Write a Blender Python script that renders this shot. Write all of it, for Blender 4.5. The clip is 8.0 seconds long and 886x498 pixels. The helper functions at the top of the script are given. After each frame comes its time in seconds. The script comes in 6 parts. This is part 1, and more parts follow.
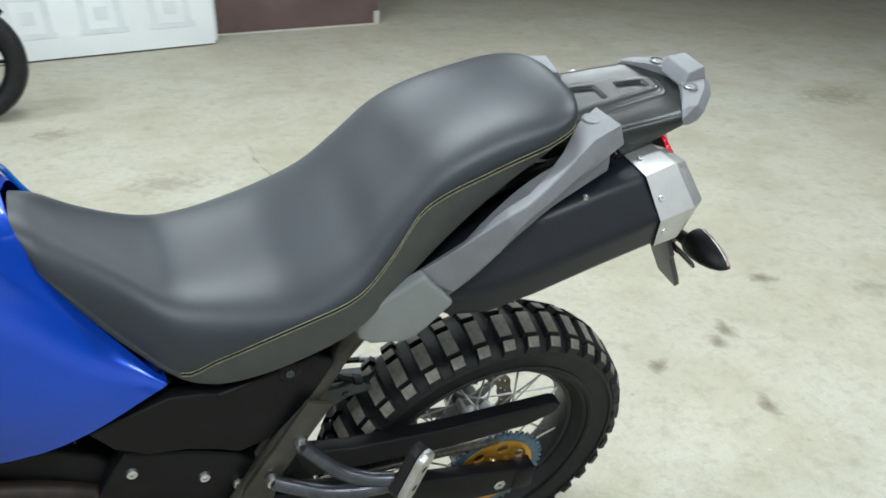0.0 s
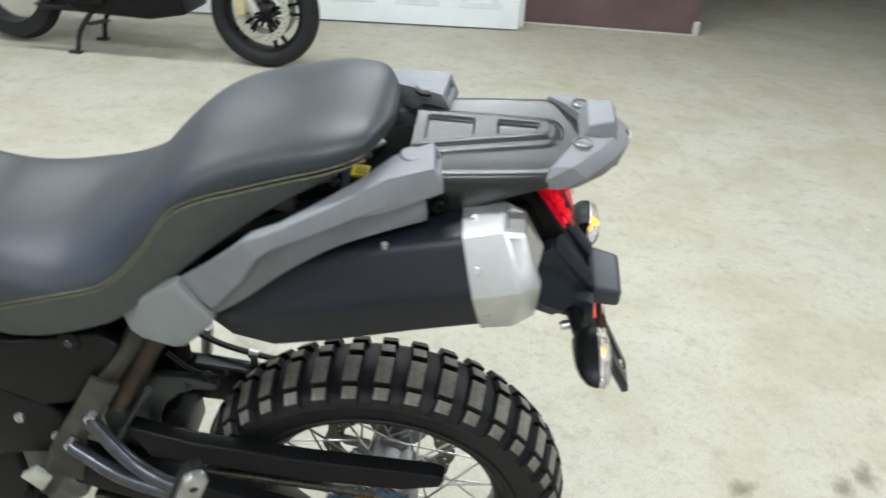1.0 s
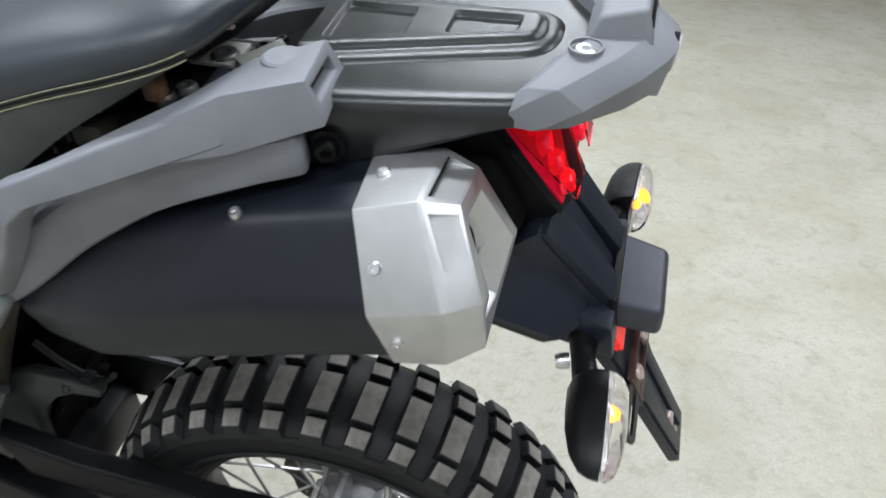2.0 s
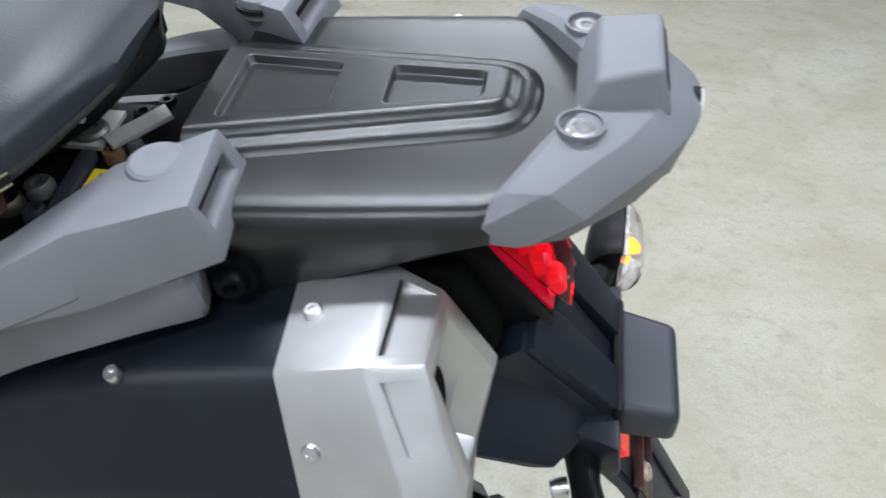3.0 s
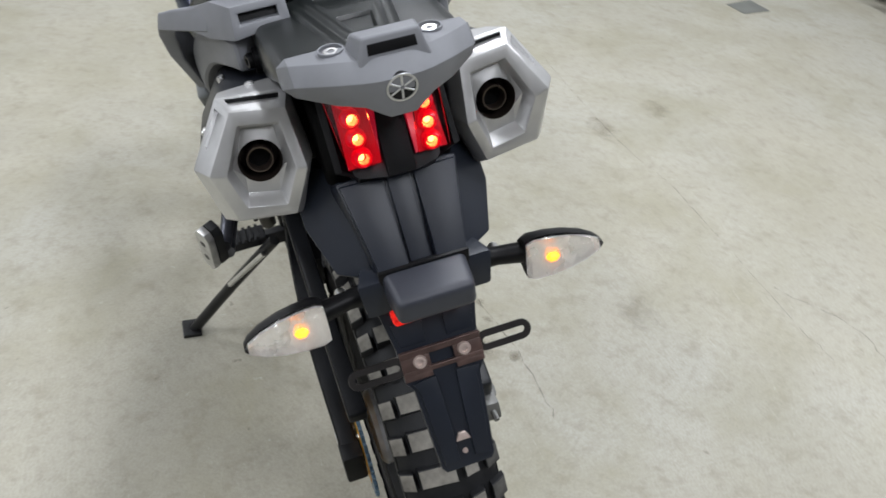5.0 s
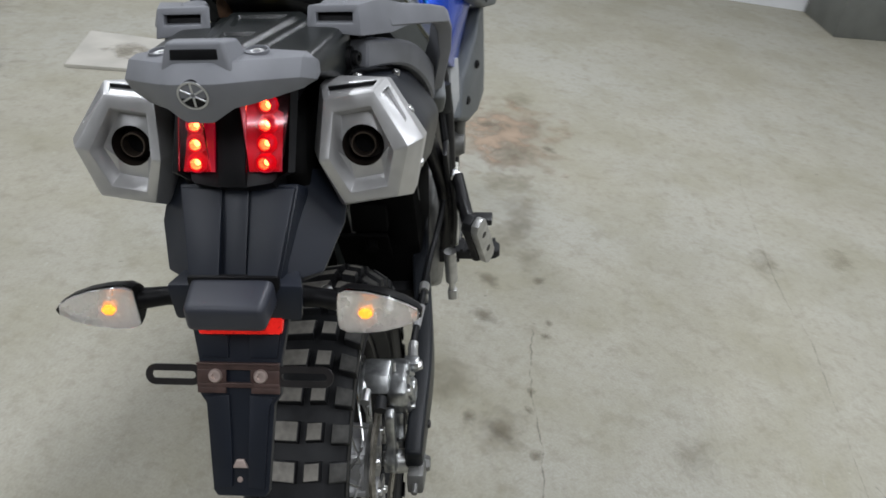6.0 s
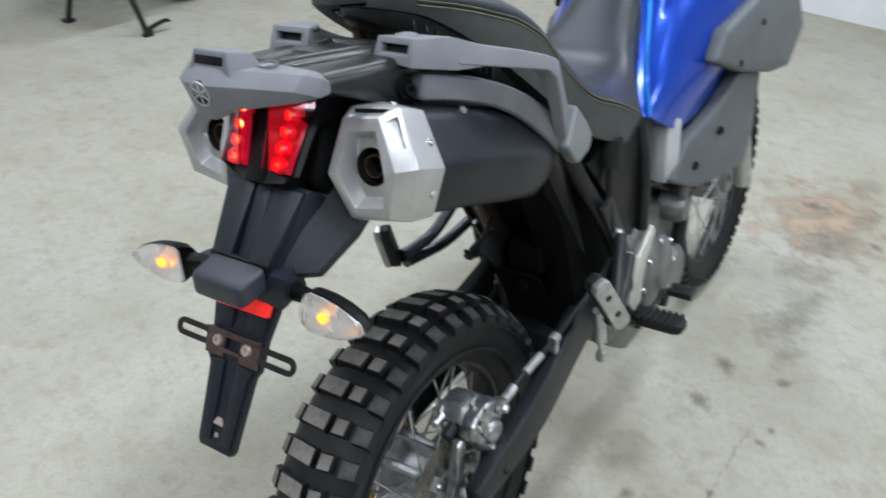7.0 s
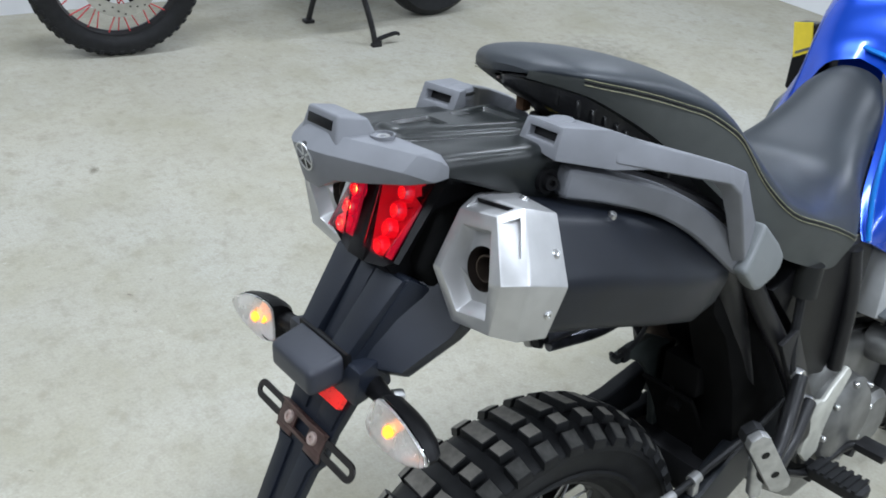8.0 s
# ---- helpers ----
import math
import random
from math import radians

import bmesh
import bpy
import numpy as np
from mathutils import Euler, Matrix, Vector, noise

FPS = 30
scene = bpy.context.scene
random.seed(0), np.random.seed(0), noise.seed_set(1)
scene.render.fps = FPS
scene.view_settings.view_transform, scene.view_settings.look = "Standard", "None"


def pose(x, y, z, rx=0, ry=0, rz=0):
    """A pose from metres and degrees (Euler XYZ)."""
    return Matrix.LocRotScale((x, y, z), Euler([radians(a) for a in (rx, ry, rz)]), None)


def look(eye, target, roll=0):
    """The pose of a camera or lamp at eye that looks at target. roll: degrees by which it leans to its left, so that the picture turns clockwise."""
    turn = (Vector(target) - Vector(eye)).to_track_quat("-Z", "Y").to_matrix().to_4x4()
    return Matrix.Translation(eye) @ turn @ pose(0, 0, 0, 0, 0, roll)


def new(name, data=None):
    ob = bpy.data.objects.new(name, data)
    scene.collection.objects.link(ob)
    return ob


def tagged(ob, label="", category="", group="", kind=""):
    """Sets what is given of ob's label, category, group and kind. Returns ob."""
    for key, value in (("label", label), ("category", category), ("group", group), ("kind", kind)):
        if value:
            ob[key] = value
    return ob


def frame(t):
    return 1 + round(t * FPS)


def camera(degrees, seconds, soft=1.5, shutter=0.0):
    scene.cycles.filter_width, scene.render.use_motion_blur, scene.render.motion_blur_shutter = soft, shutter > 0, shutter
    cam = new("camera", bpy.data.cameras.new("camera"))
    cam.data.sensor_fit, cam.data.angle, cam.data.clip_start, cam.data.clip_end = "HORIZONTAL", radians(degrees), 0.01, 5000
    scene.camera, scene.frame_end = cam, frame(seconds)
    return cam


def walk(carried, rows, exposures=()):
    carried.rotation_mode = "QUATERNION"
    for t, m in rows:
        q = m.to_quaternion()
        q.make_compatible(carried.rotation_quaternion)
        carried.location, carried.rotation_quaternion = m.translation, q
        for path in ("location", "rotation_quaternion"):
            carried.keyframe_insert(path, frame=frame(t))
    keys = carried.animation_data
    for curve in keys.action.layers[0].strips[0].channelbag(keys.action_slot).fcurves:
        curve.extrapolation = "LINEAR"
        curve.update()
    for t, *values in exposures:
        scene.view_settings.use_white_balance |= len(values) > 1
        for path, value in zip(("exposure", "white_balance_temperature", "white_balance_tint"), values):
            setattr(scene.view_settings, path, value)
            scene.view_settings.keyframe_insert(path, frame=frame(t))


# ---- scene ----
cam = camera(55.57, 8.0, soft=1.6, shutter=0.3)
PATH = [
    (0.0, (0.627, 1.293, 1.492), (0.2660, 0.4852, 1.0256), 1.48),
    (0.2, (0.479, 1.311, 1.489), (0.2062, 0.4691, 1.0238), 0.43),
    (0.5, (0.254, 1.284, 1.459), (0.1203, 0.4142, 0.9839), 1.07),
    (0.6, (0.172, 1.277, 1.467), (0.0771, 0.4054, 0.9860), 2.08),
    (0.8, (0.016, 1.253, 1.485), (-0.0094, 0.3754, 1.0057), 3.47),
    (1.0, (-0.144, 1.230, 1.482), (-0.0990, 0.3565, 0.9964), 3.65),
    (1.2, (-0.296, 1.193, 1.457), (-0.1718, 0.3328, 0.9624), 5.75),
    (2.3, (-0.287, 0.694, 1.260), (-0.0889, -0.1297, 0.7287), 1.66),
    (2.5, (-0.235, 0.647, 1.263), (-0.0751, -0.1800, 0.7244), 0.63),
    (2.7, (-0.211, 0.626, 1.279), (-0.1084, -0.1926, 0.7145), -0.02),
    (3.0, (-0.245, 0.635, 1.289), (-0.1234, -0.1792, 0.7212), 0.42),
    (3.2, (-0.295, 0.658, 1.297), (-0.1375, -0.1489, 0.7282), 0.11),
    (3.5, (-0.398, 0.728, 1.309), (-0.0800, -0.0373, 0.7484), 1.25),
    (3.8, (-0.502, 0.786, 1.332), (-0.0710, 0.0684, 0.7847), 1.38),
    (4.0, (-0.568, 0.767, 1.357), (-0.0699, 0.1012, 0.8022), 0.80),
    (4.1, (-0.605, 0.763, 1.353), (-0.0853, 0.1065, 0.8067), 1.86),
    (4.2, (-0.648, 0.727, 1.356), (-0.0983, 0.1053, 0.7981), 2.57),
    (5.3, (-1.037, 0.299, 1.413), (-0.2268, 0.0934, 0.8647), 6.41),
    (5.5, (-1.057, 0.206, 1.411), (-0.2184, 0.0606, 0.8858), 7.08),
    (5.7, (-1.046, 0.096, 1.402), (-0.1887, 0.0309, 0.8918), 7.72),
    (5.9, (-1.025, 0.011, 1.413), (-0.1739, -0.0283, 0.8895), 10.31),
    (6.0, (-1.017, -0.030, 1.420), (-0.1703, -0.0404, 0.8880), 10.18),
    (6.2, (-1.011, -0.109, 1.428), (-0.1706, -0.0391, 0.8906), 10.26),
    (6.5, (-0.972, -0.276, 1.450), (-0.1780, -0.0485, 0.8855), 8.78),
    (6.7, (-0.943, -0.385, 1.466), (-0.1812, -0.0699, 0.8997), 7.80),
    (7.0, (-0.881, -0.458, 1.478), (-0.1651, -0.0253, 0.9299), 6.79),
    (7.2, (-0.833, -0.445, 1.476), (-0.1679, 0.0618, 0.9263), 6.91),
    (7.5, (-0.772, -0.412, 1.475), (-0.1592, 0.1577, 0.9278), 8.62),
    (7.8, (-0.709, -0.421, 1.477), (-0.1278, 0.1785, 0.9269), 9.99),
    (8.0, (-0.683, -0.411, 1.486), (-0.1236, 0.2050, 0.9318), 9.10),
]
walk(cam, [(t, look(e, g, r)) for t, e, g, r in PATH], exposures=[(0.0, 0.20, 6450, 4), (0.5, 0.18, 6450, 7), (1.0, 0.27, 6600, 7), (2.5, 0.08, 6250, 12), (3.2, 0.05, 6250, 12), (3.6, 0.08, 6300, 12), (4.2, 0.28, 6450, 11), (5.5, -0.45, 6550, 13), (6.0, -0.55, 6500, 12), (6.6, -0.33, 6280, 10), (7.2, -0.08, 6150, 10), (8.0, -0.06, 6030, 10)])

# ---- world and light ----
world = bpy.data.worlds.new("world")
scene.world = world
world.use_nodes = True
world.node_tree.nodes["Background"].inputs[0].default_value = (0.75, 0.85, 1.0, 1)
world.node_tree.nodes["Background"].inputs[1].default_value = 0.02

LEAN = -11.0
LAMP_GLOW = 4.0
LAMP_WATT = 50.0


# ---- materials ----
def mat(name, col, rough=0.5, metal=0.0, var=0.12, scale=30.0, bump=0.0, bscale=400.0, coat=0.0, col2=None, spec=0.5):
    m = bpy.data.materials.new(name)
    m.use_nodes = True
    nt = m.node_tree
    b = nt.nodes["Principled BSDF"]
    b.inputs["Roughness"].default_value = rough
    b.inputs["Metallic"].default_value = metal
    b.inputs["Coat Weight"].default_value = coat
    b.inputs["Coat Roughness"].default_value = 0.05
    b.inputs["Specular IOR Level"].default_value = spec
    tc = nt.nodes.new("ShaderNodeTexCoord")
    n1 = nt.nodes.new("ShaderNodeTexNoise")
    n1.inputs["Scale"].default_value = scale
    n1.inputs["Detail"].default_value = 6
    nt.links.new(tc.outputs["Object"], n1.inputs["Vector"])
    ramp = nt.nodes.new("ShaderNodeValToRGB")
    c2 = col2 or [min(1, c * (1 + var)) for c in col]
    ramp.color_ramp.elements[0].position = 0.32
    ramp.color_ramp.elements[1].position = 0.68
    ramp.color_ramp.elements[0].color = (*[c * (1 - var) for c in col], 1)
    ramp.color_ramp.elements[1].color = (*c2, 1)
    nt.links.new(n1.outputs["Fac"], ramp.inputs["Fac"])
    nt.links.new(ramp.outputs["Color"], b.inputs["Base Color"])
    # roughness wear at a larger scale
    n2 = nt.nodes.new("ShaderNodeTexNoise")
    n2.inputs["Scale"].default_value = scale * 0.23
    n2.inputs["Detail"].default_value = 4
    nt.links.new(tc.outputs["Object"], n2.inputs["Vector"])
    mr = nt.nodes.new("ShaderNodeMapRange")
    mr.inputs["To Min"].default_value = max(0.02, rough - 0.08)
    mr.inputs["To Max"].default_value = min(1, rough + 0.08)
    nt.links.new(n2.outputs["Fac"], mr.inputs["Value"])
    nt.links.new(mr.outputs["Result"], b.inputs["Roughness"])
    if bump:
        n3 = nt.nodes.new("ShaderNodeTexNoise")
        n3.inputs["Scale"].default_value = bscale
        n3.inputs["Detail"].default_value = 3
        nt.links.new(tc.outputs["Object"], n3.inputs["Vector"])
        bp = nt.nodes.new("ShaderNodeBump")
        bp.inputs["Strength"].default_value = bump
        bp.inputs["Distance"].default_value = 0.002
        nt.links.new(n3.outputs["Fac"], bp.inputs["Height"])
        nt.links.new(bp.outputs["Normal"], b.inputs["Normal"])
    return m


def glow(name, col, strength, base=(0.5, 0.1, 0.05)):
    m = bpy.data.materials.new(name)
    m.use_nodes = True
    b = m.node_tree.nodes["Principled BSDF"]
    b.inputs["Base Color"].default_value = (*base, 1)
    b.inputs["Emission Color"].default_value = (*col, 1)
    b.inputs["Emission Strength"].default_value = strength
    b.inputs["Roughness"].default_value = 0.3
    return m


def glass(name, col, rough=0.08):
    m = bpy.data.materials.new(name)
    m.use_nodes = True
    b = m.node_tree.nodes["Principled BSDF"]
    b.inputs["Base Color"].default_value = (*col, 1)
    b.inputs["Transmission Weight"].default_value = 1.0
    b.inputs["Roughness"].default_value = rough
    b.inputs["IOR"].default_value = 1.3
    return m


VINYL = mat("seat vinyl", (0.0205, 0.0255, 0.0315), 0.42, var=0.16, scale=9, bump=0.12, bscale=900, spec=0.42)
VINYL_SIDE = mat("seat side vinyl", (0.048, 0.052, 0.048), 0.62, var=0.10, scale=40, bump=0.35, bscale=1100, spec=0.4)
THREAD = mat("yellow thread", (0.225, 0.218, 0.135), 0.8, var=0.35, scale=300)
GREY = mat("grey moulded plastic", (0.156, 0.161, 0.174), 0.52, var=0.08, scale=25, bump=0.10, bscale=1500, spec=0.4)
GREY_LIGHT = mat("light grey satin plastic", (0.178, 0.190, 0.192), 0.5, var=0.06, scale=25, bump=0.1, bscale=900, spec=0.4)
BLACK_PL = mat("black grained plastic", (0.013, 0.0135, 0.0125), 0.5, var=0.2, scale=25, bump=0.12, bscale=1300, spec=0.22)
DARK_PL = mat("smooth black plastic", (0.0056, 0.0056, 0.0062), 0.40, var=0.25, scale=20, bump=0.08, bscale=800, spec=0.15)
ARM = mat("blue-black arm paint", (0.0085, 0.0100, 0.0125), 0.42, var=0.2, scale=18, bump=0.08, bscale=700, spec=0.3)
FENDER = mat("dark satin plastic", (0.0090, 0.0118, 0.0190), 0.40, var=0.14, scale=18, bump=0.12, bscale=900, spec=0.36)
GUARD_DARK = mat("dull black guard and shaded arm", (0.0042, 0.0046, 0.0056), 0.44, var=0.3, scale=16, bump=0.08, bscale=600, spec=0.16)
PAN = mat("moulded black base plastic", (0.0085, 0.0085, 0.009), 0.33, var=0.3, scale=30, bump=0.3, bscale=220, spec=0.5)
# tone puts deep shade into the colour of sheltered parts
SHADE_BLACK = mat("near-black plastic, shade in colour", (0.005, 0.005, 0.005), 0.8, var=0.3, scale=16, bump=0.1, bscale=500, spec=0.06)
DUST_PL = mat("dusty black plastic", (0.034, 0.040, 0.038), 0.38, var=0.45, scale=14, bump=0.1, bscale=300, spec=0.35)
LAMPBOX = mat("dark blue-grey plastic", (0.030, 0.033, 0.043), 0.42, var=0.1, scale=22, bump=0.1, bscale=900, spec=0.4)
RACK = mat("rack plastic", (0.0085, 0.0103, 0.0102), 0.29, var=0.16, scale=18, bump=0.09, bscale=1600, spec=0.5)
CAN = mat("satin black exhaust paint", (0.0064, 0.0082, 0.0128), 0.42, var=0.16, scale=22, bump=0.06, bscale=600, spec=0.33)
SILVER = mat("silver exhaust cap", (0.53, 0.53, 0.53), 0.36, metal=0.75, var=0.06, scale=40, bump=0.04, bscale=700)
ALLOY = mat("cast alloy", (0.50, 0.50, 0.49), 0.38, metal=0.8, var=0.18, scale=45, bump=0.1, bscale=400)
CAST = mat("grimy engine casting", (0.18, 0.18, 0.172), 0.45, metal=0.6, var=0.3, scale=22, bump=0.15, bscale=300)
STEEL = mat("bright steel", (0.62, 0.62, 0.62), 0.30, metal=1.0, var=0.08, scale=60)
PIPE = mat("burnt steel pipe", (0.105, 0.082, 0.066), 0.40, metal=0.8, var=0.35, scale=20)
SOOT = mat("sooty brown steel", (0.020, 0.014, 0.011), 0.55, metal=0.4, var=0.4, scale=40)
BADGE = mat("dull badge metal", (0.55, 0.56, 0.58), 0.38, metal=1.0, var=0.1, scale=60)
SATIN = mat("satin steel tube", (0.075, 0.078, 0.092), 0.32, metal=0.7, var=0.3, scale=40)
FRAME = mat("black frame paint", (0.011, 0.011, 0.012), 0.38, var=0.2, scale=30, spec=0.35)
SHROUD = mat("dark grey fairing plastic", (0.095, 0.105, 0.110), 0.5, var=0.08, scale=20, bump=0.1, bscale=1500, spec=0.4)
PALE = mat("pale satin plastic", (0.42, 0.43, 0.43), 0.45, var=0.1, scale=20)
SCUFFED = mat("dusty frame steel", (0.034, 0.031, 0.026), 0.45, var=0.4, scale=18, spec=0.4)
BLUE = mat("metallic blue paint", (0.001, 0.052, 0.46), 0.25, metal=0.5, var=0.08, scale=5, coat=0.45)
RUBBER = mat("black rubber", (0.0088, 0.0092, 0.0102), 0.56, var=0.3, scale=40, bump=0.1, bscale=300, spec=0.3)
DUSTY = mat("dusty tread rubber", (0.170, 0.160, 0.140), 0.85, var=0.28, scale=70, bump=0.2, bscale=500)
WORN = mat("scrubbed tread rubber", (0.055, 0.054, 0.050), 0.8, var=0.5, scale=50, bump=0.2, bscale=500)
CALIPER = mat("weathered caliper alloy", (0.40, 0.41, 0.41), 0.30, metal=0.9, var=0.35, scale=55, bump=0.15, bscale=260)
HUB = mat("pale cast hub alloy", (0.30, 0.30, 0.30), 0.48, metal=0.35, var=0.22, scale=30, bump=0.15, bscale=350)
ROTOR = mat("browned brake steel", (0.20, 0.185, 0.155), 0.42, metal=0.75, var=0.3, scale=60)
GOLD = mat("gold anodised alloy", (0.70, 0.36, 0.05), 0.3, metal=0.85, var=0.15, scale=40)
BLUESTEEL = mat("blued steel teeth", (0.10, 0.16, 0.22), 0.35, metal=0.8, var=0.2, scale=80)
CHAIN = mat("oily chain steel", (0.12, 0.11, 0.095), 0.4, metal=0.9, var=0.35, scale=120)
COPPER = mat("painted bracket steel", (0.085, 0.052, 0.045), 0.4, metal=0.4, var=0.25, scale=60)
EAR = mat("dark bracket paint", (0.014, 0.012, 0.012), 0.42, metal=0.2, var=0.25, scale=60)
PINK = mat("zinc bolt", (0.52, 0.42, 0.38), 0.4, metal=0.6, var=0.15, scale=90)
RED = glass("red lens", (1.0, 0.18, 0.25), 0.10)
# reflector is no lamp: emission paints the light it throws back
RED_REF_GLOW = glow("red reflector", (1.0, 0.026, 0.014), 0.45, (0.65, 0.01, 0.01))
nt = RED_REF_GLOW.node_tree
vor = nt.nodes.new("ShaderNodeTexVoronoi")
vor.inputs["Scale"].default_value = 420
ramp = nt.nodes.new("ShaderNodeMapRange")
ramp.inputs["From Min"].default_value = 0.15
ramp.inputs["From Max"].default_value = 0.75
ramp.inputs["To Min"].default_value = 1.05
ramp.inputs["To Max"].default_value = 0.12
crd = nt.nodes.new("ShaderNodeTexCoord")
nt.links.new(crd.outputs["Object"], vor.inputs["Vector"])
nt.links.new(vor.outputs["Distance"], ramp.inputs["Value"])
nt.links.new(ramp.outputs["Result"], nt.nodes["Principled BSDF"].inputs["Emission Strength"])
LED = glow("lit diode", (1.0, 0.70, 0.11), 68.0)
LED_HALO = glow("red diode cup", (1.0, 0.008, 0.060), 0.26, (0.60, 0.006, 0.020))
RED_BACK = glow("red lamp cavity", (1.0, 0.006, 0.06), 0.15, (0.30, 0.004, 0.014))
LENS = glass("clear lens", (1.0, 0.99, 0.97), 0.04)
AMBER = glow("lit amber bulb", (1.0, 0.27, 0.02), 3.2, (0.9, 0.35, 0.03))
REFLECTOR = mat("bright reflector", (0.95, 0.95, 0.95), 0.28, metal=0.45, var=0.05, scale=120, bump=0.8, bscale=190)
YELLOW = mat("yellow label", (0.75, 0.58, 0.03), 0.5, var=0.05, scale=60)
LABEL_GREY = mat("grey label print", (0.10, 0.10, 0.09), 0.6)
CREAM = mat("cream alloy plate", (0.50, 0.50, 0.45), 0.45, metal=0.3, var=0.12, scale=40)
RUST = mat("rusty bolt", (0.13, 0.07, 0.038), 0.7, var=0.4, scale=80)
# lighter blue stands for the reflection on the tank's rounded lip
BLUE_GLINT = mat("light blue edge highlight", (0.012, 0.22, 0.75), 0.2, metal=0.4, var=0.06, scale=5, coat=0.9)


def soft_mark(name, col, scale, amount, round_fade=True):
    """A mark that thins out to its rim and is broken up by grain."""
    m = mat(name, col, 0.75, var=0.3, scale=scale * 2)
    nt = m.node_tree
    tc = nt.nodes["Texture Coordinate"]
    n = nt.nodes.new("ShaderNodeTexNoise")
    n.inputs["Scale"].default_value = scale * 1.8
    n.inputs["Detail"].default_value = 4
    n.inputs["Roughness"].default_value = 0.55
    nt.links.new(tc.outputs["Object"], n.inputs["Vector"])
    fac = n.outputs["Fac"]
    if round_fade:
        d = nt.nodes.new("ShaderNodeVectorMath")
        d.operation = "DISTANCE"
        d.inputs[1].default_value = (0.5, 0.5, 0.0)
        flat = nt.nodes.new("ShaderNodeVectorMath")
        flat.operation = "MULTIPLY"
        flat.inputs[1].default_value = (1, 1, 0)
        nt.links.new(tc.outputs["Generated"], flat.inputs[0])
        nt.links.new(flat.outputs[0], d.inputs[0])
        k = nt.nodes.new("ShaderNodeMath")
        k.operation = "MULTIPLY_ADD"
        k.inputs[1].default_value = -0.85
        nt.links.new(d.outputs["Value"], k.inputs[0])
        nt.links.new(fac, k.inputs[2])
        fac = k.outputs[0]
    r = nt.nodes.new("ShaderNodeMapRange")
    r.inputs["From Min"].default_value = 0.16 if round_fade else 0.40
    r.inputs["From Max"].default_value = 0.48 if round_fade else 0.56
    r.inputs["To Max"].default_value = amount
    nt.links.new(fac, r.inputs["Value"])
    nt.links.new(r.outputs["Result"], nt.nodes["Principled BSDF"].inputs["Alpha"])
    return m


def concrete():
    m = mat("worn concrete", (0.385, 0.365, 0.298), 0.72, var=0.05, scale=3.0, bump=0.0, spec=0.35)
    nt = m.node_tree
    b = nt.nodes["Principled BSDF"]
    tc = nt.nodes["Texture Coordinate"]
    base = b.inputs["Base Color"].links[0].from_socket

    def noise_mask(scale, lo, hi, detail=6, dist=0.0, rough=0.55, stretch=None, turn=0.5):
        n = nt.nodes.new("ShaderNodeTexNoise")
        n.inputs["Scale"].default_value = scale
        n.inputs["Detail"].default_value = detail
        n.inputs["Distortion"].default_value = dist
        n.inputs["Roughness"].default_value = rough
        src = tc.outputs["Object"]
        if stretch:
            mp = nt.nodes.new("ShaderNodeMapping")
            mp.inputs["Scale"].default_value = stretch
            mp.inputs["Rotation"].default_value = (0, 0, turn)
            nt.links.new(src, mp.inputs["Vector"])
            src = mp.outputs["Vector"]
        nt.links.new(src, n.inputs["Vector"])
        r = nt.nodes.new("ShaderNodeMapRange")
        r.inputs["From Min"].default_value = lo
        r.inputs["From Max"].default_value = hi
        nt.links.new(n.outputs["Fac"], r.inputs["Value"])
        return r.outputs["Result"], n.outputs["Fac"]

    def mix(under, fac, col, amount):
        mul = nt.nodes.new("ShaderNodeMath")
        mul.operation = "MULTIPLY"
        mul.inputs[1].default_value = amount
        nt.links.new(fac, mul.inputs[0])
        x = nt.nodes.new("ShaderNodeMix")
        x.data_type = "RGBA"
        nt.links.new(mul.outputs[0], x.inputs["Factor"])
        nt.links.new(under, x.inputs["A"])
        x.inputs["B"].default_value = (*col, 1)
        return x.outputs["Result"]

    f1, _ = noise_mask(0.9, 0.42, 0.66, 5, 0.2)
    c = mix(base, f1, (0.415, 0.408, 0.362), 0.75)          # worn grey patches
    f2, _ = noise_mask(2.4, 0.45, 0.64, 8, 0.2, 0.68)
    c = mix(c, f2, (0.300, 0.282, 0.200), 0.66)             # brown-green soiling
    f3, _ = noise_mask(13, 0.52, 0.68, 9, 0.1, 0.72)
    c = mix(c, f3, (0.245, 0.225, 0.165), 0.62)             # blotches
    f8, _ = noise_mask(38, 0.50, 0.66, 6, 0.0, 0.70)
    c = mix(c, f8, (0.285, 0.27, 0.21), 0.55)              # fine mottling
    f5, _ = noise_mask(21, 0.69, 0.74, 5, 0.3, 0.6)
    c = mix(c, f5, (0.12, 0.105, 0.08), 0.6)                # dark flecks
    f6, _ = noise_mask(24, 0.63, 0.73, 8, 0.2, 0.72)
    c = mix(c, f6, (0.58, 0.57, 0.51), 0.55)                # pale chalky scuffs
    f7, _ = noise_mask(7, 0.65, 0.72, 7, 0.1, 0.65, (1, 11, 1), 1.5)
    c = mix(c, f7, (0.52, 0.51, 0.46), 0.42)                # pale scratches
    f9, _ = noise_mask(9, 0.66, 0.72, 6, 0.1, 0.65, (1, 14, 1), 1.35)
    c = mix(c, f9, (0.21, 0.195, 0.15), 0.40)               # dark drag marks
    f4, fine = noise_mask(150, 0.38, 0.68, 4)
    c = mix(c, f4, (0.26, 0.25, 0.20), 0.40)                # sand grain
    nt.links.new(c, b.inputs["Base Color"])
    bp = nt.nodes.new("ShaderNodeBump")
    bp.inputs["Strength"].default_value = 0.3
    bp.inputs["Distance"].default_value = 0.004
    nt.links.new(fine, bp.inputs["Height"])
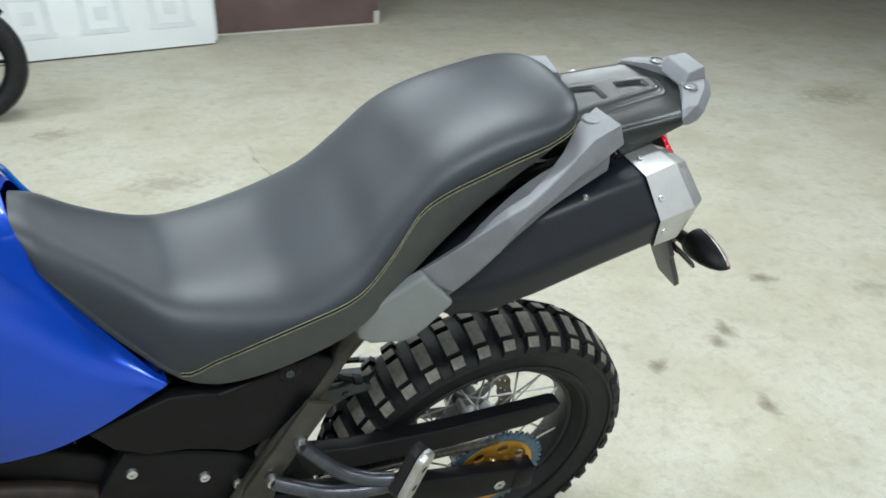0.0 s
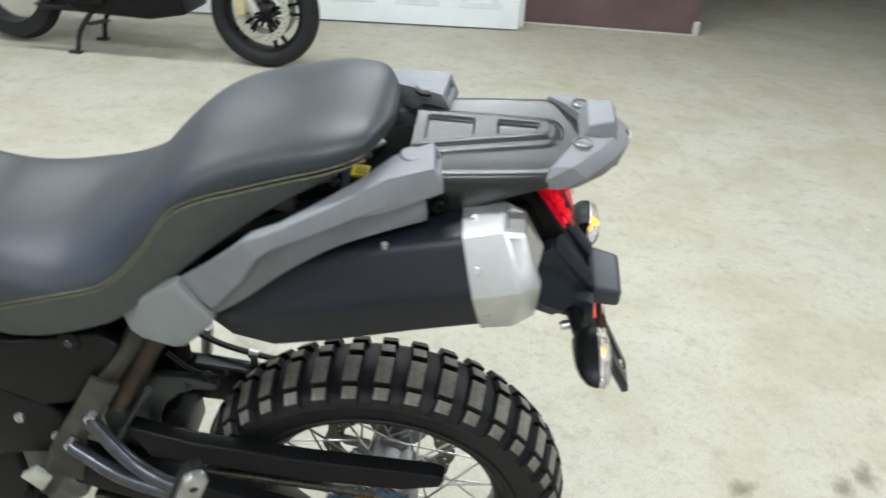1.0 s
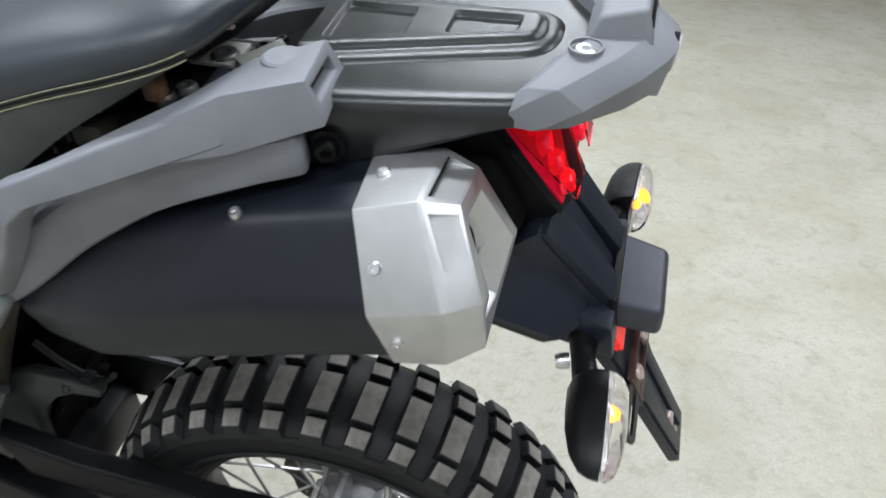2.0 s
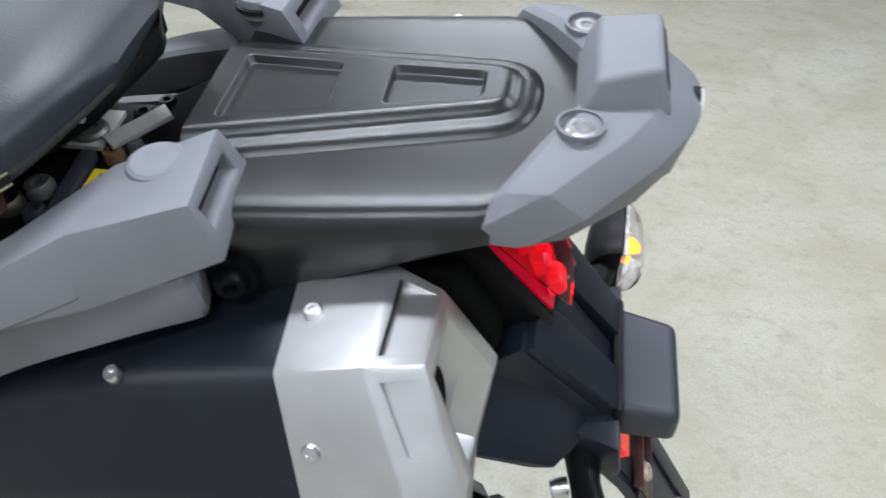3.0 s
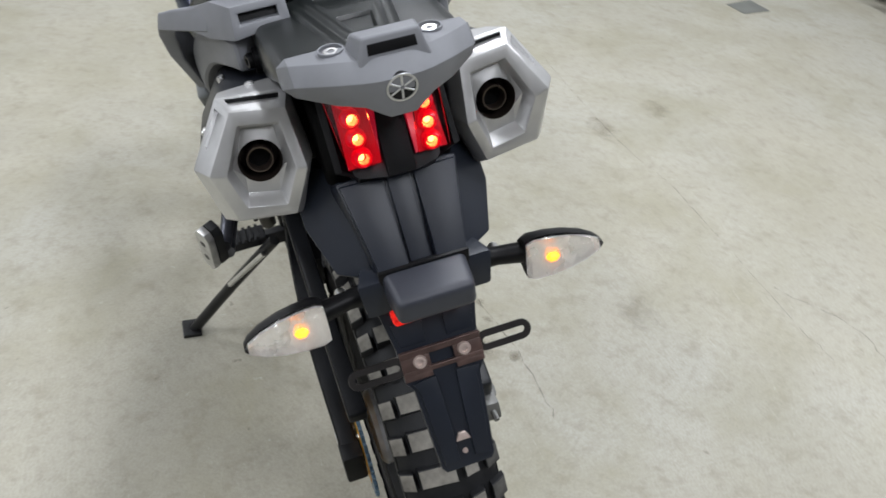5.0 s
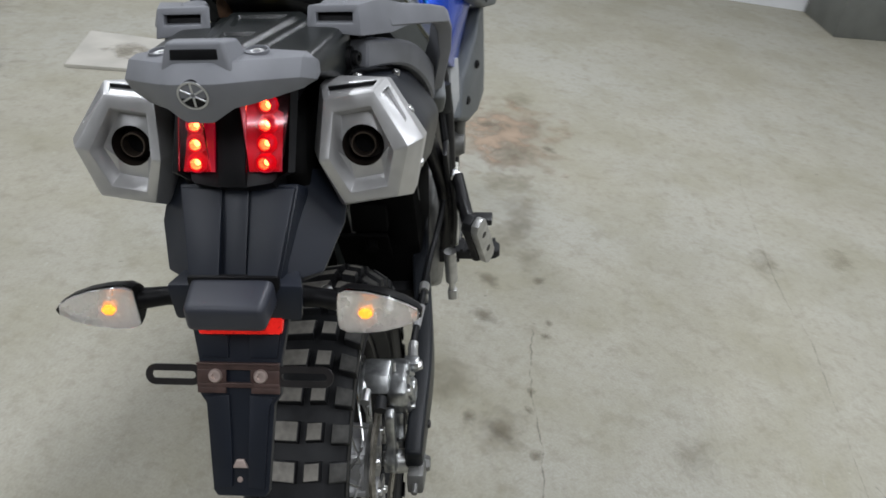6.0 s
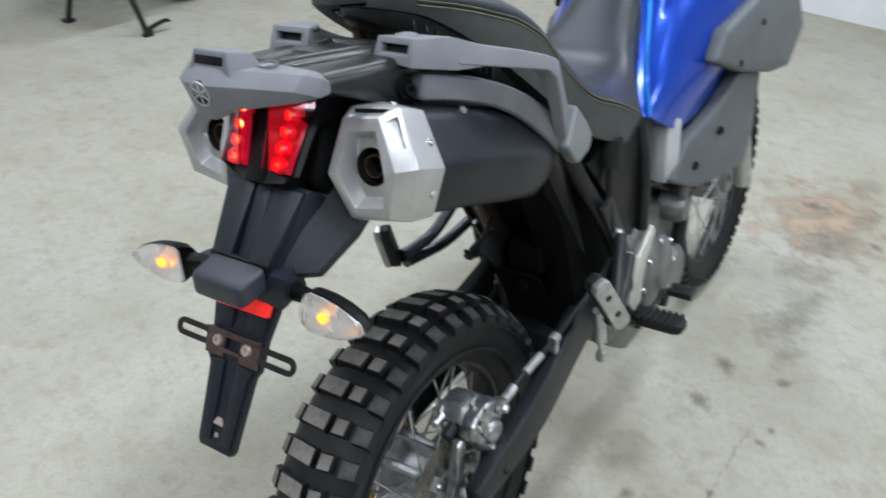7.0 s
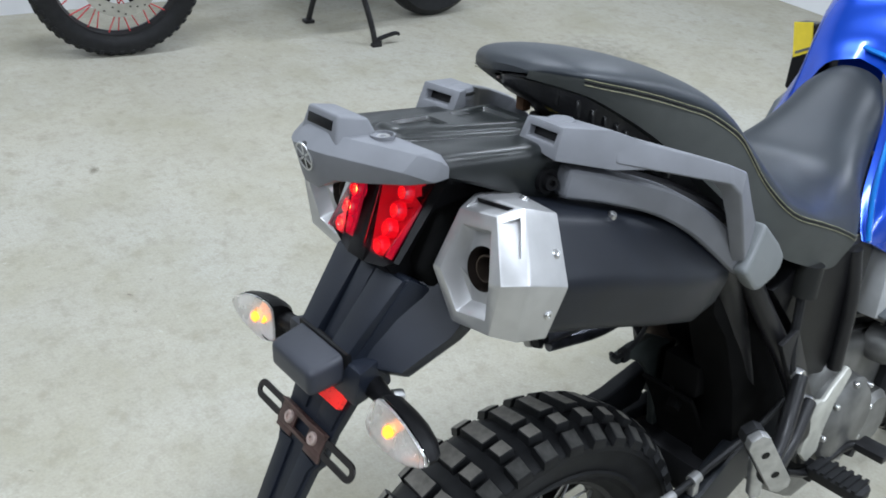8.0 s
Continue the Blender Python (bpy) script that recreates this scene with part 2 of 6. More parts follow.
    nt.links.new(bp.outputs["Normal"], b.inputs["Normal"])
    return m


CONCRETE = concrete()
WALL_WHITE = mat("white wall paint", (0.72, 0.73, 0.74), 0.7, var=0.05, scale=3, bump=0.15, bscale=60)
WALL_DARK = mat("grey wall paint", (0.30, 0.30, 0.29), 0.8, var=0.15, scale=2, bump=0.15, bscale=60)
CEIL = mat("ceiling paint", (0.34, 0.34, 0.33), 0.8, var=0.1, scale=2)
BROWN = mat("brown gloss paint", (0.110, 0.072, 0.070), 0.42, var=0.22, scale=4, bump=0.1, bscale=30)
BANNER = mat("white sheet", (0.70, 0.73, 0.74), 0.5, var=0.04, scale=3)
BANNER_RELIEF = mat("pale grey print", (0.58, 0.61, 0.62), 0.5, var=0.06, scale=8)
STAIN = soft_mark("oil stain", (0.17, 0.145, 0.10), 9.0, 0.52)
DIRT = soft_mark("brown dirt", (0.22, 0.19, 0.13), 11.0, 0.27)
CRACK = soft_mark("crack dirt", (0.14, 0.125, 0.095), 12.0, 0.36, False)
RUST_STAIN = soft_mark("rusty stain", (0.38, 0.28, 0.20), 5.0, 0.72)
PLY = mat("worn board", (0.47, 0.45, 0.40), 0.7, var=0.12, scale=6, bump=0.2, bscale=60)
RAMP = mat("dark ramp", (0.14, 0.145, 0.13), 0.7, var=0.12, scale=6)


# ---- mesh helpers ----
def V(*a):
    return Vector(a)


def shade(bm, angle=35):
    lim = radians(angle)
    for f in bm.faces:
        f.smooth = True
    for e in bm.edges:
        if len(e.link_faces) == 2 and e.calc_face_angle(0) > lim:
            e.smooth = False


def finish(name, bm, material, angle=35):
    bmesh.ops.recalc_face_normals(bm, faces=bm.faces)
    shade(bm, angle)
    me = bpy.data.meshes.new(name)
    bm.to_mesh(me)
    bm.free()
    for m in material if isinstance(material, (list, tuple)) else [material]:
        me.materials.append(m)
    return me


def part(name, bm, material, parent, label="", angle=35):
    ob = new(name, finish(name, bm, material, angle))
    ob.parent = parent
    if label:
        tagged(ob, label)
    return ob


def thing(name, label, category, group="", m=None, kind=""):
    ob = new(name)
    ob.empty_display_size = 0.1
    if m is not None:
        ob.matrix_world = m
    return tagged(ob, label, category, group, kind)


def bevelled(bm, width, angle=30, seg=2):
    lim = radians(angle)
    es = [e for e in bm.edges if len(e.link_faces) == 2 and e.calc_face_angle(0) > lim]
    if es and width:
        bmesh.ops.bevel(bm, geom=es, offset=width, segments=seg, profile=0.6, affect="EDGES", clamp_overlap=True)
    return bm


def loft(rings, closed=True, caps=True, bev=0.0, seg=2, bang=30):
    bm = bmesh.new()
    vs = [[bm.verts.new(p) for p in r] for r in rings]
    n = len(rings[0])
    for a, b in zip(vs, vs[1:]):
        for i in range(n if closed else n - 1):
            j = (i + 1) % n
            bm.faces.new((a[i], a[j], b[j], b[i]))
    if caps and closed:
        bm.faces.new(vs[0])
        bm.faces.new(vs[-1])
    bmesh.ops.recalc_face_normals(bm, faces=bm.faces)
    return bevelled(bm, bev, bang, seg)


def catmull(pts, per=6):
    """A smooth line through points (tuples of any length)."""
    p = [np.array(q, float) for q in pts]
    p = [2 * p[0] - p[1]] + p + [2 * p[-1] - p[-2]]
    out = []
    for i in range(1, len(p) - 2):
        for k in range(per):
            t = k / per
            a, b, c, d = p[i - 1:i + 3]
            out.append(0.5 * (2 * b + (c - a) * t + (2 * a - 5 * b + 4 * c - d) * t * t + (3 * b - a - 3 * c + d) * t ** 3))
    out.append(p[-2])
    return out


def frames_along(path):
    """Side and up vectors along a line."""
    path = [Vector(q) for q in path]
    out = []
    up = V(0, 0, 1)
    for i, q in enumerate(path):
        d = (path[min(i + 1, len(path) - 1)] - path[max(i - 1, 0)]).normalized()
        s = d.cross(up)
        if s.length < 0.05:
            s = d.cross(V(1, 0, 0))
        s.normalize()
        u = s.cross(d).normalized()
        up = u
        out.append((q, s, u))
    return out


def tube(path, r, n=10, smooth_path=0, flat=1.0):
    if smooth_path:
        path = catmull(path, smooth_path)
    rs = r if isinstance(r, (list, tuple)) else [r] * len(path)
    if len(rs) != len(path):
        rs = np.interp(np.linspace(0, 1, len(path)), np.linspace(0, 1, len(rs)), rs)
    rings = []
    for (q, s, u), rr in zip(frames_along(path), rs):
        rings.append([q + s * (rr * math.cos(a)) + u * (rr * flat * math.sin(a)) for a in [2 * math.pi * i / n for i in range(n)]])
    return loft(rings)


def bar(path, w, h, bev=0.003, smooth_path=0, seg=2):
    """A bar of oblong section along a line; w and h may vary."""
    if smooth_path:
        path = catmull(path, smooth_path)
    k = np.linspace(0, 1, len(path))
    fw = np.interp(k, np.linspace(0, 1, len(w)), w) if isinstance(w, (list, tuple)) else [w] * len(path)
    fh = np.interp(k, np.linspace(0, 1, len(h)), h) if isinstance(h, (list, tuple)) else [h] * len(path)
    rings = []
    for (q, s, u), a, b in zip(frames_along(path), fw, fh):
        rings.append([q + s * x * a / 2 + u * y * b / 2 for x, y in ((-1, -1), (1, -1), (1, 1), (-1, 1))])
    return loft(rings, bev=bev, seg=seg, bang=40)


def prism(poly, a, b, bev=0.002, seg=2):
    """A slab between two copies of an outline: a and b map a 2D point to 3D."""
    return loft([[a(*p) for p in poly], [b(*p) for p in poly]], bev=bev, seg=seg)


def slab_y(poly, y0, y1, bev=0.002, seg=2):
    return prism(poly, lambda x, z: V(x, y0, z), lambda x, z: V(x, y1, z), bev, seg)


def revolve(profile, centre, axis="y", n=48, closed=True):
    """profile: (radius, along) pairs, turned about the axis through centre."""
    bm = bmesh.new()
    c = Vector(centre)
    cols = []
    for i in range(n):
        a = 2 * math.pi * i / n
        ca, sa = math.cos(a), math.sin(a)
        col = []
        for r, w in profile:
            p = {"y": (r * ca, w, r * sa), "x": (w, r * ca, r * sa), "z": (r * ca, r * sa, w)}[axis]
            col.append(bm.verts.new(c + Vector(p)))
        cols.append(col)
    m = len(profile)
    for i in range(n):
        a, b = cols[i], cols[(i + 1) % n]
        for j in range(m if closed else m - 1):
            k = (j + 1) % m
            bm.faces.new((a[j], a[k], b[k], b[j]))
    return bm


def block(x0, x1, y0, y1, z0, z1, bev=0.003, seg=2):
    return slab_y([(x0, z0), (x1, z0), (x1, z1), (x0, z1)], y0, y1, bev, seg)


def disc_bolt(centre, axis, r, h, n=16):
    """A domed bolt head with a recessed socket."""
    c, ax = Vector(centre), Vector(axis).normalized()
    s = ax.orthogonal().normalized()
    u = ax.cross(s)
    ring = lambda rad, d: [c + ax * d + s * rad * math.cos(2 * math.pi * i / n) + u * rad * math.sin(2 * math.pi * i / n) for i in range(n)]
    rr = [ring(r, -h), ring(r, h * 0.35), ring(r * 0.82, h), ring(r * 0.45, h), ring(r * 0.40, h * 0.25)]
    return loft(rr)


def join(*bms):
    out = bmesh.new()
    for b in bms:
        me = bpy.data.meshes.new("tmp")
        b.to_mesh(me)
        b.free()
        out.from_mesh(me)
        bpy.data.meshes.remove(me)
    return out


def shift(bm, m):
    bmesh.ops.transform(bm, matrix=m, verts=bm.verts)
    return bm


def mirrored(p, s):
    return V(p[0], p[1] * s, p[2])


# ---- the place ----
def flat_wall(name, x0, x1, y0, y1, z0, z1, material, label):
    ob = new(name, finish(name, block(x0, x1, y0, y1, z0, z1, 0.0), material))
    return tagged(ob, label, "wall", kind="structure")


def slab_floor():
    bm = bmesh.new()
    bmesh.ops.create_grid(bm, x_segments=40, y_segments=40, size=1)
    for v in bm.verts:
        v.co = V(-0.6 + v.co.x * 7.0, -2.0 + v.co.y * 7.4, 0)
    bot = bmesh.ops.extrude_face_region(bm, geom=bm.faces[:])
    for v in [g for g in bot["geom"] if isinstance(g, bmesh.types.BMVert)]:
        v.co.z = -0.12
    ob = new("floor", finish("floor", bm, CONCRETE))
    return tagged(ob, "worn stained grey-beige concrete garage floor", "floor", kind="structure")


slab_floor()
flat_wall("wall_south", -0.3, 5.72, -4.95, -4.75, 0, 3.2, WALL_WHITE, "plain white painted garage wall")
east = [(5.515, -4.75), (4.678, 3.62), (4.878, 3.62), (5.715, -4.75)]
tagged(new("wall_east", finish("wall_east", loft([[V(x, y, 0) for x, y in east], [V(x, y, 3.2) for x, y in east]]), WALL_WHITE)), "white painted garage wall with grimy foot", "wall", kind="structure")
flat_wall("wall_north", -7.4, 4.88, 3.62, 3.82, 0, 3.2, WALL_WHITE, "white painted garage wall behind parked motorcycles")
flat_wall("wall_west", -7.6, -7.4, -9.4, 3.82, 0, 3.2, WALL_DARK, "plain grey wall closing the garage")
flat_wall("wall_back", -7.6, -0.1, -9.4, -9.2, 0, 3.2, WALL_DARK, "plain grey wall in the dim back bay")
flat_wall("wall_side", -0.3, -0.1, -9.2, -4.95, 0, 3.2, WALL_DARK, "plain grey wall in the dim back bay")
ceil = new("ceiling", finish("ceiling", block(-7.6, 5.75, -9.4, 3.82, 3.2, 3.3, 0.0), CEIL))
tagged(ceil, "plain pale garage ceiling", "ceiling", kind="structure")


def brown_panel():
    t = thing("brown_panel", "glossy brown painted low wall end with a chipped pale corner", "wall panel", kind="structure")
    part("panel", block(-1.53, -0.30, -5.02, -4.87, 0, 2.6, 0.004), BROWN, t)
    part("chipped_corner", block(-1.545, -1.50, -5.0, -4.866, 0.0, 0.10, 0.006), CREAM, t, "chipped pale plaster corner")
    part("plinth_joint", block(-1.52, -0.27, -4.868, -4.855, 0.0, 0.012, 0.002), CREAM, t, "pale mortar line at the foot")


brown_panel()


def banner():
    t = thing("white_sheet_panel", "white sheet panel with pale grey outlined print standing against the wall", "panel")
    base = [V(-0.262, -4.62, 0.012), V(2.6, -4.36, 0.012)]
    d = (base[1] - base[0]).normalized()
    n = V(d.y, -d.x, 0)
    bm = loft([[base[0], base[1], base[1] + n * 0.02, base[0] + n * 0.02],
               [p + V(0, 0, 1.3) + n * 0.05 for p in (base[0], base[1], base[1] + n * 0.02, base[0] + n * 0.02)]], bev=0.002)
    part("sheet", bm, BANNER, t)
    # pale outlined shapes printed along the foot
    for k in range(5):
        x = 0.12 + k * 0.43
        for (a, b, c, e) in ((0.0, 0.30, 0.13, 0.165), (0.02, 0.065, 0.165, 0.36), (0.24, 0.285, 0.165, 0.36), (0.03, 0.30, 0.36, 0.39), (0.11, 0.19, 0.22, 0.30)):
            q = [base[0] + d * (x + a), base[0] + d * (x + b)]
            lift = lambda z: n * (0.05 * z / 1.3 - 0.003) + V(0.06 * (z - 0.13), 0, z)
            m = loft([[q[0] + lift(c), q[1] + lift(c), q[1] + lift(e), q[0] + lift(e)],
                      [p + n * 0.004 for p in (q[0] + lift(c), q[1] + lift(c), q[1] + lift(e), q[0] + lift(e))]])
            part("printed_bar", m, BANNER_RELIEF, t)


banner()


# ceiling lamps: twin tubes in white trays
def tray_lamp(x, y, turned):
    t = thing("ceiling_lamp", "white twin tube ceiling lamp, lit", "lamp", "ceiling lamps", m=pose(x, y, 3.14, 0, 0, 90 if turned else 0))
    part("tray", block(-0.64, 0.64, -0.09, 0.09, 0.0, 0.06, 0.006), CEIL, t)
    for s in (-1, 1):
        part("tube", tube([(-0.6, s * 0.045, -0.02), (0.6, s * 0.045, -0.02)], 0.014, 10), TUBE, t, "lit white tube")
    return t


TUBE = glow("lit white tube", (0.93, 1.0, 0.95), LAMP_GLOW, (0.8, 0.8, 0.8))
for lx in (-2.2, 0.3, 2.8):
    for ly in (-2.6, -0.3, 2.0):
        tray_lamp(lx, ly, False)
        d = bpy.data.lights.new("tube_light", "AREA")
        d.shape, d.size, d.size_y, d.energy, d.color = "RECTANGLE", 1.2, 0.22, LAMP_WATT, (0.895, 0.94, 1.0)
        lo = new("tube_light", d)
        lo.matrix_world = pose(lx, ly, 3.09)


# board lying on the floor
def floor_board():
    t = thing("floor_board", "thin worn board with a dark stain lying on the floor", "board")
    z0, z1 = 0.0, 0.016
    q = [(2.11, 1.56), (2.21, 1.18), (2.565, 1.23), (2.51, 1.63)]
    part("board", loft([[V(x, y, z0) for x, y in q], [V(x, y, z1) for x, y in q]], bev=0.003), PLY, t)
    c = V(2.35, 1.40, z1 + 0.002)
    ring = [c + V(0.105 * math.cos(a) * (1 + 0.18 * math.sin(3 * a)), 0.125 * math.sin(a) * (1 + 0.15 * math.cos(4 * a)), 0) for a in [i * math.pi / 14 for i in range(28)]]
    part("stain", loft([ring, [p + V(0, 0, 0.001) for p in ring]]), DIRT, t, "dark dried stain")


floor_board()


def plinth_cabinet():
    t = thing("white_cabinet", "white cabinet on a dark grey plinth standing by the wall", "cabinet")
    q = [(4.70, -2.42), (5.26, -2.38), (5.44, -4.3), (5.08, -4.3), (5.02, -3.4)]
    part("plinth", loft([[V(x, y, 0) for x, y in q], [V(x, y, 0.27) for x, y in q]], bev=0.006), RAMP, t, "dark grey ribbed plinth")
    c = V(5.15, -3.2, 0)
    up = [c + (V(x, y, 0) - c) * 0.97 for x, y in q]
    part("body", loft([[p + V(0, 0, 0.275) for p in up], [p + V(0, 0, 1.05) for p in up]], bev=0.008), WALL_WHITE, t, "white painted body")


plinth_cabinet()


def floor_plate():
    q = [(2.70, -2.53), (2.75, -2.71), (2.58, -2.715), (2.555, -2.54)]
    ob = new("floor_plate", finish("floor_plate", loft([[V(x, y, -0.01) for x, y in q], [V(x, y, 0.004) for x, y in q]], bev=0.002), RAMP))
    tagged(ob, "small dark metal cover plate in the concrete floor", "floor plate")


floor_plate()


def blot(name, label, cx, cy, rx, ry, material, seed, z=0.0015, n=24):
    """A thin patch on the floor; its material fades it out."""
    rnd = random.Random(seed)
    bm = bmesh.new()
    turn = rnd.uniform(0, 3.14)
    ring = [V(rx * math.cos(2 * math.pi * i / n), ry * math.sin(2 * math.pi * i / n), 0) for i in range(n)]
    bm.faces.new([bm.verts.new(p) for p in ring])
    ob = new(name, finish(name, bm, material))
    ob.matrix_world = pose(cx, cy, z, 0, 0, math.degrees(turn) if rx < 0.1 else 0)
    return tagged(ob, label, "stain", "floor stains", "stuff")


blot("rusty_stain", "pale rusty stain on the concrete", 2.2, -0.22, 0.46, 0.36, RUST_STAIN, 1, 0.0012)
SPOTS = [(2.33, -0.35, 0.10), (1.99, -0.25, 0.12), (2.12, -0.42, 0.035), (1.77, -0.30, 0.09), (1.60, -0.31, 0.10), (1.27, -0.34, 0.07), (1.11, -0.205, 0.045), (0.92, -0.203, 0.04), (0.94, -0.389, 0.018),
         (0.47, -0.26, 0.10), (1.50, -1.16, 0.10), (1.61, -1.46, 0.08), (0.50, -0.74, 0.07), (1.15, -0.37, 0.03), (1.39, -0.27, 0.12), (2.29, -0.24, 0.08), (2.27, -0.17, 0.05), (2.05, -0.30, 0.10), (1.48, -0.31, 0.08),
         (1.76, -0.22, 0.09), (0.875, -0.38, 0.02), (-1.52, -0.66, 0.055), (-1.85, -0.465, 0.08), (-1.17, -0.443, 0.055), (-1.10, -0.39, 0.04), (-1.02, -0.08, 0.055), (-0.84, -0.35, 0.045), (0.81, -3.09, 0.12), (0.35, -2.28, 0.20),
         (-3.5, -2.25, 0.25), (0.024, 2.134, 0.03), (2.6, -0.3, 0.10), (0.62, -0.13, 0.09), (0.505, -0.178, 0.028), (0.471, -0.257, 0.042), (0.56, -0.33, 0.018), (0.41, -0.352, 0.022), (0.63, -0.335, 0.014), (1.9, 1.9, 0.3), (2.6, 2.3, 0.35)]
for i, (sx, sy, sr) in enumerate(SPOTS):
    blot("oil_spot", "dark oil spot soaked into the concrete", sx, sy, sr * 1.3, sr * (0.75 + 0.1 * ((i * 7) % 5)), STAIN if sr < 0.06 else DIRT, 10 + i, 0.002 + 0.0001 * i)


def crack(pts, w, seed):
    rnd = random.Random(seed)
    line = catmull(pts, 8)
    bm = bmesh.new()
    rows = []
    for i, p in enumerate(line):
        d = line[min(i + 1, len(line) - 1)] - line[max(i - 1, 0)]
        s = np.array([-d[1], d[0]]) / np.hypot(*d)
        j = rnd.uniform(-0.006, 0.006)
        ww = w * rnd.uniform(0.4, 1.2)
        rows.append([bm.verts.new((p[0] + s[0] * (j + k * ww), p[1] + s[1] * (j + k * ww), 0.0016)) for k in (-1, 1)])
    for a, b in zip(rows, rows[1:]):
        bm.faces.new((a[0], a[1], b[1], b[0]))
    ob = new("floor_crack", finish("floor_crack", bm, CRACK))
    tagged(ob, "thin dark crack across the concrete floor", "crack", "floor cracks", "stuff")


crack([(0.2, -0.36), (0.39, -0.365), (0.58, -0.345), (0.74, -0.338), (0.90, -0.345)], 0.0022, 2)
crack([(0.2, -1.15), (0.4, -1.155), (1.05, -1.2), (1.4, -1.175), (2.2, -1.22)], 0.0014, 3)
crack([(-0.075, -2.62), (-0.06, -2.4), (-0.10, -2.1), (-0.119, -1.74)], 0.005, 4)
crack([(0.5, -1.19), (0.3, -1.3), (0.1, -1.28)], 0.002, 6)


# ---- the motorcycle ----
bike = thing("motorcycle", "blue and grey adventure motorcycle on its side stand, lamps lit", "motorcycle", m=pose(0, 0, 0, LEAN, 0, 0))
AXLE = V(0, 0, 0.334)


def wheel(axle, R, half, pitches, knob, label_t, rim_r, spokes, name="rear"):
    """Tyre with tread blocks, spoked rim and hub."""
    h = 0.058 * R / 0.322
    prof = [(rim_r - 0.004, -half * 0.52), (rim_r + 0.012, -half * 0.78), (R - h * 0.62, -half * 0.97), (R - 0.046, -half * 0.99), (R - 0.035, -half * 0.93), (R - 0.024, -half * 0.70), (R - 0.016, -half * 0.4), (R - 0.013, 0)]
    prof = prof + [(r, -w) for r, w in reversed(prof[:-1])]
    tyre = part(name + "_tyre", revolve(prof, axle, "y", 96), RUBBER, bike, label_t)
    # raised bead line on the sidewalls
    for s in (-1, 1):
        part("bead_ring", revolve([(rim_r + 0.020, s * half * 0.86), (rim_r + 0.026, s * half * 0.90), (rim_r + 0.030, s * half * 0.87)], axle, "y", 96), RUBBER, tyre)
    # one wide and one narrow centre block to each pitch, shoulder blocks outside them
    rows = [(-0.86, 0.16, 0.56, WORN), (-0.385, 0.15, 0.50, DUSTY), (0.285, 0.365, 0.56, DUSTY), (0.87, 0.13, 0.54, DUSTY)]
    meshes = []
    for c, hw, ln, cap in rows:
        step = 2 * math.pi / pitches
        bm = bmesh.new()
        crown = lambda w: R - 0.023 * abs(w) ** 2.5
        top, bot = [], []
        for sx, sy in ((-1, -1), (1, -1), (1, 1), (-1, 1)):
            w = c + sy * hw
            rr = crown(w)
            a = sx * ln * step / 2
            skew = 0.02 * step * (1 if c > 0 else -1) * sy
            top.append(V(rr * math.sin(a * 0.92 + skew), w * half, rr * math.cos(a * 0.92 + skew)))
            rb = rr - knob
            bot.append(V(rb * math.sin(a * 1.04 + skew), w * half * (1.02 if abs(c) < 0.5 else 1.0), rb * math.cos(a * 1.04 + skew)))
        vt, vb = [bm.verts.new(p) for p in top], [bm.verts.new(p) for p in bot]
        f = bm.faces.new(vt)
        f.material_index = 1
        for i in range(4):
            bm.faces.new((vb[i], vb[(i + 1) % 4], vt[(i + 1) % 4], vt[i]))
        tops = [e for e in f.edges]
        bmesh.ops.bevel(bm, geom=tops, offset=0.0012, segments=1, affect="EDGES")
        meshes.append(finish("tread_block", bm, [RUBBER, cap], 40))
    for k in range(pitches):
        for me in meshes:
            ob = new("tread_block", me)
            ob.parent = tyre
            ob.matrix_local = Matrix.Translation(axle) @ pose(0, 0, 0, 0, 360 * k / pitches - 1.1, 0)
    rim = part(name + "_rim", revolve([(rim_r + 0.006, -half * 0.60), (rim_r + 0.004, -half * 0.5), (rim_r - 0.012, -half * 0.42), (rim_r - 0.018, -half * 0.2), (rim_r - 0.018, half * 0.2),
                                       (rim_r - 0.012, half * 0.42), (rim_r + 0.004, half * 0.5), (rim_r + 0.006, half * 0.60), (rim_r - 0.004, half * 0.5), (rim_r - 0.004, -half * 0.5)], axle, "y", 72), FRAME, bike, "black wheel rim")
    hub = part(name + "_hub", revolve([(0.012, -0.064), (0.040, -0.062), (0.042, -0.050), (0.062, -0.049), (0.064, -0.042), (0.050, -0.038), (0.043, -0.020), (0.043, 0.020), (0.052, 0.036), (0.066, 0.044), (0.068, 0.062), (0.06, 0.07), (0.012, 0.075)], axle, "y", 40), HUB, bike, "pale cast alloy wheel hub")
    for k in range(6):
        a = 2 * math.pi * k / 6 + 0.25
        u, v = V(math.cos(a), 0, math.sin(a)), V(-math.sin(a), 0, math.cos(a))
        web = [[axle + u * r + v * w + V(0, y, 0) for r, w in ((0.038, -0.010), (0.066, -0.007), (0.070, 0.0), (0.066, 0.007), (0.038, 0.010))] for y in (-0.050, 0.052)]
        part("hub_web", loft(web, bev=0.003), HUB, hub)
    for k in range(spokes):
        a = 2 * math.pi * k / spokes
        side = 1 if k % 2 else -1
        lean = 0.42 * (1 if (k // 2) % 2 else -1)
        p0 = axle + V(0.058 * math.cos(a + lean * 2.1), side * 0.046, 0.058 * math.sin(a + lean * 2.1))
        p1 = axle + V((rim_r - 0.014) * math.cos(a), side * 0.012, (rim_r - 0.014) * math.sin(a))
        part("spoke", tube([p0, p1], 0.0021, 6), STEEL, rim)
    return tyre, rim, hub


wheel(AXLE, 0.335, 0.070, 39, 0.014, "black rear tyre with dusty block tread", 0.222, 36)


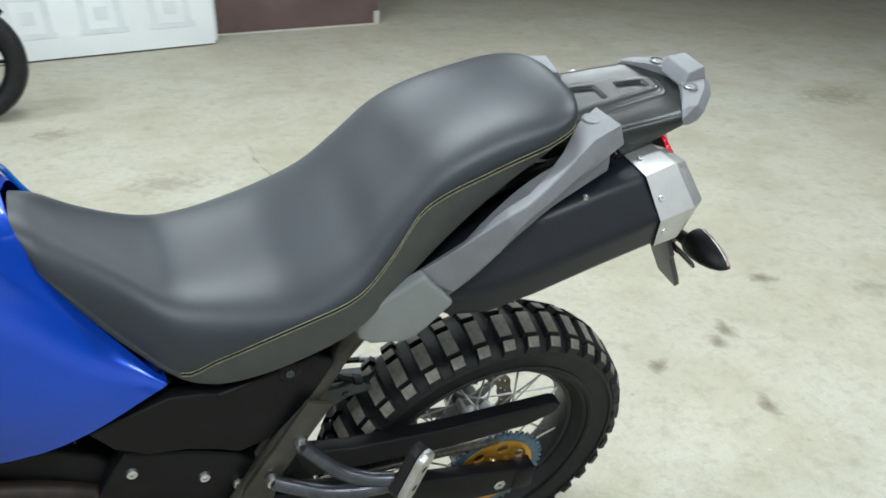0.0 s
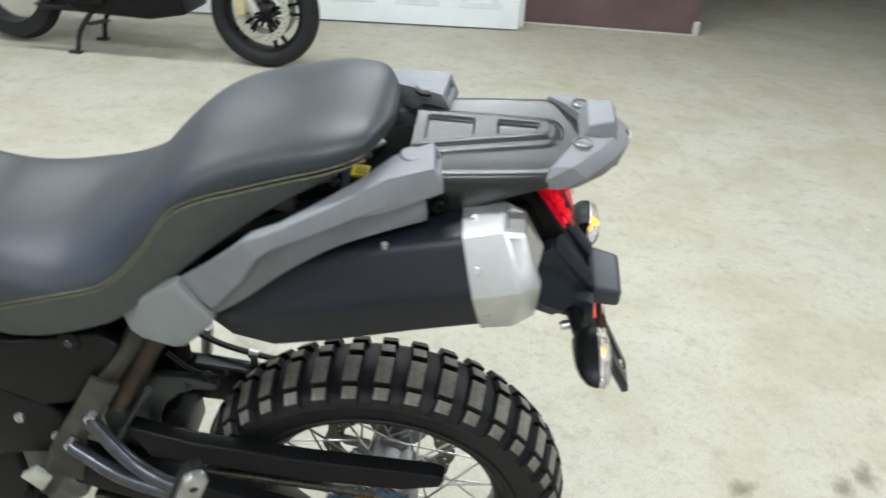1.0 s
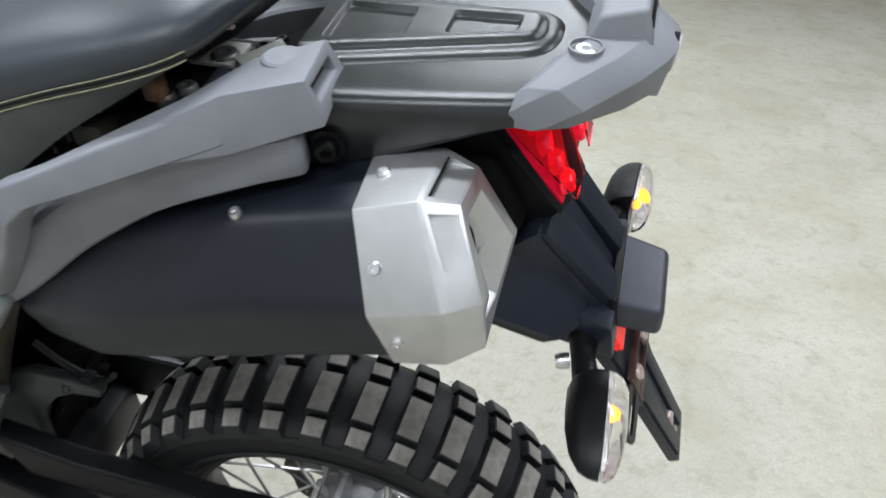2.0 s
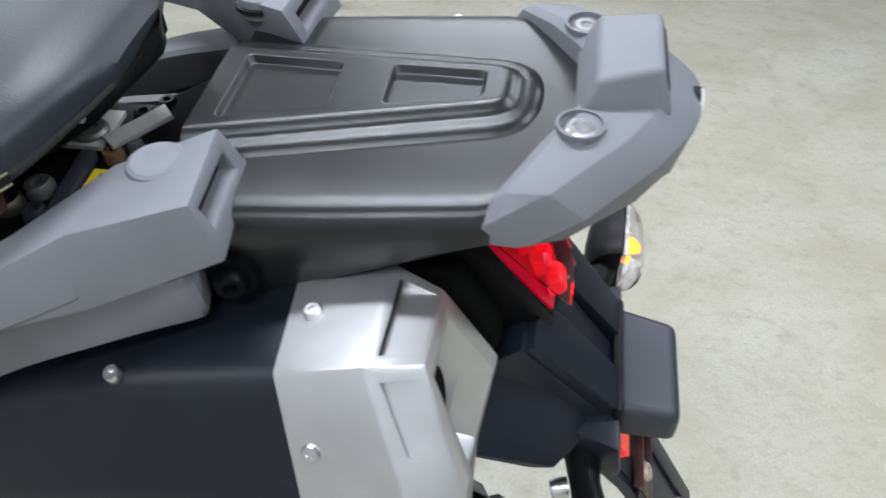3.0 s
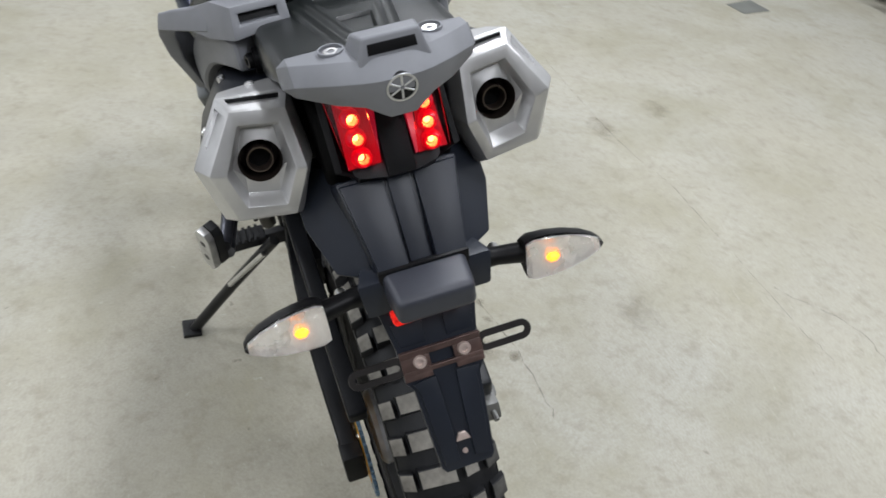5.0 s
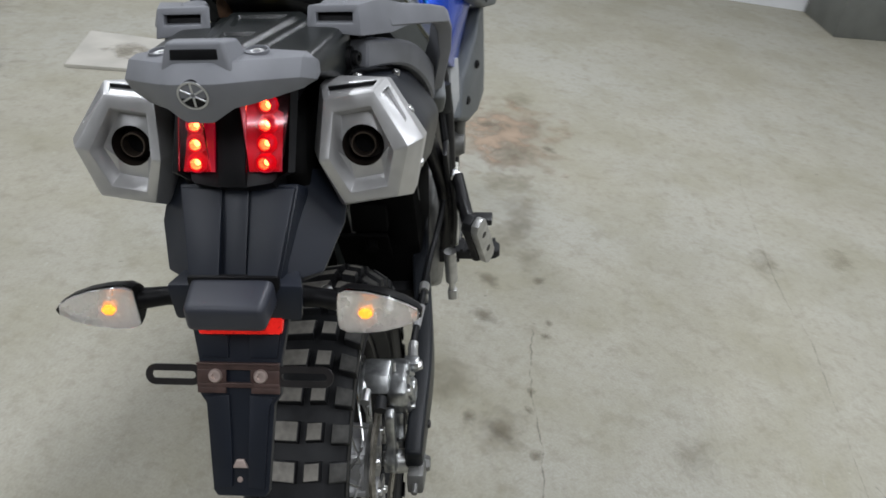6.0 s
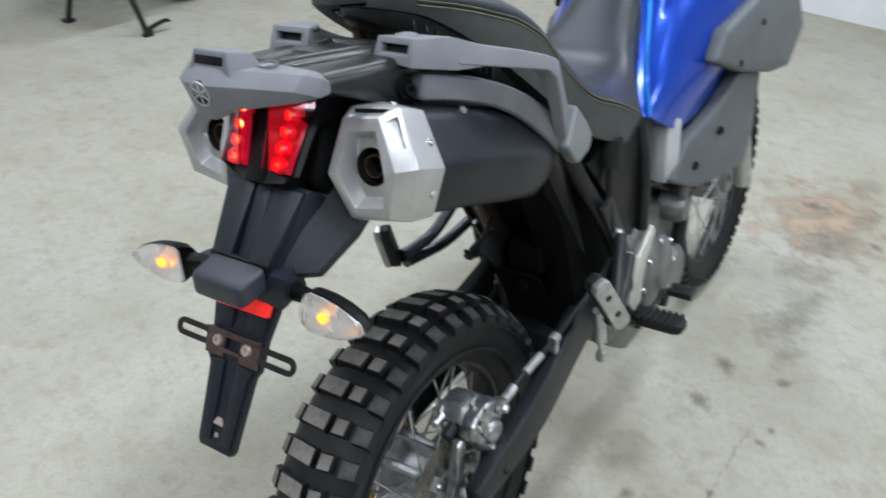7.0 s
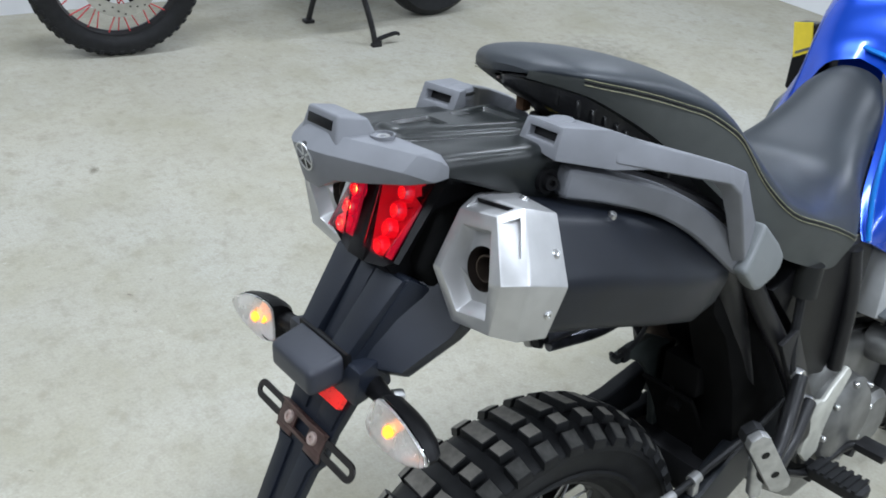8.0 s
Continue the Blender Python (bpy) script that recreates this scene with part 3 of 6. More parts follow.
def holed_disc(r0, r1, holes, y0, y1, petals=0):
    """A flat ring about the axle with round through-holes: (distance, radius, count, turn)."""
    bm = bmesh.new()
    wave = lambda k, n: 0.003 * math.cos(petals * 2 * math.pi * k / n) if petals else 0.0
    loops = [[((r + wave(k, n)) * math.cos(2 * math.pi * k / n), (r + wave(k, n)) * math.sin(2 * math.pi * k / n)) for k in range(n)] for r, n in ((r1, 96), (r0, 96 if petals else 40))]
    for dist, rad, count, turn in holes:
        for m in range(count):
            a = 2 * math.pi * m / count + turn
            loops.append([(dist * math.cos(a) + rad * math.cos(2 * math.pi * k / 16), dist * math.sin(a) + rad * math.sin(2 * math.pi * k / 16)) for k in range(16)])
    edges = []
    for lp in loops:
        vs = [bm.verts.new(AXLE + V(x, y0, z)) for x, z in lp]
        edges += [bm.edges.new((vs[k], vs[(k + 1) % len(vs)])) for k in range(len(vs))]
    bmesh.ops.triangle_fill(bm, edges=edges, use_beauty=True)
    up = bmesh.ops.extrude_face_region(bm, geom=bm.faces[:])
    bmesh.ops.translate(bm, vec=(0, y1 - y0, 0), verts=[g for g in up["geom"] if isinstance(g, bmesh.types.BMVert)])
    return bm


disc = part("brake_disc", holed_disc(0.094, 0.127, ((0.103, 0.0034, 16, 0.0), (0.111, 0.0034, 16, 0.13), (0.119, 0.0034, 16, 0.26)), -0.074, -0.0695, 12), ROTOR, bike, "drilled steel brake disc with brown haze")
for k in range(6):
    a = 2 * math.pi * k / 6 + 0.3
    u, v = V(math.cos(a), 0, math.sin(a)), V(-math.sin(a), 0, math.cos(a))
    p = [AXLE + V(0, -0.0695, 0) + u * r + v * w for r, w in ((0.036, -0.012), (0.084, -0.017), (0.099, -0.008), (0.099, 0.004), (0.086, 0.008), (0.036, 0.014))]
    part("disc_carrier_arm", loft([p, [q + V(0, 0.006, 0) for q in p]], bev=0.001), HUB, disc)
    part("disc_bolt", disc_bolt(AXLE + u * 0.058 + V(0, -0.070, 0), (0, -1, 0), 0.007, 0.005, 12), STEEL, disc)
# sprocket with cut-outs on the other side
spr = part("sprocket_ring", revolve([(0.086, 0.092), (0.104, 0.092), (0.104, 0.098), (0.086, 0.098)], AXLE, "y", 90), BLUESTEEL, bike, "blued steel sprocket ring")
for k in range(45):
    a = 2 * math.pi * k / 45
    c = AXLE + V(0.107 * math.cos(a), 0.095, 0.107 * math.sin(a))
    part("tooth", shift(block(-0.005, 0.005, -0.003, 0.003, -0.003, 0.003, 0.001, 1), Matrix.Translation(c) @ pose(0, 0, 0, 0, -math.degrees(a), 0)), BLUESTEEL, spr)
carrier = part("sprocket_carrier", holed_disc(0.024, 0.088, ((0.066, 0.0125, 8, 0.2), (0.047, 0.0045, 8, 0.59)), 0.0935, 0.0990), GOLD, bike, "gold anodised sprocket carrier with round holes")
for k in range(6):
    a = 2 * math.pi * k / 6 + 0.4
    part("carrier_bolt", disc_bolt(AXLE + V(0.035 * math.cos(a), 0.100, 0.035 * math.sin(a)), (0, 1, 0), 0.006, 0.003, 10), STEEL, carrier)
part("axle_nut", revolve([(0.004, 0.09), (0.018, 0.09), (0.018, 0.128), (0.012, 0.135), (0.004, 0.135)], AXLE, "y", 6), STEEL, bike, "steel axle nut")

# chain: two runs of links
part("chain_lower_run", bar([(0.0, 0.095, 0.222), (0.3, 0.09, 0.27), (0.52, 0.088, 0.33)], 0.016, 0.013, 0.002, 4), CHAIN, bike, "oily steel drive chain")
part("chain_upper_run", bar([(0.0, 0.095, 0.431), (0.3, 0.09, 0.44), (0.52, 0.088, 0.43)], 0.016, 0.013, 0.002, 4), CHAIN, bike, "oily steel drive chain")

# swing arm
for s in (1, -1):
    y = 0.118 if s > 0 else -0.128
    if s > 0:
        pts = [(0.55, 0.085, 0.43), (0.38, 0.105, 0.412), (0.18, y, 0.375), (0.0, y, 0.340), (-0.055, y, 0.334)]
        tall = [0.10, 0.10, 0.088, 0.075, 0.05]
    else:
        pts = [(0.55, -0.085, 0.475), (0.38, -0.105, 0.457), (0.18, y, 0.411), (0.03, y, 0.374), (-0.030, y, 0.362)]
        tall = [0.10, 0.10, 0.088, 0.068, 0.046]
    # left arm in duller black: its shade is put into the colour
    arm = part("swing_arm", bar(pts, [0.034, 0.034, 0.032, 0.03], tall, 0.010, 5, 3), GUARD_DARK if s > 0 else ARM, bike, "black painted swing arm")
    if s > 0:
        part("arm_end_cap", block(-0.075, -0.03, y - 0.018, y + 0.018, 0.304, 0.364, 0.006), DARK_PL, arm)
    else:
        part("axle_block", slab_y([(-0.062, 0.322), (-0.012, 0.318), (0.012, 0.334), (0.004, 0.352), (-0.050, 0.352)], -0.146, -0.118, 0.006), CAST, arm, "cast chain adjuster block")
        part("axle_nut", disc_bolt((-0.006, -0.144, 0.336), (0, -1, 0), 0.014, 0.008, 6), CAST, arm)
        part("adjuster_bolt", tube([(-0.072, -0.132, 0.334), (-0.055, -0.132, 0.338)], 0.005, 8), CAST, arm)
        part("arm_bolt", disc_bolt((0.055, -0.143, 0.368), (0, -1, 0.1), 0.008, 0.005), FRAME, arm)
part("chain_guard", slab_y([(0.41, 0.565), (0.30, 0.537), (0.13, 0.522), (-0.10, 0.516), (-0.118, 0.508), (-0.112, 0.486), (-0.05, 0.468), (0.12, 0.466), (0.38, 0.49)], 0.080, 0.110, 0.006, 3), GUARD_DARK, bike, "long black plastic chain guard")
part("swing_arm_bridge", block(0.36, 0.46, -0.09, 0.09, 0.37, 0.44, 0.012), FRAME, bike)

# caliper, hanger and hose
half_shape = [(-0.006, 0.462), (0.016, 0.436), (0.034, 0.412), (0.052, 0.402), (0.068, 0.412), (0.078, 0.436), (0.086, 0.466), (0.078, 0.494), (0.050, 0.507), (0.016, 0.502), (-0.004, 0.486)]
cal = part("brake_caliper", join(slab_y(half_shape, -0.121, -0.088, 0.008, 3), slab_y([(-0.010, 0.470), (0.02, 0.466), (0.07, 0.470), (0.080, 0.490), (0.050, 0.506), (0.012, 0.502), (-0.008, 0.490)], -0.056, -0.040, 0.006, 3)), CALIPER, bike, "cast alloy rear brake caliper")
part("caliper_bridge", slab_y([(-0.004, 0.484), (0.030, 0.490), (0.072, 0.480), (0.080, 0.490), (0.052, 0.512), (0.014, 0.508)], -0.092, -0.050, 0.005, 2), CALIPER, cal)
part("piston_housing", revolve([(0.0001, -0.127), (0.010, -0.127), (0.012, -0.1285), (0.019, -0.128), (0.024, -0.122), (0.026, -0.105), (0.0001, -0.105)], (0.052, 0, 0.446), "y", 28), CALIPER, cal)
part("cast_rib", tube([(0.010, -0.122, 0.492), (0.024, -0.124, 0.478), (0.022, -0.124, 0.462), (0.032, -0.123, 0.446)], 0.004, 8, 4), CALIPER, cal)
part("cast_rib", tube([(0.030, -0.120, 0.503), (0.044, -0.124, 0.488), (0.056, -0.124, 0.478)], 0.004, 8, 4), CALIPER, cal)
part("banjo_block", block(0.060, 0.084, -0.134, -0.108, 0.478, 0.497, 0.005, 2), CALIPER, cal)
part("banjo_bolt", disc_bolt((0.070, -0.133, 0.487), (0.1, -1, 0.1), 0.009, 0.006, 6), STEEL, cal)
part("pin_boot", tube([(-0.026, -0.080, 0.470), (-0.014, -0.080, 0.474), (-0.004, -0.080, 0.476)], 0.010, 12, 2), RUBBER, cal, "black rubber boot")
part("slide_pin", tube([(-0.024, -0.056, 0.484), (0.0, -0.056, 0.488)], 0.008, 12), STEEL, cal)
part("brake_pad", slab_y([(0.0, 0.448), (0.030, 0.425), (0.072, 0.440), (0.070, 0.476), (0.004, 0.478)], -0.087, -0.076, 0.002), SOOT, cal, "dark worn brake pad")
part("bleed_nipple", tube([(0.030, -0.098, 0.505), (0.032, -0.098, 0.522)], 0.0035, 8), STEEL, cal)
for x, z in ((0.050, 0.412), (0.012, 0.480)):
    part("caliper_bolt", disc_bolt((x, -0.120, z), (0, -1, 0.1), 0.008, 0.006, 12), STEEL, cal)
bone = [(-0.020, 0.450), (-0.008, 0.460), (0.004, 0.452), (0.002, 0.430), (-0.006, 0.408), (-0.006, 0.388), (0.004, 0.366), (-0.004, 0.346), (-0.024, 0.340), (-0.044, 0.350), (-0.044, 0.370), (-0.030, 0.388), (-0.024, 0.410), (-0.024, 0.432)]
part("caliper_arm", slab_y(bone, -0.100, -0.084, 0.005, 3), CALIPER, cal)
part("caliper_foot", slab_y([(0.028, 0.414), (0.060, 0.410), (0.056, 0.388), (0.036, 0.366), (0.014, 0.362), (0.012, 0.376), (0.026, 0.392)], -0.108, -0.092, 0.004, 2), CALIPER, cal)
part("axle_spacer", revolve([(0.012, -0.114), (0.019, -0.114), (0.021, -0.100), (0.021, -0.076), (0.012, -0.076)], AXLE, "y", 24), ALLOY, bike, "turned alloy axle spacer")
hose = part("brake_hose", tube([(0.088, -0.122, 0.487), (0.112, -0.118, 0.484), (0.15, -0.118, 0.492), (0.20, -0.122, 0.500), (0.26, -0.124, 0.510), (0.33, -0.128, 0.528), (0.40, -0.140, 0.560), (0.44, -0.150, 0.600)], 0.0058, 8, 5), RUBBER, bike, "black rubber brake hose")
part("hose_fitting", tube([(0.082, -0.122, 0.487), (0.112, -0.118, 0.484), (0.128, -0.118, 0.487)], 0.0085, 10, 3), ALLOY, hose)
part("hose_sleeve", tube([(0.165, -0.119, 0.494), (0.215, -0.123, 0.503)], 0.0075, 10), HUB, hose, "pale hose sleeve")
part("hose_clamp", join(tube([(0.254, -0.124, 0.509), (0.272, -0.124, 0.512)], 0.0095, 10), block(0.256, 0.270, -0.130, -0.118, 0.480, 0.506, 0.002)), ALLOY, hose)

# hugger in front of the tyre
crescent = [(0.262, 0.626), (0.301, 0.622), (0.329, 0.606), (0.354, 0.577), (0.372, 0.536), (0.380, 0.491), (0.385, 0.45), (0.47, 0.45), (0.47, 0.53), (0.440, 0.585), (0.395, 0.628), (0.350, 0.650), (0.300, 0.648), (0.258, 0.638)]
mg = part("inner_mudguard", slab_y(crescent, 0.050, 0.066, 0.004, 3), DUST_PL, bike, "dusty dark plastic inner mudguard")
# inside wall of the mudguard; its shade is painted near-black
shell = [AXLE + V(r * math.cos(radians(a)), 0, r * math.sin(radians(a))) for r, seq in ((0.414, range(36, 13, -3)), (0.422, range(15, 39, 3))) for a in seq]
part("guard_shell", slab_y([(p.x, p.z) for p in shell], -0.050, 0.052, 0.002, 1), SHADE_BLACK, mg, "near-black inside of the mudguard, shade in its colour")
part("guard_bolt", disc_bolt((0.306, 0.067, 0.632), (0, 1, 0.1), 0.006, 0.003, 12), SATIN, mg)
part("guard_clip", block(0.272, 0.288, 0.044, 0.060, 0.628, 0.650, 0.003), RUBBER, mg)
part("breather_hose", tube([(0.338, 0.05, 0.690), (0.313, 0.05, 0.662), (0.290, 0.05, 0.647), (0.262, 0.05, 0.642), (0.245, 0.05, 0.655)], 0.0042, 8, 4), RUBBER, bike, "thin black rubber hose")
part("link_rod", tube([(0.434, 0.10, 0.517), (0.397, 0.10, 0.586), (0.355, 0.10, 0.658)], 0.006, 10), SATIN, bike, "satin steel rod")
part("stand_tab", slab_y([(0.578, 0.485), (0.547, 0.51), (0.525, 0.486), (0.55, 0.45)], 0.158, 0.170, 0.003), CREAM, bike, "pale alloy bracket")
# shock, linkage and bulk behind the engine, near-black to carry the shade there
part("rear_shock", tube([(0.45, 0, 0.45), (0.43, 0, 0.80)], 0.035, 16), SHADE_BLACK, bike)
part("air_box", slab_y([(0.41, 0.62), (0.68, 0.62), (0.70, 0.80), (0.55, 0.86), (0.36, 0.90), (0.27, 0.92), (0.31, 0.82)], -0.085, 0.085, 0.02, 3), SHADE_BLACK, bike, "black plastic air box")
part("splash_shield", slab_y([(0.39, 0.43), (0.52, 0.42), (0.62, 0.62), (0.44, 0.86), (0.30, 0.87), (0.262, 0.83), (0.268, 0.79), (0.315, 0.73), (0.36, 0.62), (0.385, 0.52)], -0.105, -0.03, 0.012), SHADE_BLACK, bike, "splash shield, near-black to fill the shaded gap")


# ---- exhausts ----
FRONT = [(-0.117, 0.082, 1.062), (-0.121, 0.154, 1.060), (-0.139, 0.194, 1.000), (-0.152, 0.181, 0.940), (-0.156, 0.100, 0.926), (-0.139, 0.074, 0.996)]
MID = [(-0.168, 0.084, 1.070), (-0.168, 0.157, 1.0775), (-0.194, 0.197, 1.019), (-0.192, 0.182, 0.950), (-0.195, 0.100, 0.936), (-0.200, 0.077, 1.006)]
END = [(-0.195, 0.0925, 1.063), (-0.1945, 0.147, 1.0715), (-0.218, 0.183, 1.020), (-0.2175, 0.168, 0.960), (-0.215, 0.108, 0.949), (-0.224, 0.0867, 1.005)]
INN = [(-0.199, 0.1025, 1.050), (-0.198, 0.1430, 1.0565), (-0.2195, 0.167, 1.0147), (-0.2125, 0.156, 0.970), (-0.2150, 0.1155, 0.963), (-0.2225, 0.098, 1.007)]


# scoops sunk into the two upper facets of the cap: (along, across) corners, deepest at the front edge
SCOOPS = {0: ((0.17, 0.12), (0.17, 0.90), (0.90, 0.90), (0.90, 0.12)),
          1: ((0.17, 0.11), (0.24, 0.63), (0.42, 0.67), (0.90, 0.11))}


def cap_mesh(rings, s):
    """Six-sided end cap; returns its mesh and the front edges of the scoops."""
    bm = bmesh.new()
    vs = [[bm.verts.new(mirrored(p, s)) for p in r] for r in rings]
    main = set(v for r in vs for v in r)
    mid = sum((v.co for v in vs[1]), V(0, 0, 0)) / 6
    fronts = []
    for k, (a, b) in enumerate(zip(vs, vs[1:])):
        for i in range(6):
            j = (i + 1) % 6
            if k != 1 or i not in SCOOPS:
                bm.faces.new((a[i], a[j], b[j], b[i]))
                continue
            at = lambda t, u: a[i].co.lerp(b[i].co, t).lerp(a[j].co.lerp(b[j].co, t), u)
            q = [at(*c) for c in SCOOPS[i]]
            nrm = (q[1] - q[0]).cross(q[3] - q[0]).normalized()
            if nrm.dot(q[0] - mid) < 0:
                nrm = -nrm
            lip = [bm.verts.new(c) for c in q]
            down = [bm.verts.new(q[0] - nrm * 0.0058), bm.verts.new(q[1] - nrm * 0.0048)]
            for f in ((a[i], a[j], lip[1], lip[0]), (a[j], b[j], lip[2], lip[1]), (b[j], b[i], lip[3], lip[2]), (b[i], a[i], lip[0], lip[3]),
                      (lip[0], lip[1], down[1], down[0]), (down[0], down[1], lip[2], lip[3]), (lip[0], down[0], lip[3]), (lip[1], lip[2], down[1])):
                bm.faces.new(f)
            back = (q[3] - q[0]).normalized()
            fronts.append([q[0] + back * 0.0006 - nrm * 0.0004, q[1] + back * 0.0006 - nrm * 0.0004, q[1] + back * 0.0006 - nrm * 0.0047, q[0] + back * 0.0006 - nrm * 0.0056, back])
    bmesh.ops.recalc_face_normals(bm, faces=bm.faces)
    es = [e for e in bm.edges if len(e.link_faces) == 2 and e.verts[0] in main and e.verts[1] in main and e.calc_face_angle(0) > radians(18)]
    bmesh.ops.bevel(bm, geom=es, offset=0.0024, segments=2, profile=0.6, affect="EDGES", clamp_overlap=True)
    return bm, fronts


def exhaust(s, label):
    e = part("exhaust_can", can_mesh(s), CAN, bike, label)
    # end cap: outside, rim, opening and the funnel inside
    mid = [sum(p[i] for p in INN) / 6 for i in range(3)]
    deep = [(mid[0] + (x - mid[0]) * 0.80 + 0.017, mid[1] + (y - mid[1]) * 0.80, mid[2] + (z - mid[2]) * 0.80 - 0.001) for x, y, z in INN]
    bm, fronts = cap_mesh((FRONT, MID, END, INN, deep), s)
    cap = part("end_cap", bm, SILVER, e, "silver faceted exhaust end cap", 24)
    for a, b, c, d, back in fronts[:1]:
        part("cap_slot", loft([[a, b, c, d], [q + back * 0.0008 for q in (a, b, c, d)]]), DARK_PL, cap, "dark slot")
    # floor of the funnel with the round outlet
    dp = [mirrored(q, s) for q in deep]
    c = sum(dp, V(0, 0, 0)) / 6 + V(0, 0, 0.001)
    ax = sum(((dp[k] - c).cross(dp[(k + 1) % 6] - c) for k in range(6)), V(0, 0, 0)).normalized()
    ax = ax if ax.x < 0 else -ax
    sd = ax.cross(V(0, 0, 1)).normalized()
    u = sd.cross(ax)
    n = 32
    circle = lambda rad, d: [c + ax * d + sd * rad * math.cos(2 * math.pi * k / n) + u * rad * math.sin(2 * math.pi * k / n) for k in range(n)]
    bm = bmesh.new()
    edges = []
    for loop in (dp, circle(0.0230, 0.0)):
        lv = [bm.verts.new(q) for q in loop]
        edges += [bm.edges.new((lv[k], lv[(k + 1) % len(lv)])) for k in range(len(lv))]
    bmesh.ops.triangle_fill(bm, edges=edges, use_beauty=True)
    part("cap_floor", bm, SILVER, cap)
    part("outlet_well", loft([circle(0.0230, 0.0004), circle(0.0222, -0.004), circle(0.0215, -0.030), circle(0.0005, -0.031)], caps=False), SOOT, e, "sooty brown outlet well")
    part("tail_pipe", loft([circle(0.0142, -0.029), circle(0.0142, -0.0035), circle(0.0136, -0.0028), circle(0.0124, -0.0030), circle(0.0121, -0.006), circle(0.0121, -0.022)], caps=False), PIPE, e, "sooty steel tail pipe")
    # near-black disc paints the shade inside the pipe
    part("pipe_bore", loft([circle(0.0120, -0.018), circle(0.0120, -0.020)]), SHADE_BLACK, e)
    for p, d in (((-0.1325, 0.119, 1.0672), (0.2, 0.05, 1)), ((-0.142, 0.1775, 1.031), (0.1, 0.82, 0.57)), ((-0.158, 0.1885, 0.972), (0.0, 0.98, -0.2)), ((-0.172, 0.135, 0.936), (0, 0.2, -1))):
        part("screw", disc_bolt(mirrored(p, s), mirrored(d, s), 0.005, 0.0018), STEEL, cap)
    part("shield_bolt", disc_bolt(mirrored((-0.0272, 0.146, 1.0318), s), mirrored((0.1, 0.3, 0.95), s), 0.0050, 0.0030), STEEL, e)
    return e


def can_mesh(s):
    shape = [(0.080, 1.066 - 1.0), (0.150, 0.063), (0.192, 0.005), (0.180, -0.056), (0.100, -0.070), (0.072, 0.0)]
    st = []
    # station: x of the section's middle, height, inward shift, scale
    for x, z, dy, k in ((-0.150, 1.000, 0.0, 0.985), (-0.05, 0.972, -0.002, 1.0), (0.06, 0.937, -0.006, 1.02), (0.135, 0.912, -0.010, 0.99), (0.19, 0.899, -0.014, 0.80), (0.225, 0.892, -0.018, 0.48)):
        st.append([mirrored((x + 0.30 * dz * k, 0.130 + dy + (y - 0.130) * k, z + dz * k * 0.97), s) for y, dz in shape])
    return loft(st, bev=0.014, seg=4, bang=20)


exhaust(1, "satin black exhaust silencer with silver end cap")
exhaust(-1, "satin black exhaust silencer with silver end cap")
# pipes under the seat
for s in (1, -1):
    # right pipe takes frame black to paint the shade it lies in
    part("exhaust_pipe", tube([(0.21, 0.11 * s, 0.90), (0.28, 0.10 * s, 0.85), (0.36, 0.085 * s, 0.72), (0.42, 0.08 * s, 0.60)], 0.025, 14, 5), PIPE if s > 0 else FRAME, bike, "heat-browned exhaust pipe" if s > 0 else "exhaust pipe, shade painted as black")


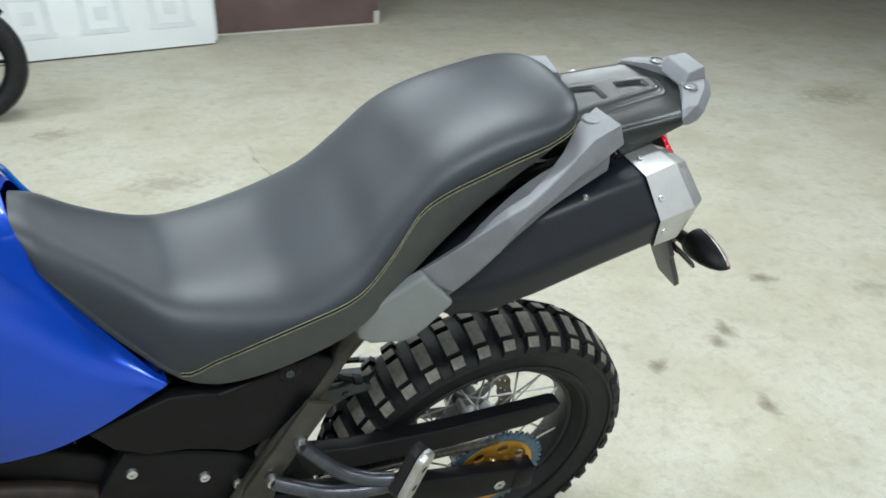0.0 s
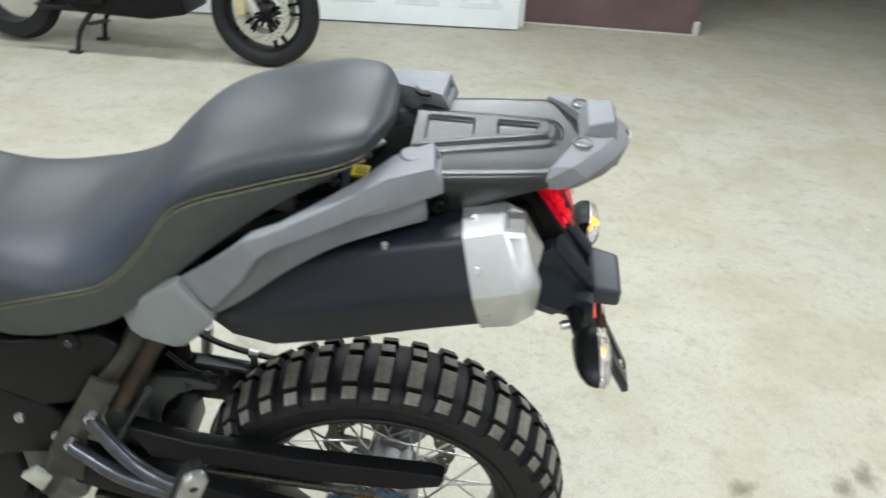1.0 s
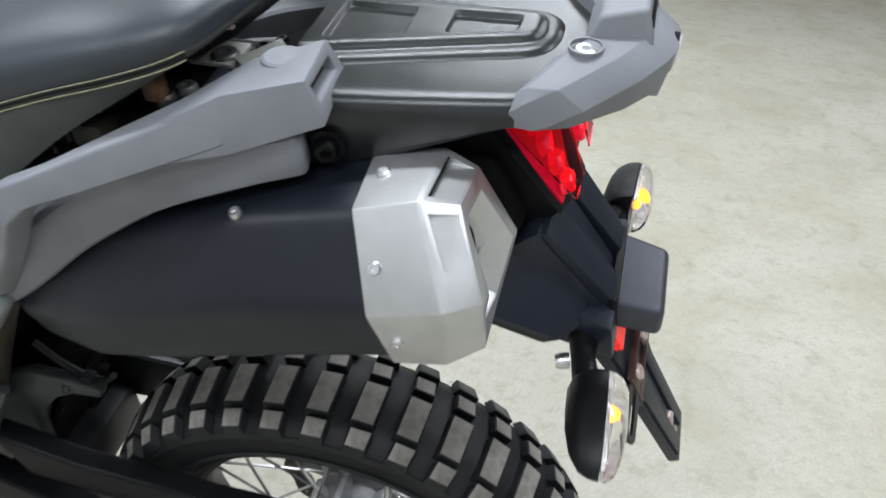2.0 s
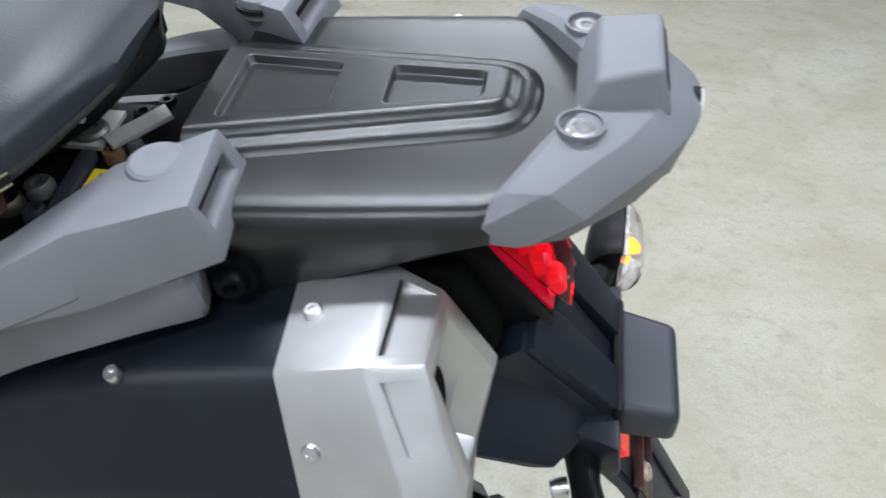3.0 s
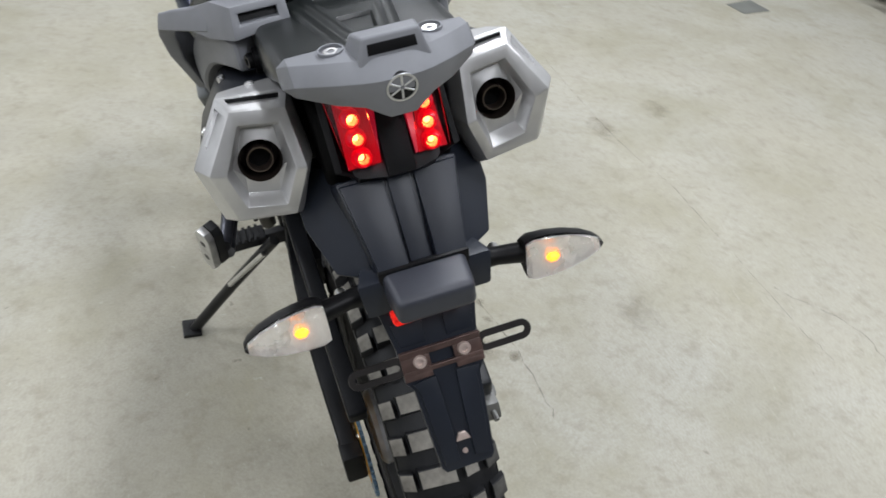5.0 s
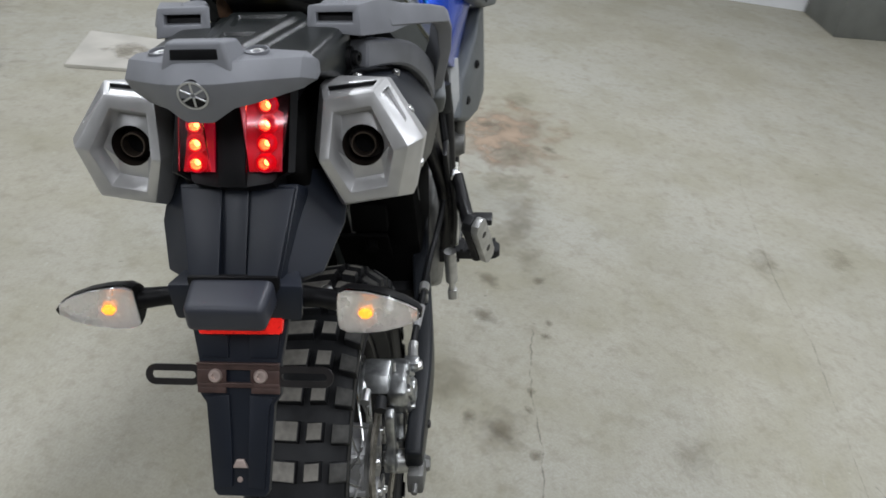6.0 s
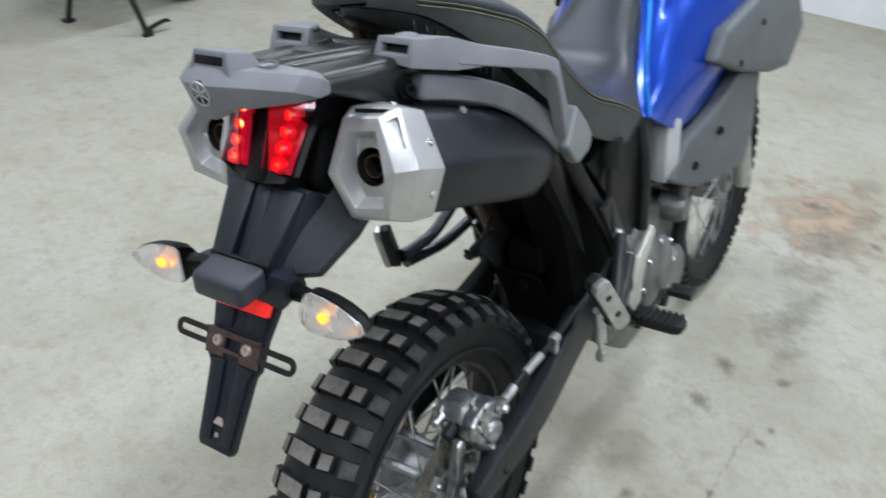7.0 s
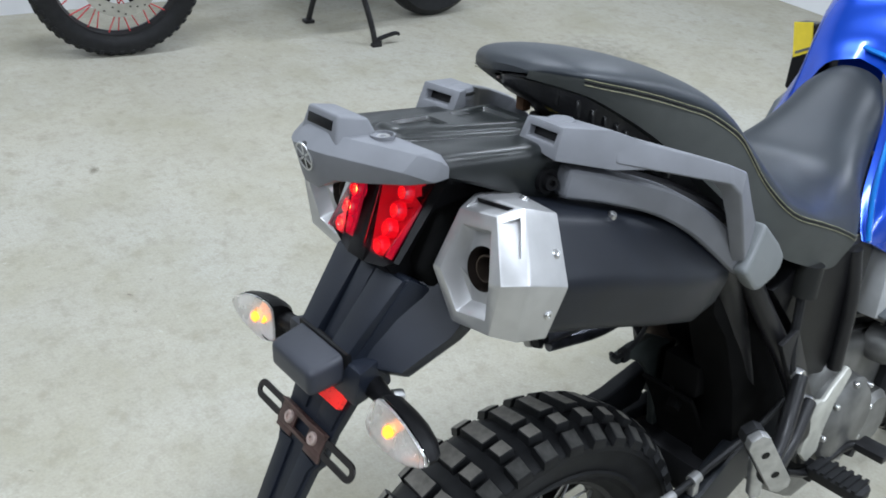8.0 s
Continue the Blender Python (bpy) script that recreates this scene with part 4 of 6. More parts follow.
# ---- tail ----
def rack():
    rings = []
    for x, w, zt, zl in ((-0.043, 0.090, 1.104, 1.055), (-0.048, 0.095, 1.109, 1.050), (-0.06, 0.100, 1.111, 1.042), (-0.095, 0.100, 1.114, 1.049), (-0.14, 0.099, 1.118, 1.066), (-0.21, 0.096, 1.124, 1.096), (-0.26, 0.080, 1.128, 1.100)):
        H = zt - 0.0165 - zl
        half = [(w * 0.90, zl), (w * 0.97, zl + 0.07 * H), (w, zl + 0.25 * H), (w, zl + 0.78 * H), (w * 0.992, zt - 0.0165), (w * 0.972, zt - 0.0112), (w * 0.94, zt - 0.0080), (w * 0.895, zt - 0.0062), (w * 0.82, zt - 0.0054), (w * 0.60, zt - 0.0050), (w * 0.3, zt - 0.005)]
        ring = [V(x, y, z) for y, z in half] + [V(x, -y, z) for y, z in reversed(half)]
        rings.append(ring)
    r = part("luggage_rack", loft(rings), RACK, bike, "black grained plastic luggage plate with moulded ridges")
    # raised middle panel: two rolled steps round a blunt end, and two sunk trays
    zb = lambda x: 1.1059 - 0.0857 * x - 0.0058

    def outline(d):
        """The panel's edge drawn inwards by d, with rounded rear corners."""
        r = 0.026 - d * 0.9
        ax0, slope = 0.0612 - d * 1.010, 0.148
        xe = -0.237 + d
        half = lambda x: ax0 + slope * (x + 0.046)
        th = math.pi / 2 + math.atan(slope)
        tl = r / math.tan((math.pi - th) / 2)
        corner = V(xe, half(xe), 0)
        p0 = corner + V(1, slope, 0).normalized() * tl
        p1 = corner + V(0, -tl, 0)
        arc = [p0.lerp(corner, t).lerp(corner.lerp(p1, t), t) for t in [i / 12 for i in range(13)]]
        side = [V(-0.046, half(-0.046), 0).lerp(p0, t) for t in [i / 10 for i in range(10)]]
        h = side + arc
        return h + [V(p.x, -p.y, 0) for p in reversed(h)]
    steps = [(-0.001, -0.0012), (0.0, 0.0), (0.0015, 0.0014), (0.0034, 0.0029), (0.0058, 0.0041), (0.0088, 0.0048), (0.0118, 0.0050), (0.0138, 0.0056), (0.0156, 0.0070), (0.0176, 0.0086), (0.0200, 0.0097), (0.0222, 0.0101), (0.0228, 0.0101)]
    bm = bmesh.new()
    loops = [[bm.verts.new((p.x, p.y, zb(p.x) + z)) for p in outline(d)] for d, z in steps]
    for a, b in zip(loops, loops[1:]):
        for i in range(len(a) - 1):
            bm.faces.new((a[i], a[i + 1], b[i + 1], b[i]))
    edges = [bm.edges.get((loops[-1][i], loops[-1][i + 1])) or bm.edges.new((loops[-1][i], loops[-1][i + 1])) for i in range(len(loops[-1]) - 1)]
    edges.append(bm.edges.new((loops[-1][-1], loops[-1][0])))
    for x0, x1, w0, w1 in ((-0.060, -0.122, 0.031, 0.0215), (-0.151, -0.205, 0.0190, 0.012)):
        rings = []
        for g, dz in ((-0.0012, 0.0101), (0.0, 0.0101), (0.0005, 0.0097), (0.0014, 0.0062), (0.0022, 0.0056), (0.0034, 0.0056)):
            q = [V(x0 - g, w0 - g, 0), V(x1 + g, w1 - g, 0), V(x1 + g, -w1 + g, 0), V(x0 - g, -w0 + g, 0)]
            pts = []
            for k in range(4):
                c, a, b = q[k], q[k - 1], q[(k + 1) % 4]
                pa, pb = c + (a - c).normalized() * 0.004, c + (b - c).normalized() * 0.004
                pts += [pa.lerp(c, t).lerp(c.lerp(pb, t), t) for t in (0, 0.33, 0.67, 1)]
            rings.append([bm.verts.new((p.x, p.y, zb(p.x) + dz)) for p in pts])
        for a, b in zip(rings, rings[1:]):
            for i in range(len(a)):
                j = (i + 1) % len(a)
                bm.faces.new((a[i], a[j], b[j], b[i]))
        bm.faces.new(rings[-1])
        edges += [bm.edges.get((rings[0][i], rings[0][(i + 1) % len(rings[0])])) for i in range(len(rings[0]))]
    bmesh.ops.triangle_fill(bm, edges=edges, use_beauty=True)
    part("middle_panel", bm, RACK, r, "raised middle panel with rolled edge and two sunk trays", 50)
    return r


rack()


def rear_cover():
    st = []
    for y, fx, rx, zl, zt in ((0.0960, -0.2165, -0.2390, 1.0985, 1.1150), (0.087, -0.2200, -0.2620, 1.0982, 1.1255), (0.055, -0.240, -0.296, 1.0980, 1.135), (0.032, -0.254, -0.3110, 1.0970, 1.138), (0.020, -0.260, -0.3160, 1.0900, 1.139), (0.012, -0.262, -0.3175, 1.0855, 1.1395)):
        st.append((y, fx, rx, zl, zt))
    st = [(y - 0.0025, *r) for y, *r in st + [(-y, *r) for y, *r in reversed(st)]]
    rings = [[V(fx + 0.003, y, zl + 0.001), V(fx + 0.003, y, zt - 0.004), V(fx - 0.004, y, zt), V(rx + 0.018, y, zt + 0.001), V(rx, y, zt - 0.013), V(rx + 0.009, y, zl)] for y, fx, rx, zl, zt in st]
    c = part("rear_cover", loft(rings, bev=0.0022, bang=25), GREY, bike, "grey moulded plastic tail cover")
    hump = loft([[V(-0.252, y, 1.128) for y in (-0.043, 0.035)] + [V(-0.301, y, 1.131) for y in (0.030, -0.038)],
                 [V(-0.262, y, 1.152) for y in (-0.035, 0.027)] + [V(-0.2935, y, 1.1585) for y in (0.0225, -0.0305)]], bev=0.0035, seg=3)
    part("hump", hump, GREY, c)
    part("hump_slot", loft([[V(-0.2985, y, 1.1428) for y in (-0.0262, 0.0192)] + [V(-0.2962, y, 1.1520) for y in (0.0185, -0.0255)], [V(-0.288, y, 1.1428) for y in (-0.0262, 0.0192)] + [V(-0.288, y, 1.1520) for y in (0.0185, -0.0255)]], bev=0.0008), DARK_PL, c, "dark slot")
    for s in (1, -1):
        part("cover_bolt", disc_bolt((-0.256, 0.047 * s - 0.0025, 1.1352), (-0.05, 0, 1), 0.0080, 0.0018, 20), STEEL, c, "bright socket-head bolt")
        part("bolt_well", revolve([(0.0108, -0.002), (0.0122, -0.002), (0.0122, 0.0012), (0.0108, 0.0012)], (-0.256, 0.047 * s - 0.0025, 1.1375), "z", 24), GREY, c)
    # round plain badge
    n = V(-0.9, 0, -0.18).normalized()
    q = V(-0.3138, -0.003, 1.1155)
    tilt = Matrix.Translation(q) @ n.to_track_quat("Z", "Y").to_matrix().to_4x4()
    part("badge_disc", shift(revolve([(0.0001, -0.006), (0.0142, -0.008), (0.0142, 0.0012), (0.0001, 0.0012)], (0, 0, 0), "z", 32), tilt), DARK_PL, c, "black round badge")
    ring = revolve([(0.0128, 0.0006), (0.0146, 0.0006), (0.0146, 0.0021), (0.0128, 0.0021)], (0, 0, 0), "z", 32)
    bars = [shift(block(-0.0010, 0.0010, 0.002, 0.0125, 0.0010, 0.0019, 0.0003, 1), pose(0, 0, 0, 0, 0, 60 * k)) for k in range(6)]
    part("badge_relief", shift(join(ring, *bars), tilt), BADGE, c, "plain bright ring and bars")
    return c


rear_cover()


def grab_handle(s):
    M = lambda x, y, z: mirrored((x, y, z), s)
    # flat bar from the rear end, bent down into a broad post
    st = [((-0.030, 0.146, 1.090), (-0.026, 0.135, 1.1195), (-0.030, 0.088, 1.1195), (-0.030, 0.096, 1.088)),
          ((0.020, 0.170, 1.077), (0.022, 0.160, 1.1035), (0.018, 0.128, 1.105), (0.016, 0.134, 1.079)),
          ((0.062, 0.190, 1.066), (0.064, 0.182, 1.0905), (0.057, 0.156, 1.092), (0.055, 0.162, 1.068)),
          ((0.099, 0.204, 1.056), (0.100, 0.197, 1.0775), (0.091, 0.175, 1.079), (0.088, 0.181, 1.057)),
          ((0.117, 0.206, 1.040), (0.133, 0.199, 1.063), (0.124, 0.178, 1.064), (0.107, 0.185, 1.040)),
          ((0.136, 0.202, 1.005), (0.185, 0.180, 1.010), (0.178, 0.164, 1.004), (0.128, 0.185, 1.000)),
          ((0.190, 0.182, 0.929), (0.248, 0.157, 0.950), (0.241, 0.143, 0.944), (0.182, 0.167, 0.924))]
    h = part("grab_handle", loft([[M(*p) for p in r] for r in st], bev=0.0035, seg=3, bang=18), GREY, bike, "grey moulded plastic grab handle")
    slot = [M(-0.0855, 0.068, 1.1118), M(-0.0885, 0.110, 1.1120), M(-0.0835, 0.110, 1.1228), M(-0.0805, 0.068, 1.1222)]
    rear = [M(-0.0880, 0.056, 1.1045), M(-0.0945, 0.120, 1.0985), M(-0.0820, 0.117, 1.1310), M(-0.0750, 0.057, 1.1295)]
    blk = loft([[p + V(0.014, 0, 0) for p in slot], slot, rear,
                [M(-0.030, 0.088, 1.086), M(-0.032, 0.146, 1.083), M(-0.028, 0.136, 1.1235), M(-0.030, 0.084, 1.1230)],
                [M(0.022, 0.137, 1.0805), M(0.022, 0.168, 1.0790), M(0.023, 0.159, 1.1020), M(0.020, 0.131, 1.1035)]], bev=0.0022, seg=2, bang=25)
    part("handle_end", blk, GREY, h)
    part("handle_slot", loft([[p + V(0.013, 0, 0) for p in slot], [p + V(0.010, 0, 0) for p in slot]]), DARK_PL, h, "dark slot")
    cb = M(-0.053, 0.084, 1.1190)
    part("handle_button", revolve([(0.0001, -0.004), (0.0160, -0.004), (0.0160, 0.0060), (0.0150, 0.0082), (0.0128, 0.0092), (0.0110, 0.0088), (0.0060, 0.0092), (0.0001, 0.0094)], cb, "z", 24), GREY, h, "grey domed button")
    # black ring draws the shade in the groove round the button
    part("button_shade_ring", revolve([(0.0155, 0.0), (0.0178, 0.0), (0.0178, 0.0034), (0.0155, 0.0036)], cb, "z", 24), BLACK_PL, h)
    # lower rail beneath the handle
    low = [(-0.072, 0.108, 1.070), (-0.02, 0.122, 1.056), (0.05, 0.137, 1.031), (0.11, 0.149, 0.996), (0.16, 0.156, 0.956), (0.20, 0.155, 0.925), (0.235, 0.150, 0.905)]
    if s > 0:
        low = [(x, y, z + float(np.interp(x, [-0.072, 0.0, 0.08, 0.2], [0.002, 0.010, 0.011, 0.001]))) for x, y, z in low]
    part("lower_rail", bar([M(*p) for p in low], [0.03, 0.034, 0.036, 0.034, 0.03, 0.03], [0.036, 0.042, 0.046, 0.043, 0.040, 0.04] if s > 0 else [0.034, 0.032, 0.034, 0.036, 0.038, 0.04], 0.008, 4, 3), GREY, h, "grey moulded lower rail")
    # light grey side cover
    poly = [(0.234, 0.966), (0.222, 0.950), (0.205, 0.932), (0.188, 0.912), (0.222, 0.868), (0.240, 0.848), (0.258, 0.840), (0.304, 0.841), (0.322, 0.852), (0.328, 0.884), (0.298, 0.918)]
    if s < 0:
        poly = [(x, z if z > 0.90 else 0.90 + (z - 0.90) * 0.62) for x, z in poly]
    face = lambda x: 0.187 - 0.20 * (x - 0.19)
    cv = prism(poly, lambda x, z: M(x, face(x) - 0.022, z), lambda x, z: M(x, face(x), z), 0.008, 4)
    part("side_cover", cv, GREY_LIGHT, h, "light grey satin side cover")
    part("mount_bolt", disc_bolt(M(-0.087, 0.108, 1.071), M(-0.3, 1, 0), 0.009, 0.006, 18), DARK_PL, h, "black mounting bolt")
    part("mount_lug", tube([M(-0.087, 0.06, 1.071), M(-0.087, 0.106, 1.071)], 0.0135, 18), DARK_PL, h)
    return h


grab_handle(1)
grab_handle(-1)


def tail_unit():
    # housing with two sunk beds for the lenses: y, sweep, depth of the bed below and above
    rows = []
    edge = ((0.066, 1.0, 0.0, 0.0), (0.0592, 0.80, 0.0, 0.0), (0.0582, 0.80, 0.013, 0.013), (0.0155, 0.0, 0.013, 0.018), (0.0145, 0.0, 0.005, 0.014))
    for y, k, d, dt in [*edge, *[(-y, k, d, dt) for y, k, d, dt in reversed(edge)]]:
        y -= 0.002
        g = float(np.interp(abs(y), [0.018, 0.05, 0.066], [1.0, 0.8, 0.62]))
        rows.append([V(-0.10, y, 1.085), V(-0.225 + 0.046 * k + dt, y, 1.097), V(-0.2615 + 0.010 * k + d, y, 1.0065), V(-0.262 + 0.012 * k, y * g, 0.994), V(-0.235, y * g, 0.975), V(-0.16, y, 0.985), V(-0.06, y, 1.02), V(-0.02, y, 1.05)])
    h = part("tail_housing", loft(rows, bev=0.0004, seg=1), DARK_PL, bike, "smooth black tail lamp housing")
    for s in (1, -1):
        q = [(-0.2565, 0.0525, 1.0095), (-0.2575, 0.0185, 1.0098), (-0.2360, 0.020, 1.090), (-0.1930, 0.056, 1.085)]
        p = [mirrored(v, s) for v in q]
        p = [v + V(0, -0.002, 0) for v in p]
        at = lambda t, w: p[0].lerp(p[1], w).lerp(p[3].lerp(p[2], w), t)

        def facing(t):
            n = (at(t, 1) - at(t, 0)).cross(at(t + 0.05, 0.5) - at(t, 0.5)).normalized()
            return n if n.x < 0 else -n

        def plate(lo, hi, sink=0.0):
            """A slab that follows the twisted face of the lamp, sinking towards its top."""
            down = lambda t, d: facing(t) * (d - sink * t)
            return loft([[at(t, 0) + down(t, lo), at(t, 1) + down(t, lo), at(t, 1) + down(t, hi), at(t, 0) + down(t, hi)] for t in [k / 8 for k in range(9)]])
        lens = part("tail_lamp_lens", plate(-0.0072, -0.0050, 0.003), RED_BACK, h, "dark red tail lamp with four lit bowls")
        pane = part("lens_cover", plate(0.0046, 0.0068), RED, lens, "clear red lens cover")
        pane.visible_shadow = False
        for k in range(4):
            t = 0.09 + 0.224 * k
            tl = Matrix.Translation(at(t, 0.5) + facing(t) * (0.0015 - 0.001 * t)) @ V(-0.965, -0.10 * s, 0.24).to_track_quat("Z", "Y").to_matrix().to_4x4()
            bowl = part("lamp_bowl", shift(revolve([(0.0001, -0.0086), (0.0036, -0.0084), (0.0046, -0.0050), (0.0054, 0.0), (0.0060, 0.0026), (0.0080, 0.0026), (0.0098, 0.0), (0.0112, -0.0070), (0.0001, -0.0100)], (0, 0, 0), "z", 12), tl), LED_HALO, lens, "red faceted lamp bowl", 15)
            part("diode", shift(revolve([(0.0001, -0.0052), (0.0020, -0.0058), (0.0034, -0.0072), (0.0037, -0.0084), (0.0001, -0.0084)], (0, 0, 0), "z", 10), tl), LED, bowl, "lit diode")
    # sloping panel below the lamps
    a, b = V(-0.236, 0, 0.985), V(-0.300, 0, 0.892)
    d = (b - a)
    nn = V(-0.82, 0, 0.0).lerp(V(-0.82, 0, 0.57), 1).normalized()
    mk = lambda t, y, up: a + d * t + V(0, y, 0) + nn * up
    f = part("rear_fender", loft([[mk(t, y, -0.030) for t, y in ((0, -0.070), (0, 0.070), (1, 0.055), (1, -0.055))], [mk(t, y, 0.0) for t, y in ((0, -0.066), (0, 0.066), (1, 0.047), (1, -0.047))]], bev=0.004), FENDER, bike, "dark satin plastic rear fender and plate carrier")
    for y0, y1, up, low in ((-0.046, -0.015, 0.005, 0.013), (-0.0115, 0.0115, 0.004, 0.005), (0.015, 0.046, 0.005, 0.013)):
        spread = lambda t, y: y * (1.38 - 0.38 * t if abs(y) > 0.04 else 1.1 - 0.1 * t)
        foot = [mk(t, spread(t, y), -0.002) for t, y in ((0.03, y0), (0.03, y1), (0.97, y1), (0.97, y0))]
        crest = [mk(t, spread(t, y), h0) for t, y, h0 in ((0.05, y0, up), (0.05, y1, up), (0.93, y1, low), (0.93, y0, low))]
        part("fender_rib", loft([foot, crest], bev=0.0018), FENDER, f)
    for s in (1, -1):
        M = lambda x, y, z: mirrored((x, y, z), s)
        top = [M(-0.200, 0.060, 0.985), M(-0.165, 0.106, 0.965), M(-0.214, 0.106, 0.926), M(-0.264, 0.088, 0.892), M(-0.290, 0.052, 0.893), M(-0.250, 0.054, 0.955)]
        bot = [M(-0.150, 0.055, 0.975), M(-0.125, 0.098, 0.950), M(-0.192, 0.097, 0.911), M(-0.247, 0.081, 0.877), M(-0.275, 0.05, 0.878), M(-0.230, 0.05, 0.935)]
        part("fender_wing", loft([bot, top], bev=0.004), FENDER, f)
    # tongue with the plate bracket
    A, B = V(-0.286, 0.003, 0.880), V(-0.3945, 0.003, 0.680)
    D = B - A
    N = V(D.z, 0, -D.x).normalized()
    tg = lambda t, y, up: A + D * t + V(0, y, 0) + N * up
    sides = [(0.0, 0.060), (0.18, 0.053), (0.33, 0.0465), (0.50, 0.0455), (0.545, 0.0385), (0.97, 0.0315), (1.0, 0.027)]
    outline = [(t, -w) for t, w in sides] + [(t, w) for t, w in reversed(sides)]
    part("plate_tongue", loft([[tg(t, y, up) for t, y in outline] for up in (-0.010, 0.0)], bev=0.002), FENDER, f, "black plastic plate tongue")
    for s in (1, -1):
        # two raised fields leave a channel between them
        for fld in ([(0.20, 0.012), (0.32, 0.012), (0.32, 0.042), (0.20, 0.046)], [(0.50, 0.0115), (0.78, 0.009), (0.95, 0.009), (0.96, 0.027), (0.56, 0.033), (0.51, 0.039)]):
            part("raised_field", loft([[tg(t, s * y, up) for t, y in fld] for up in (-0.001, 0.0028)], bev=0.001), FENDER, f)
    tri = [(0.815, 0.004), (0.815, -0.004), (0.855, -0.0085), (0.855, 0.0085)]
    part("warning_mark", loft([[tg(t, y, up) for t, y in tri] for up in (-0.001, 0.0034)], bev=0.0008), PINK, f, "small pale raised mark")
    part("tongue_hole", loft([[tg(0.915 + 0.014 * math.cos(k), 0.001 + 0.003 * math.sin(k), up) for k in [i * math.pi / 6 for i in range(12)]] for up in (-0.001, 0.0012)]), PINK, f)
    # bracket: a folded plate with a window, two slotted ears and bolts
    field = lambda t0, t1, y0, y1, lo, hi, bev=0.0008: loft([[tg(t, y, up) for t, y in ((t0, y0), (t0, y1), (t1, y1), (t1, y0))] for up in (lo, hi)], bev=bev)
    br = part("plate_bracket", join(field(0.348, 0.376, -0.046, 0.046, 0.004, 0.0065), field(0.376, 0.440, -0.046, -0.0135, 0.004, 0.0065), field(0.376, 0.440, 0.0135, 0.046, 0.004, 0.0065), field(0.440, 0.462, -0.046, 0.046, 0.004, 0.0065)), COPPER, bike, "dark steel number plate bracket without a plate")
    part("bracket_lip", field(0.340, 0.349, -0.046, 0.046, 0.003, 0.0105), COPPER, br)
    part("bracket_lip", field(0.436, 0.443, -0.017, 0.017, 0.003, 0.0095), COPPER, br)
    for s in (1, -1):
        part("bracket_lip", field(0.462, 0.490, s * 0.046, s * 0.014, 0.003, 0.0055), COPPER, br)
        c0, c1, r = 0.052, 0.0935, 0.0085
        half_turn = [math.pi * i / 8 for i in range(9)]
        loop = [(c1, k - math.pi / 2) for k in half_turn] + [(c0, k + math.pi / 2) for k in half_turn]
        ring = lambda rad, up: [tg(0.405 + rad * math.sin(k) / D.length, s * (c + rad * math.cos(k)), up) for c, k in loop]
        rs = [ring(rad, up) for rad, up in ((0.0042, 0.0025), (0.0042, 0.0055), (0.0112, 0.0055), (0.0118, 0.0040), (0.0112, 0.0025))]
        part("slotted_ear", loft(rs + [rs[0]], caps=False), EAR, br, "dark slotted bracket ear")
        part("bracket_bolt", disc_bolt(tg(0.405, 0.0252 * s, 0.0065), N, 0.0078, 0.0035, 18), PINK, br, "dull zinc bolt")
    # lamp box and reflector above the bracket
    lb = part("plate_lamp", loft([[V(-0.300, y, z) for y, z in ((-0.045, 0.874), (0.047, 0.874), (0.047, 0.909), (-0.045, 0.909))],
                                  [V(-0.346, y, z) for y, z in ((-0.0415, 0.868), (0.0435, 0.868), (0.0435, 0.8985), (-0.0415, 0.8985))]], bev=0.009, seg=4), LAMPBOX, bike, "dark blue-grey rounded number plate lamp box")
    part("lamp_flange", loft([[V(-0.298, y, z) for y, z in ((-0.050, 0.868), (0.050, 0.868), (0.050, 0.911), (-0.050, 0.911))], [V(-0.306, y, z) for y, z in ((-0.05, 0.868), (0.05, 0.868), (0.05, 0.911), (-0.05, 0.911))]], bev=0.004), DARK_PL, lb)
    ends = [(0.046 + 0.003 * math.sin(k), 0.128 - 0.070 * math.cos(k)) for k in [math.pi * i / 8 for i in range(9)]]
    strip = [(y - 0.006, t) for y, t in ends] + [(-y - 0.002, t) for y, t in reversed(ends)]
    part("red_reflector", loft([[tg(t + 0.012 * (1 - (y / 0.05) ** 2), y, up) for y, t in strip] for up in (0.004, 0.0115)], bev=0.0015, seg=1), RED_REF_GLOW, bike, "red reflector strip with fine mesh and painted glow")
    part("fender_neck", loft([[V(-0.262, y, 0.902) for y in (-0.06, 0.06)] + [V(-0.255, y, 0.862) for y in (0.06, -0.06)], [V(-0.305, y, 0.900) for y in (-0.075, 0.075)] + [V(-0.31, y, 0.858) for y in (0.07, -0.07)]], bev=0.005), FENDER, f)
    return h


tail_unit()
# fills the dark gap between silencer and fender, shade in the colour
part("under_tail", slab_y([(-0.02, 1.075), (-0.20, 1.05), (-0.225, 0.99), (-0.20, 0.945), (-0.12, 0.935), (0.16, 0.865), (0.26, 0.88), (0.22, 0.95)], -0.070, 0.070, 0.01, 3), SHADE_BLACK, bike, "near-black panel filling the shaded gap under the tail")


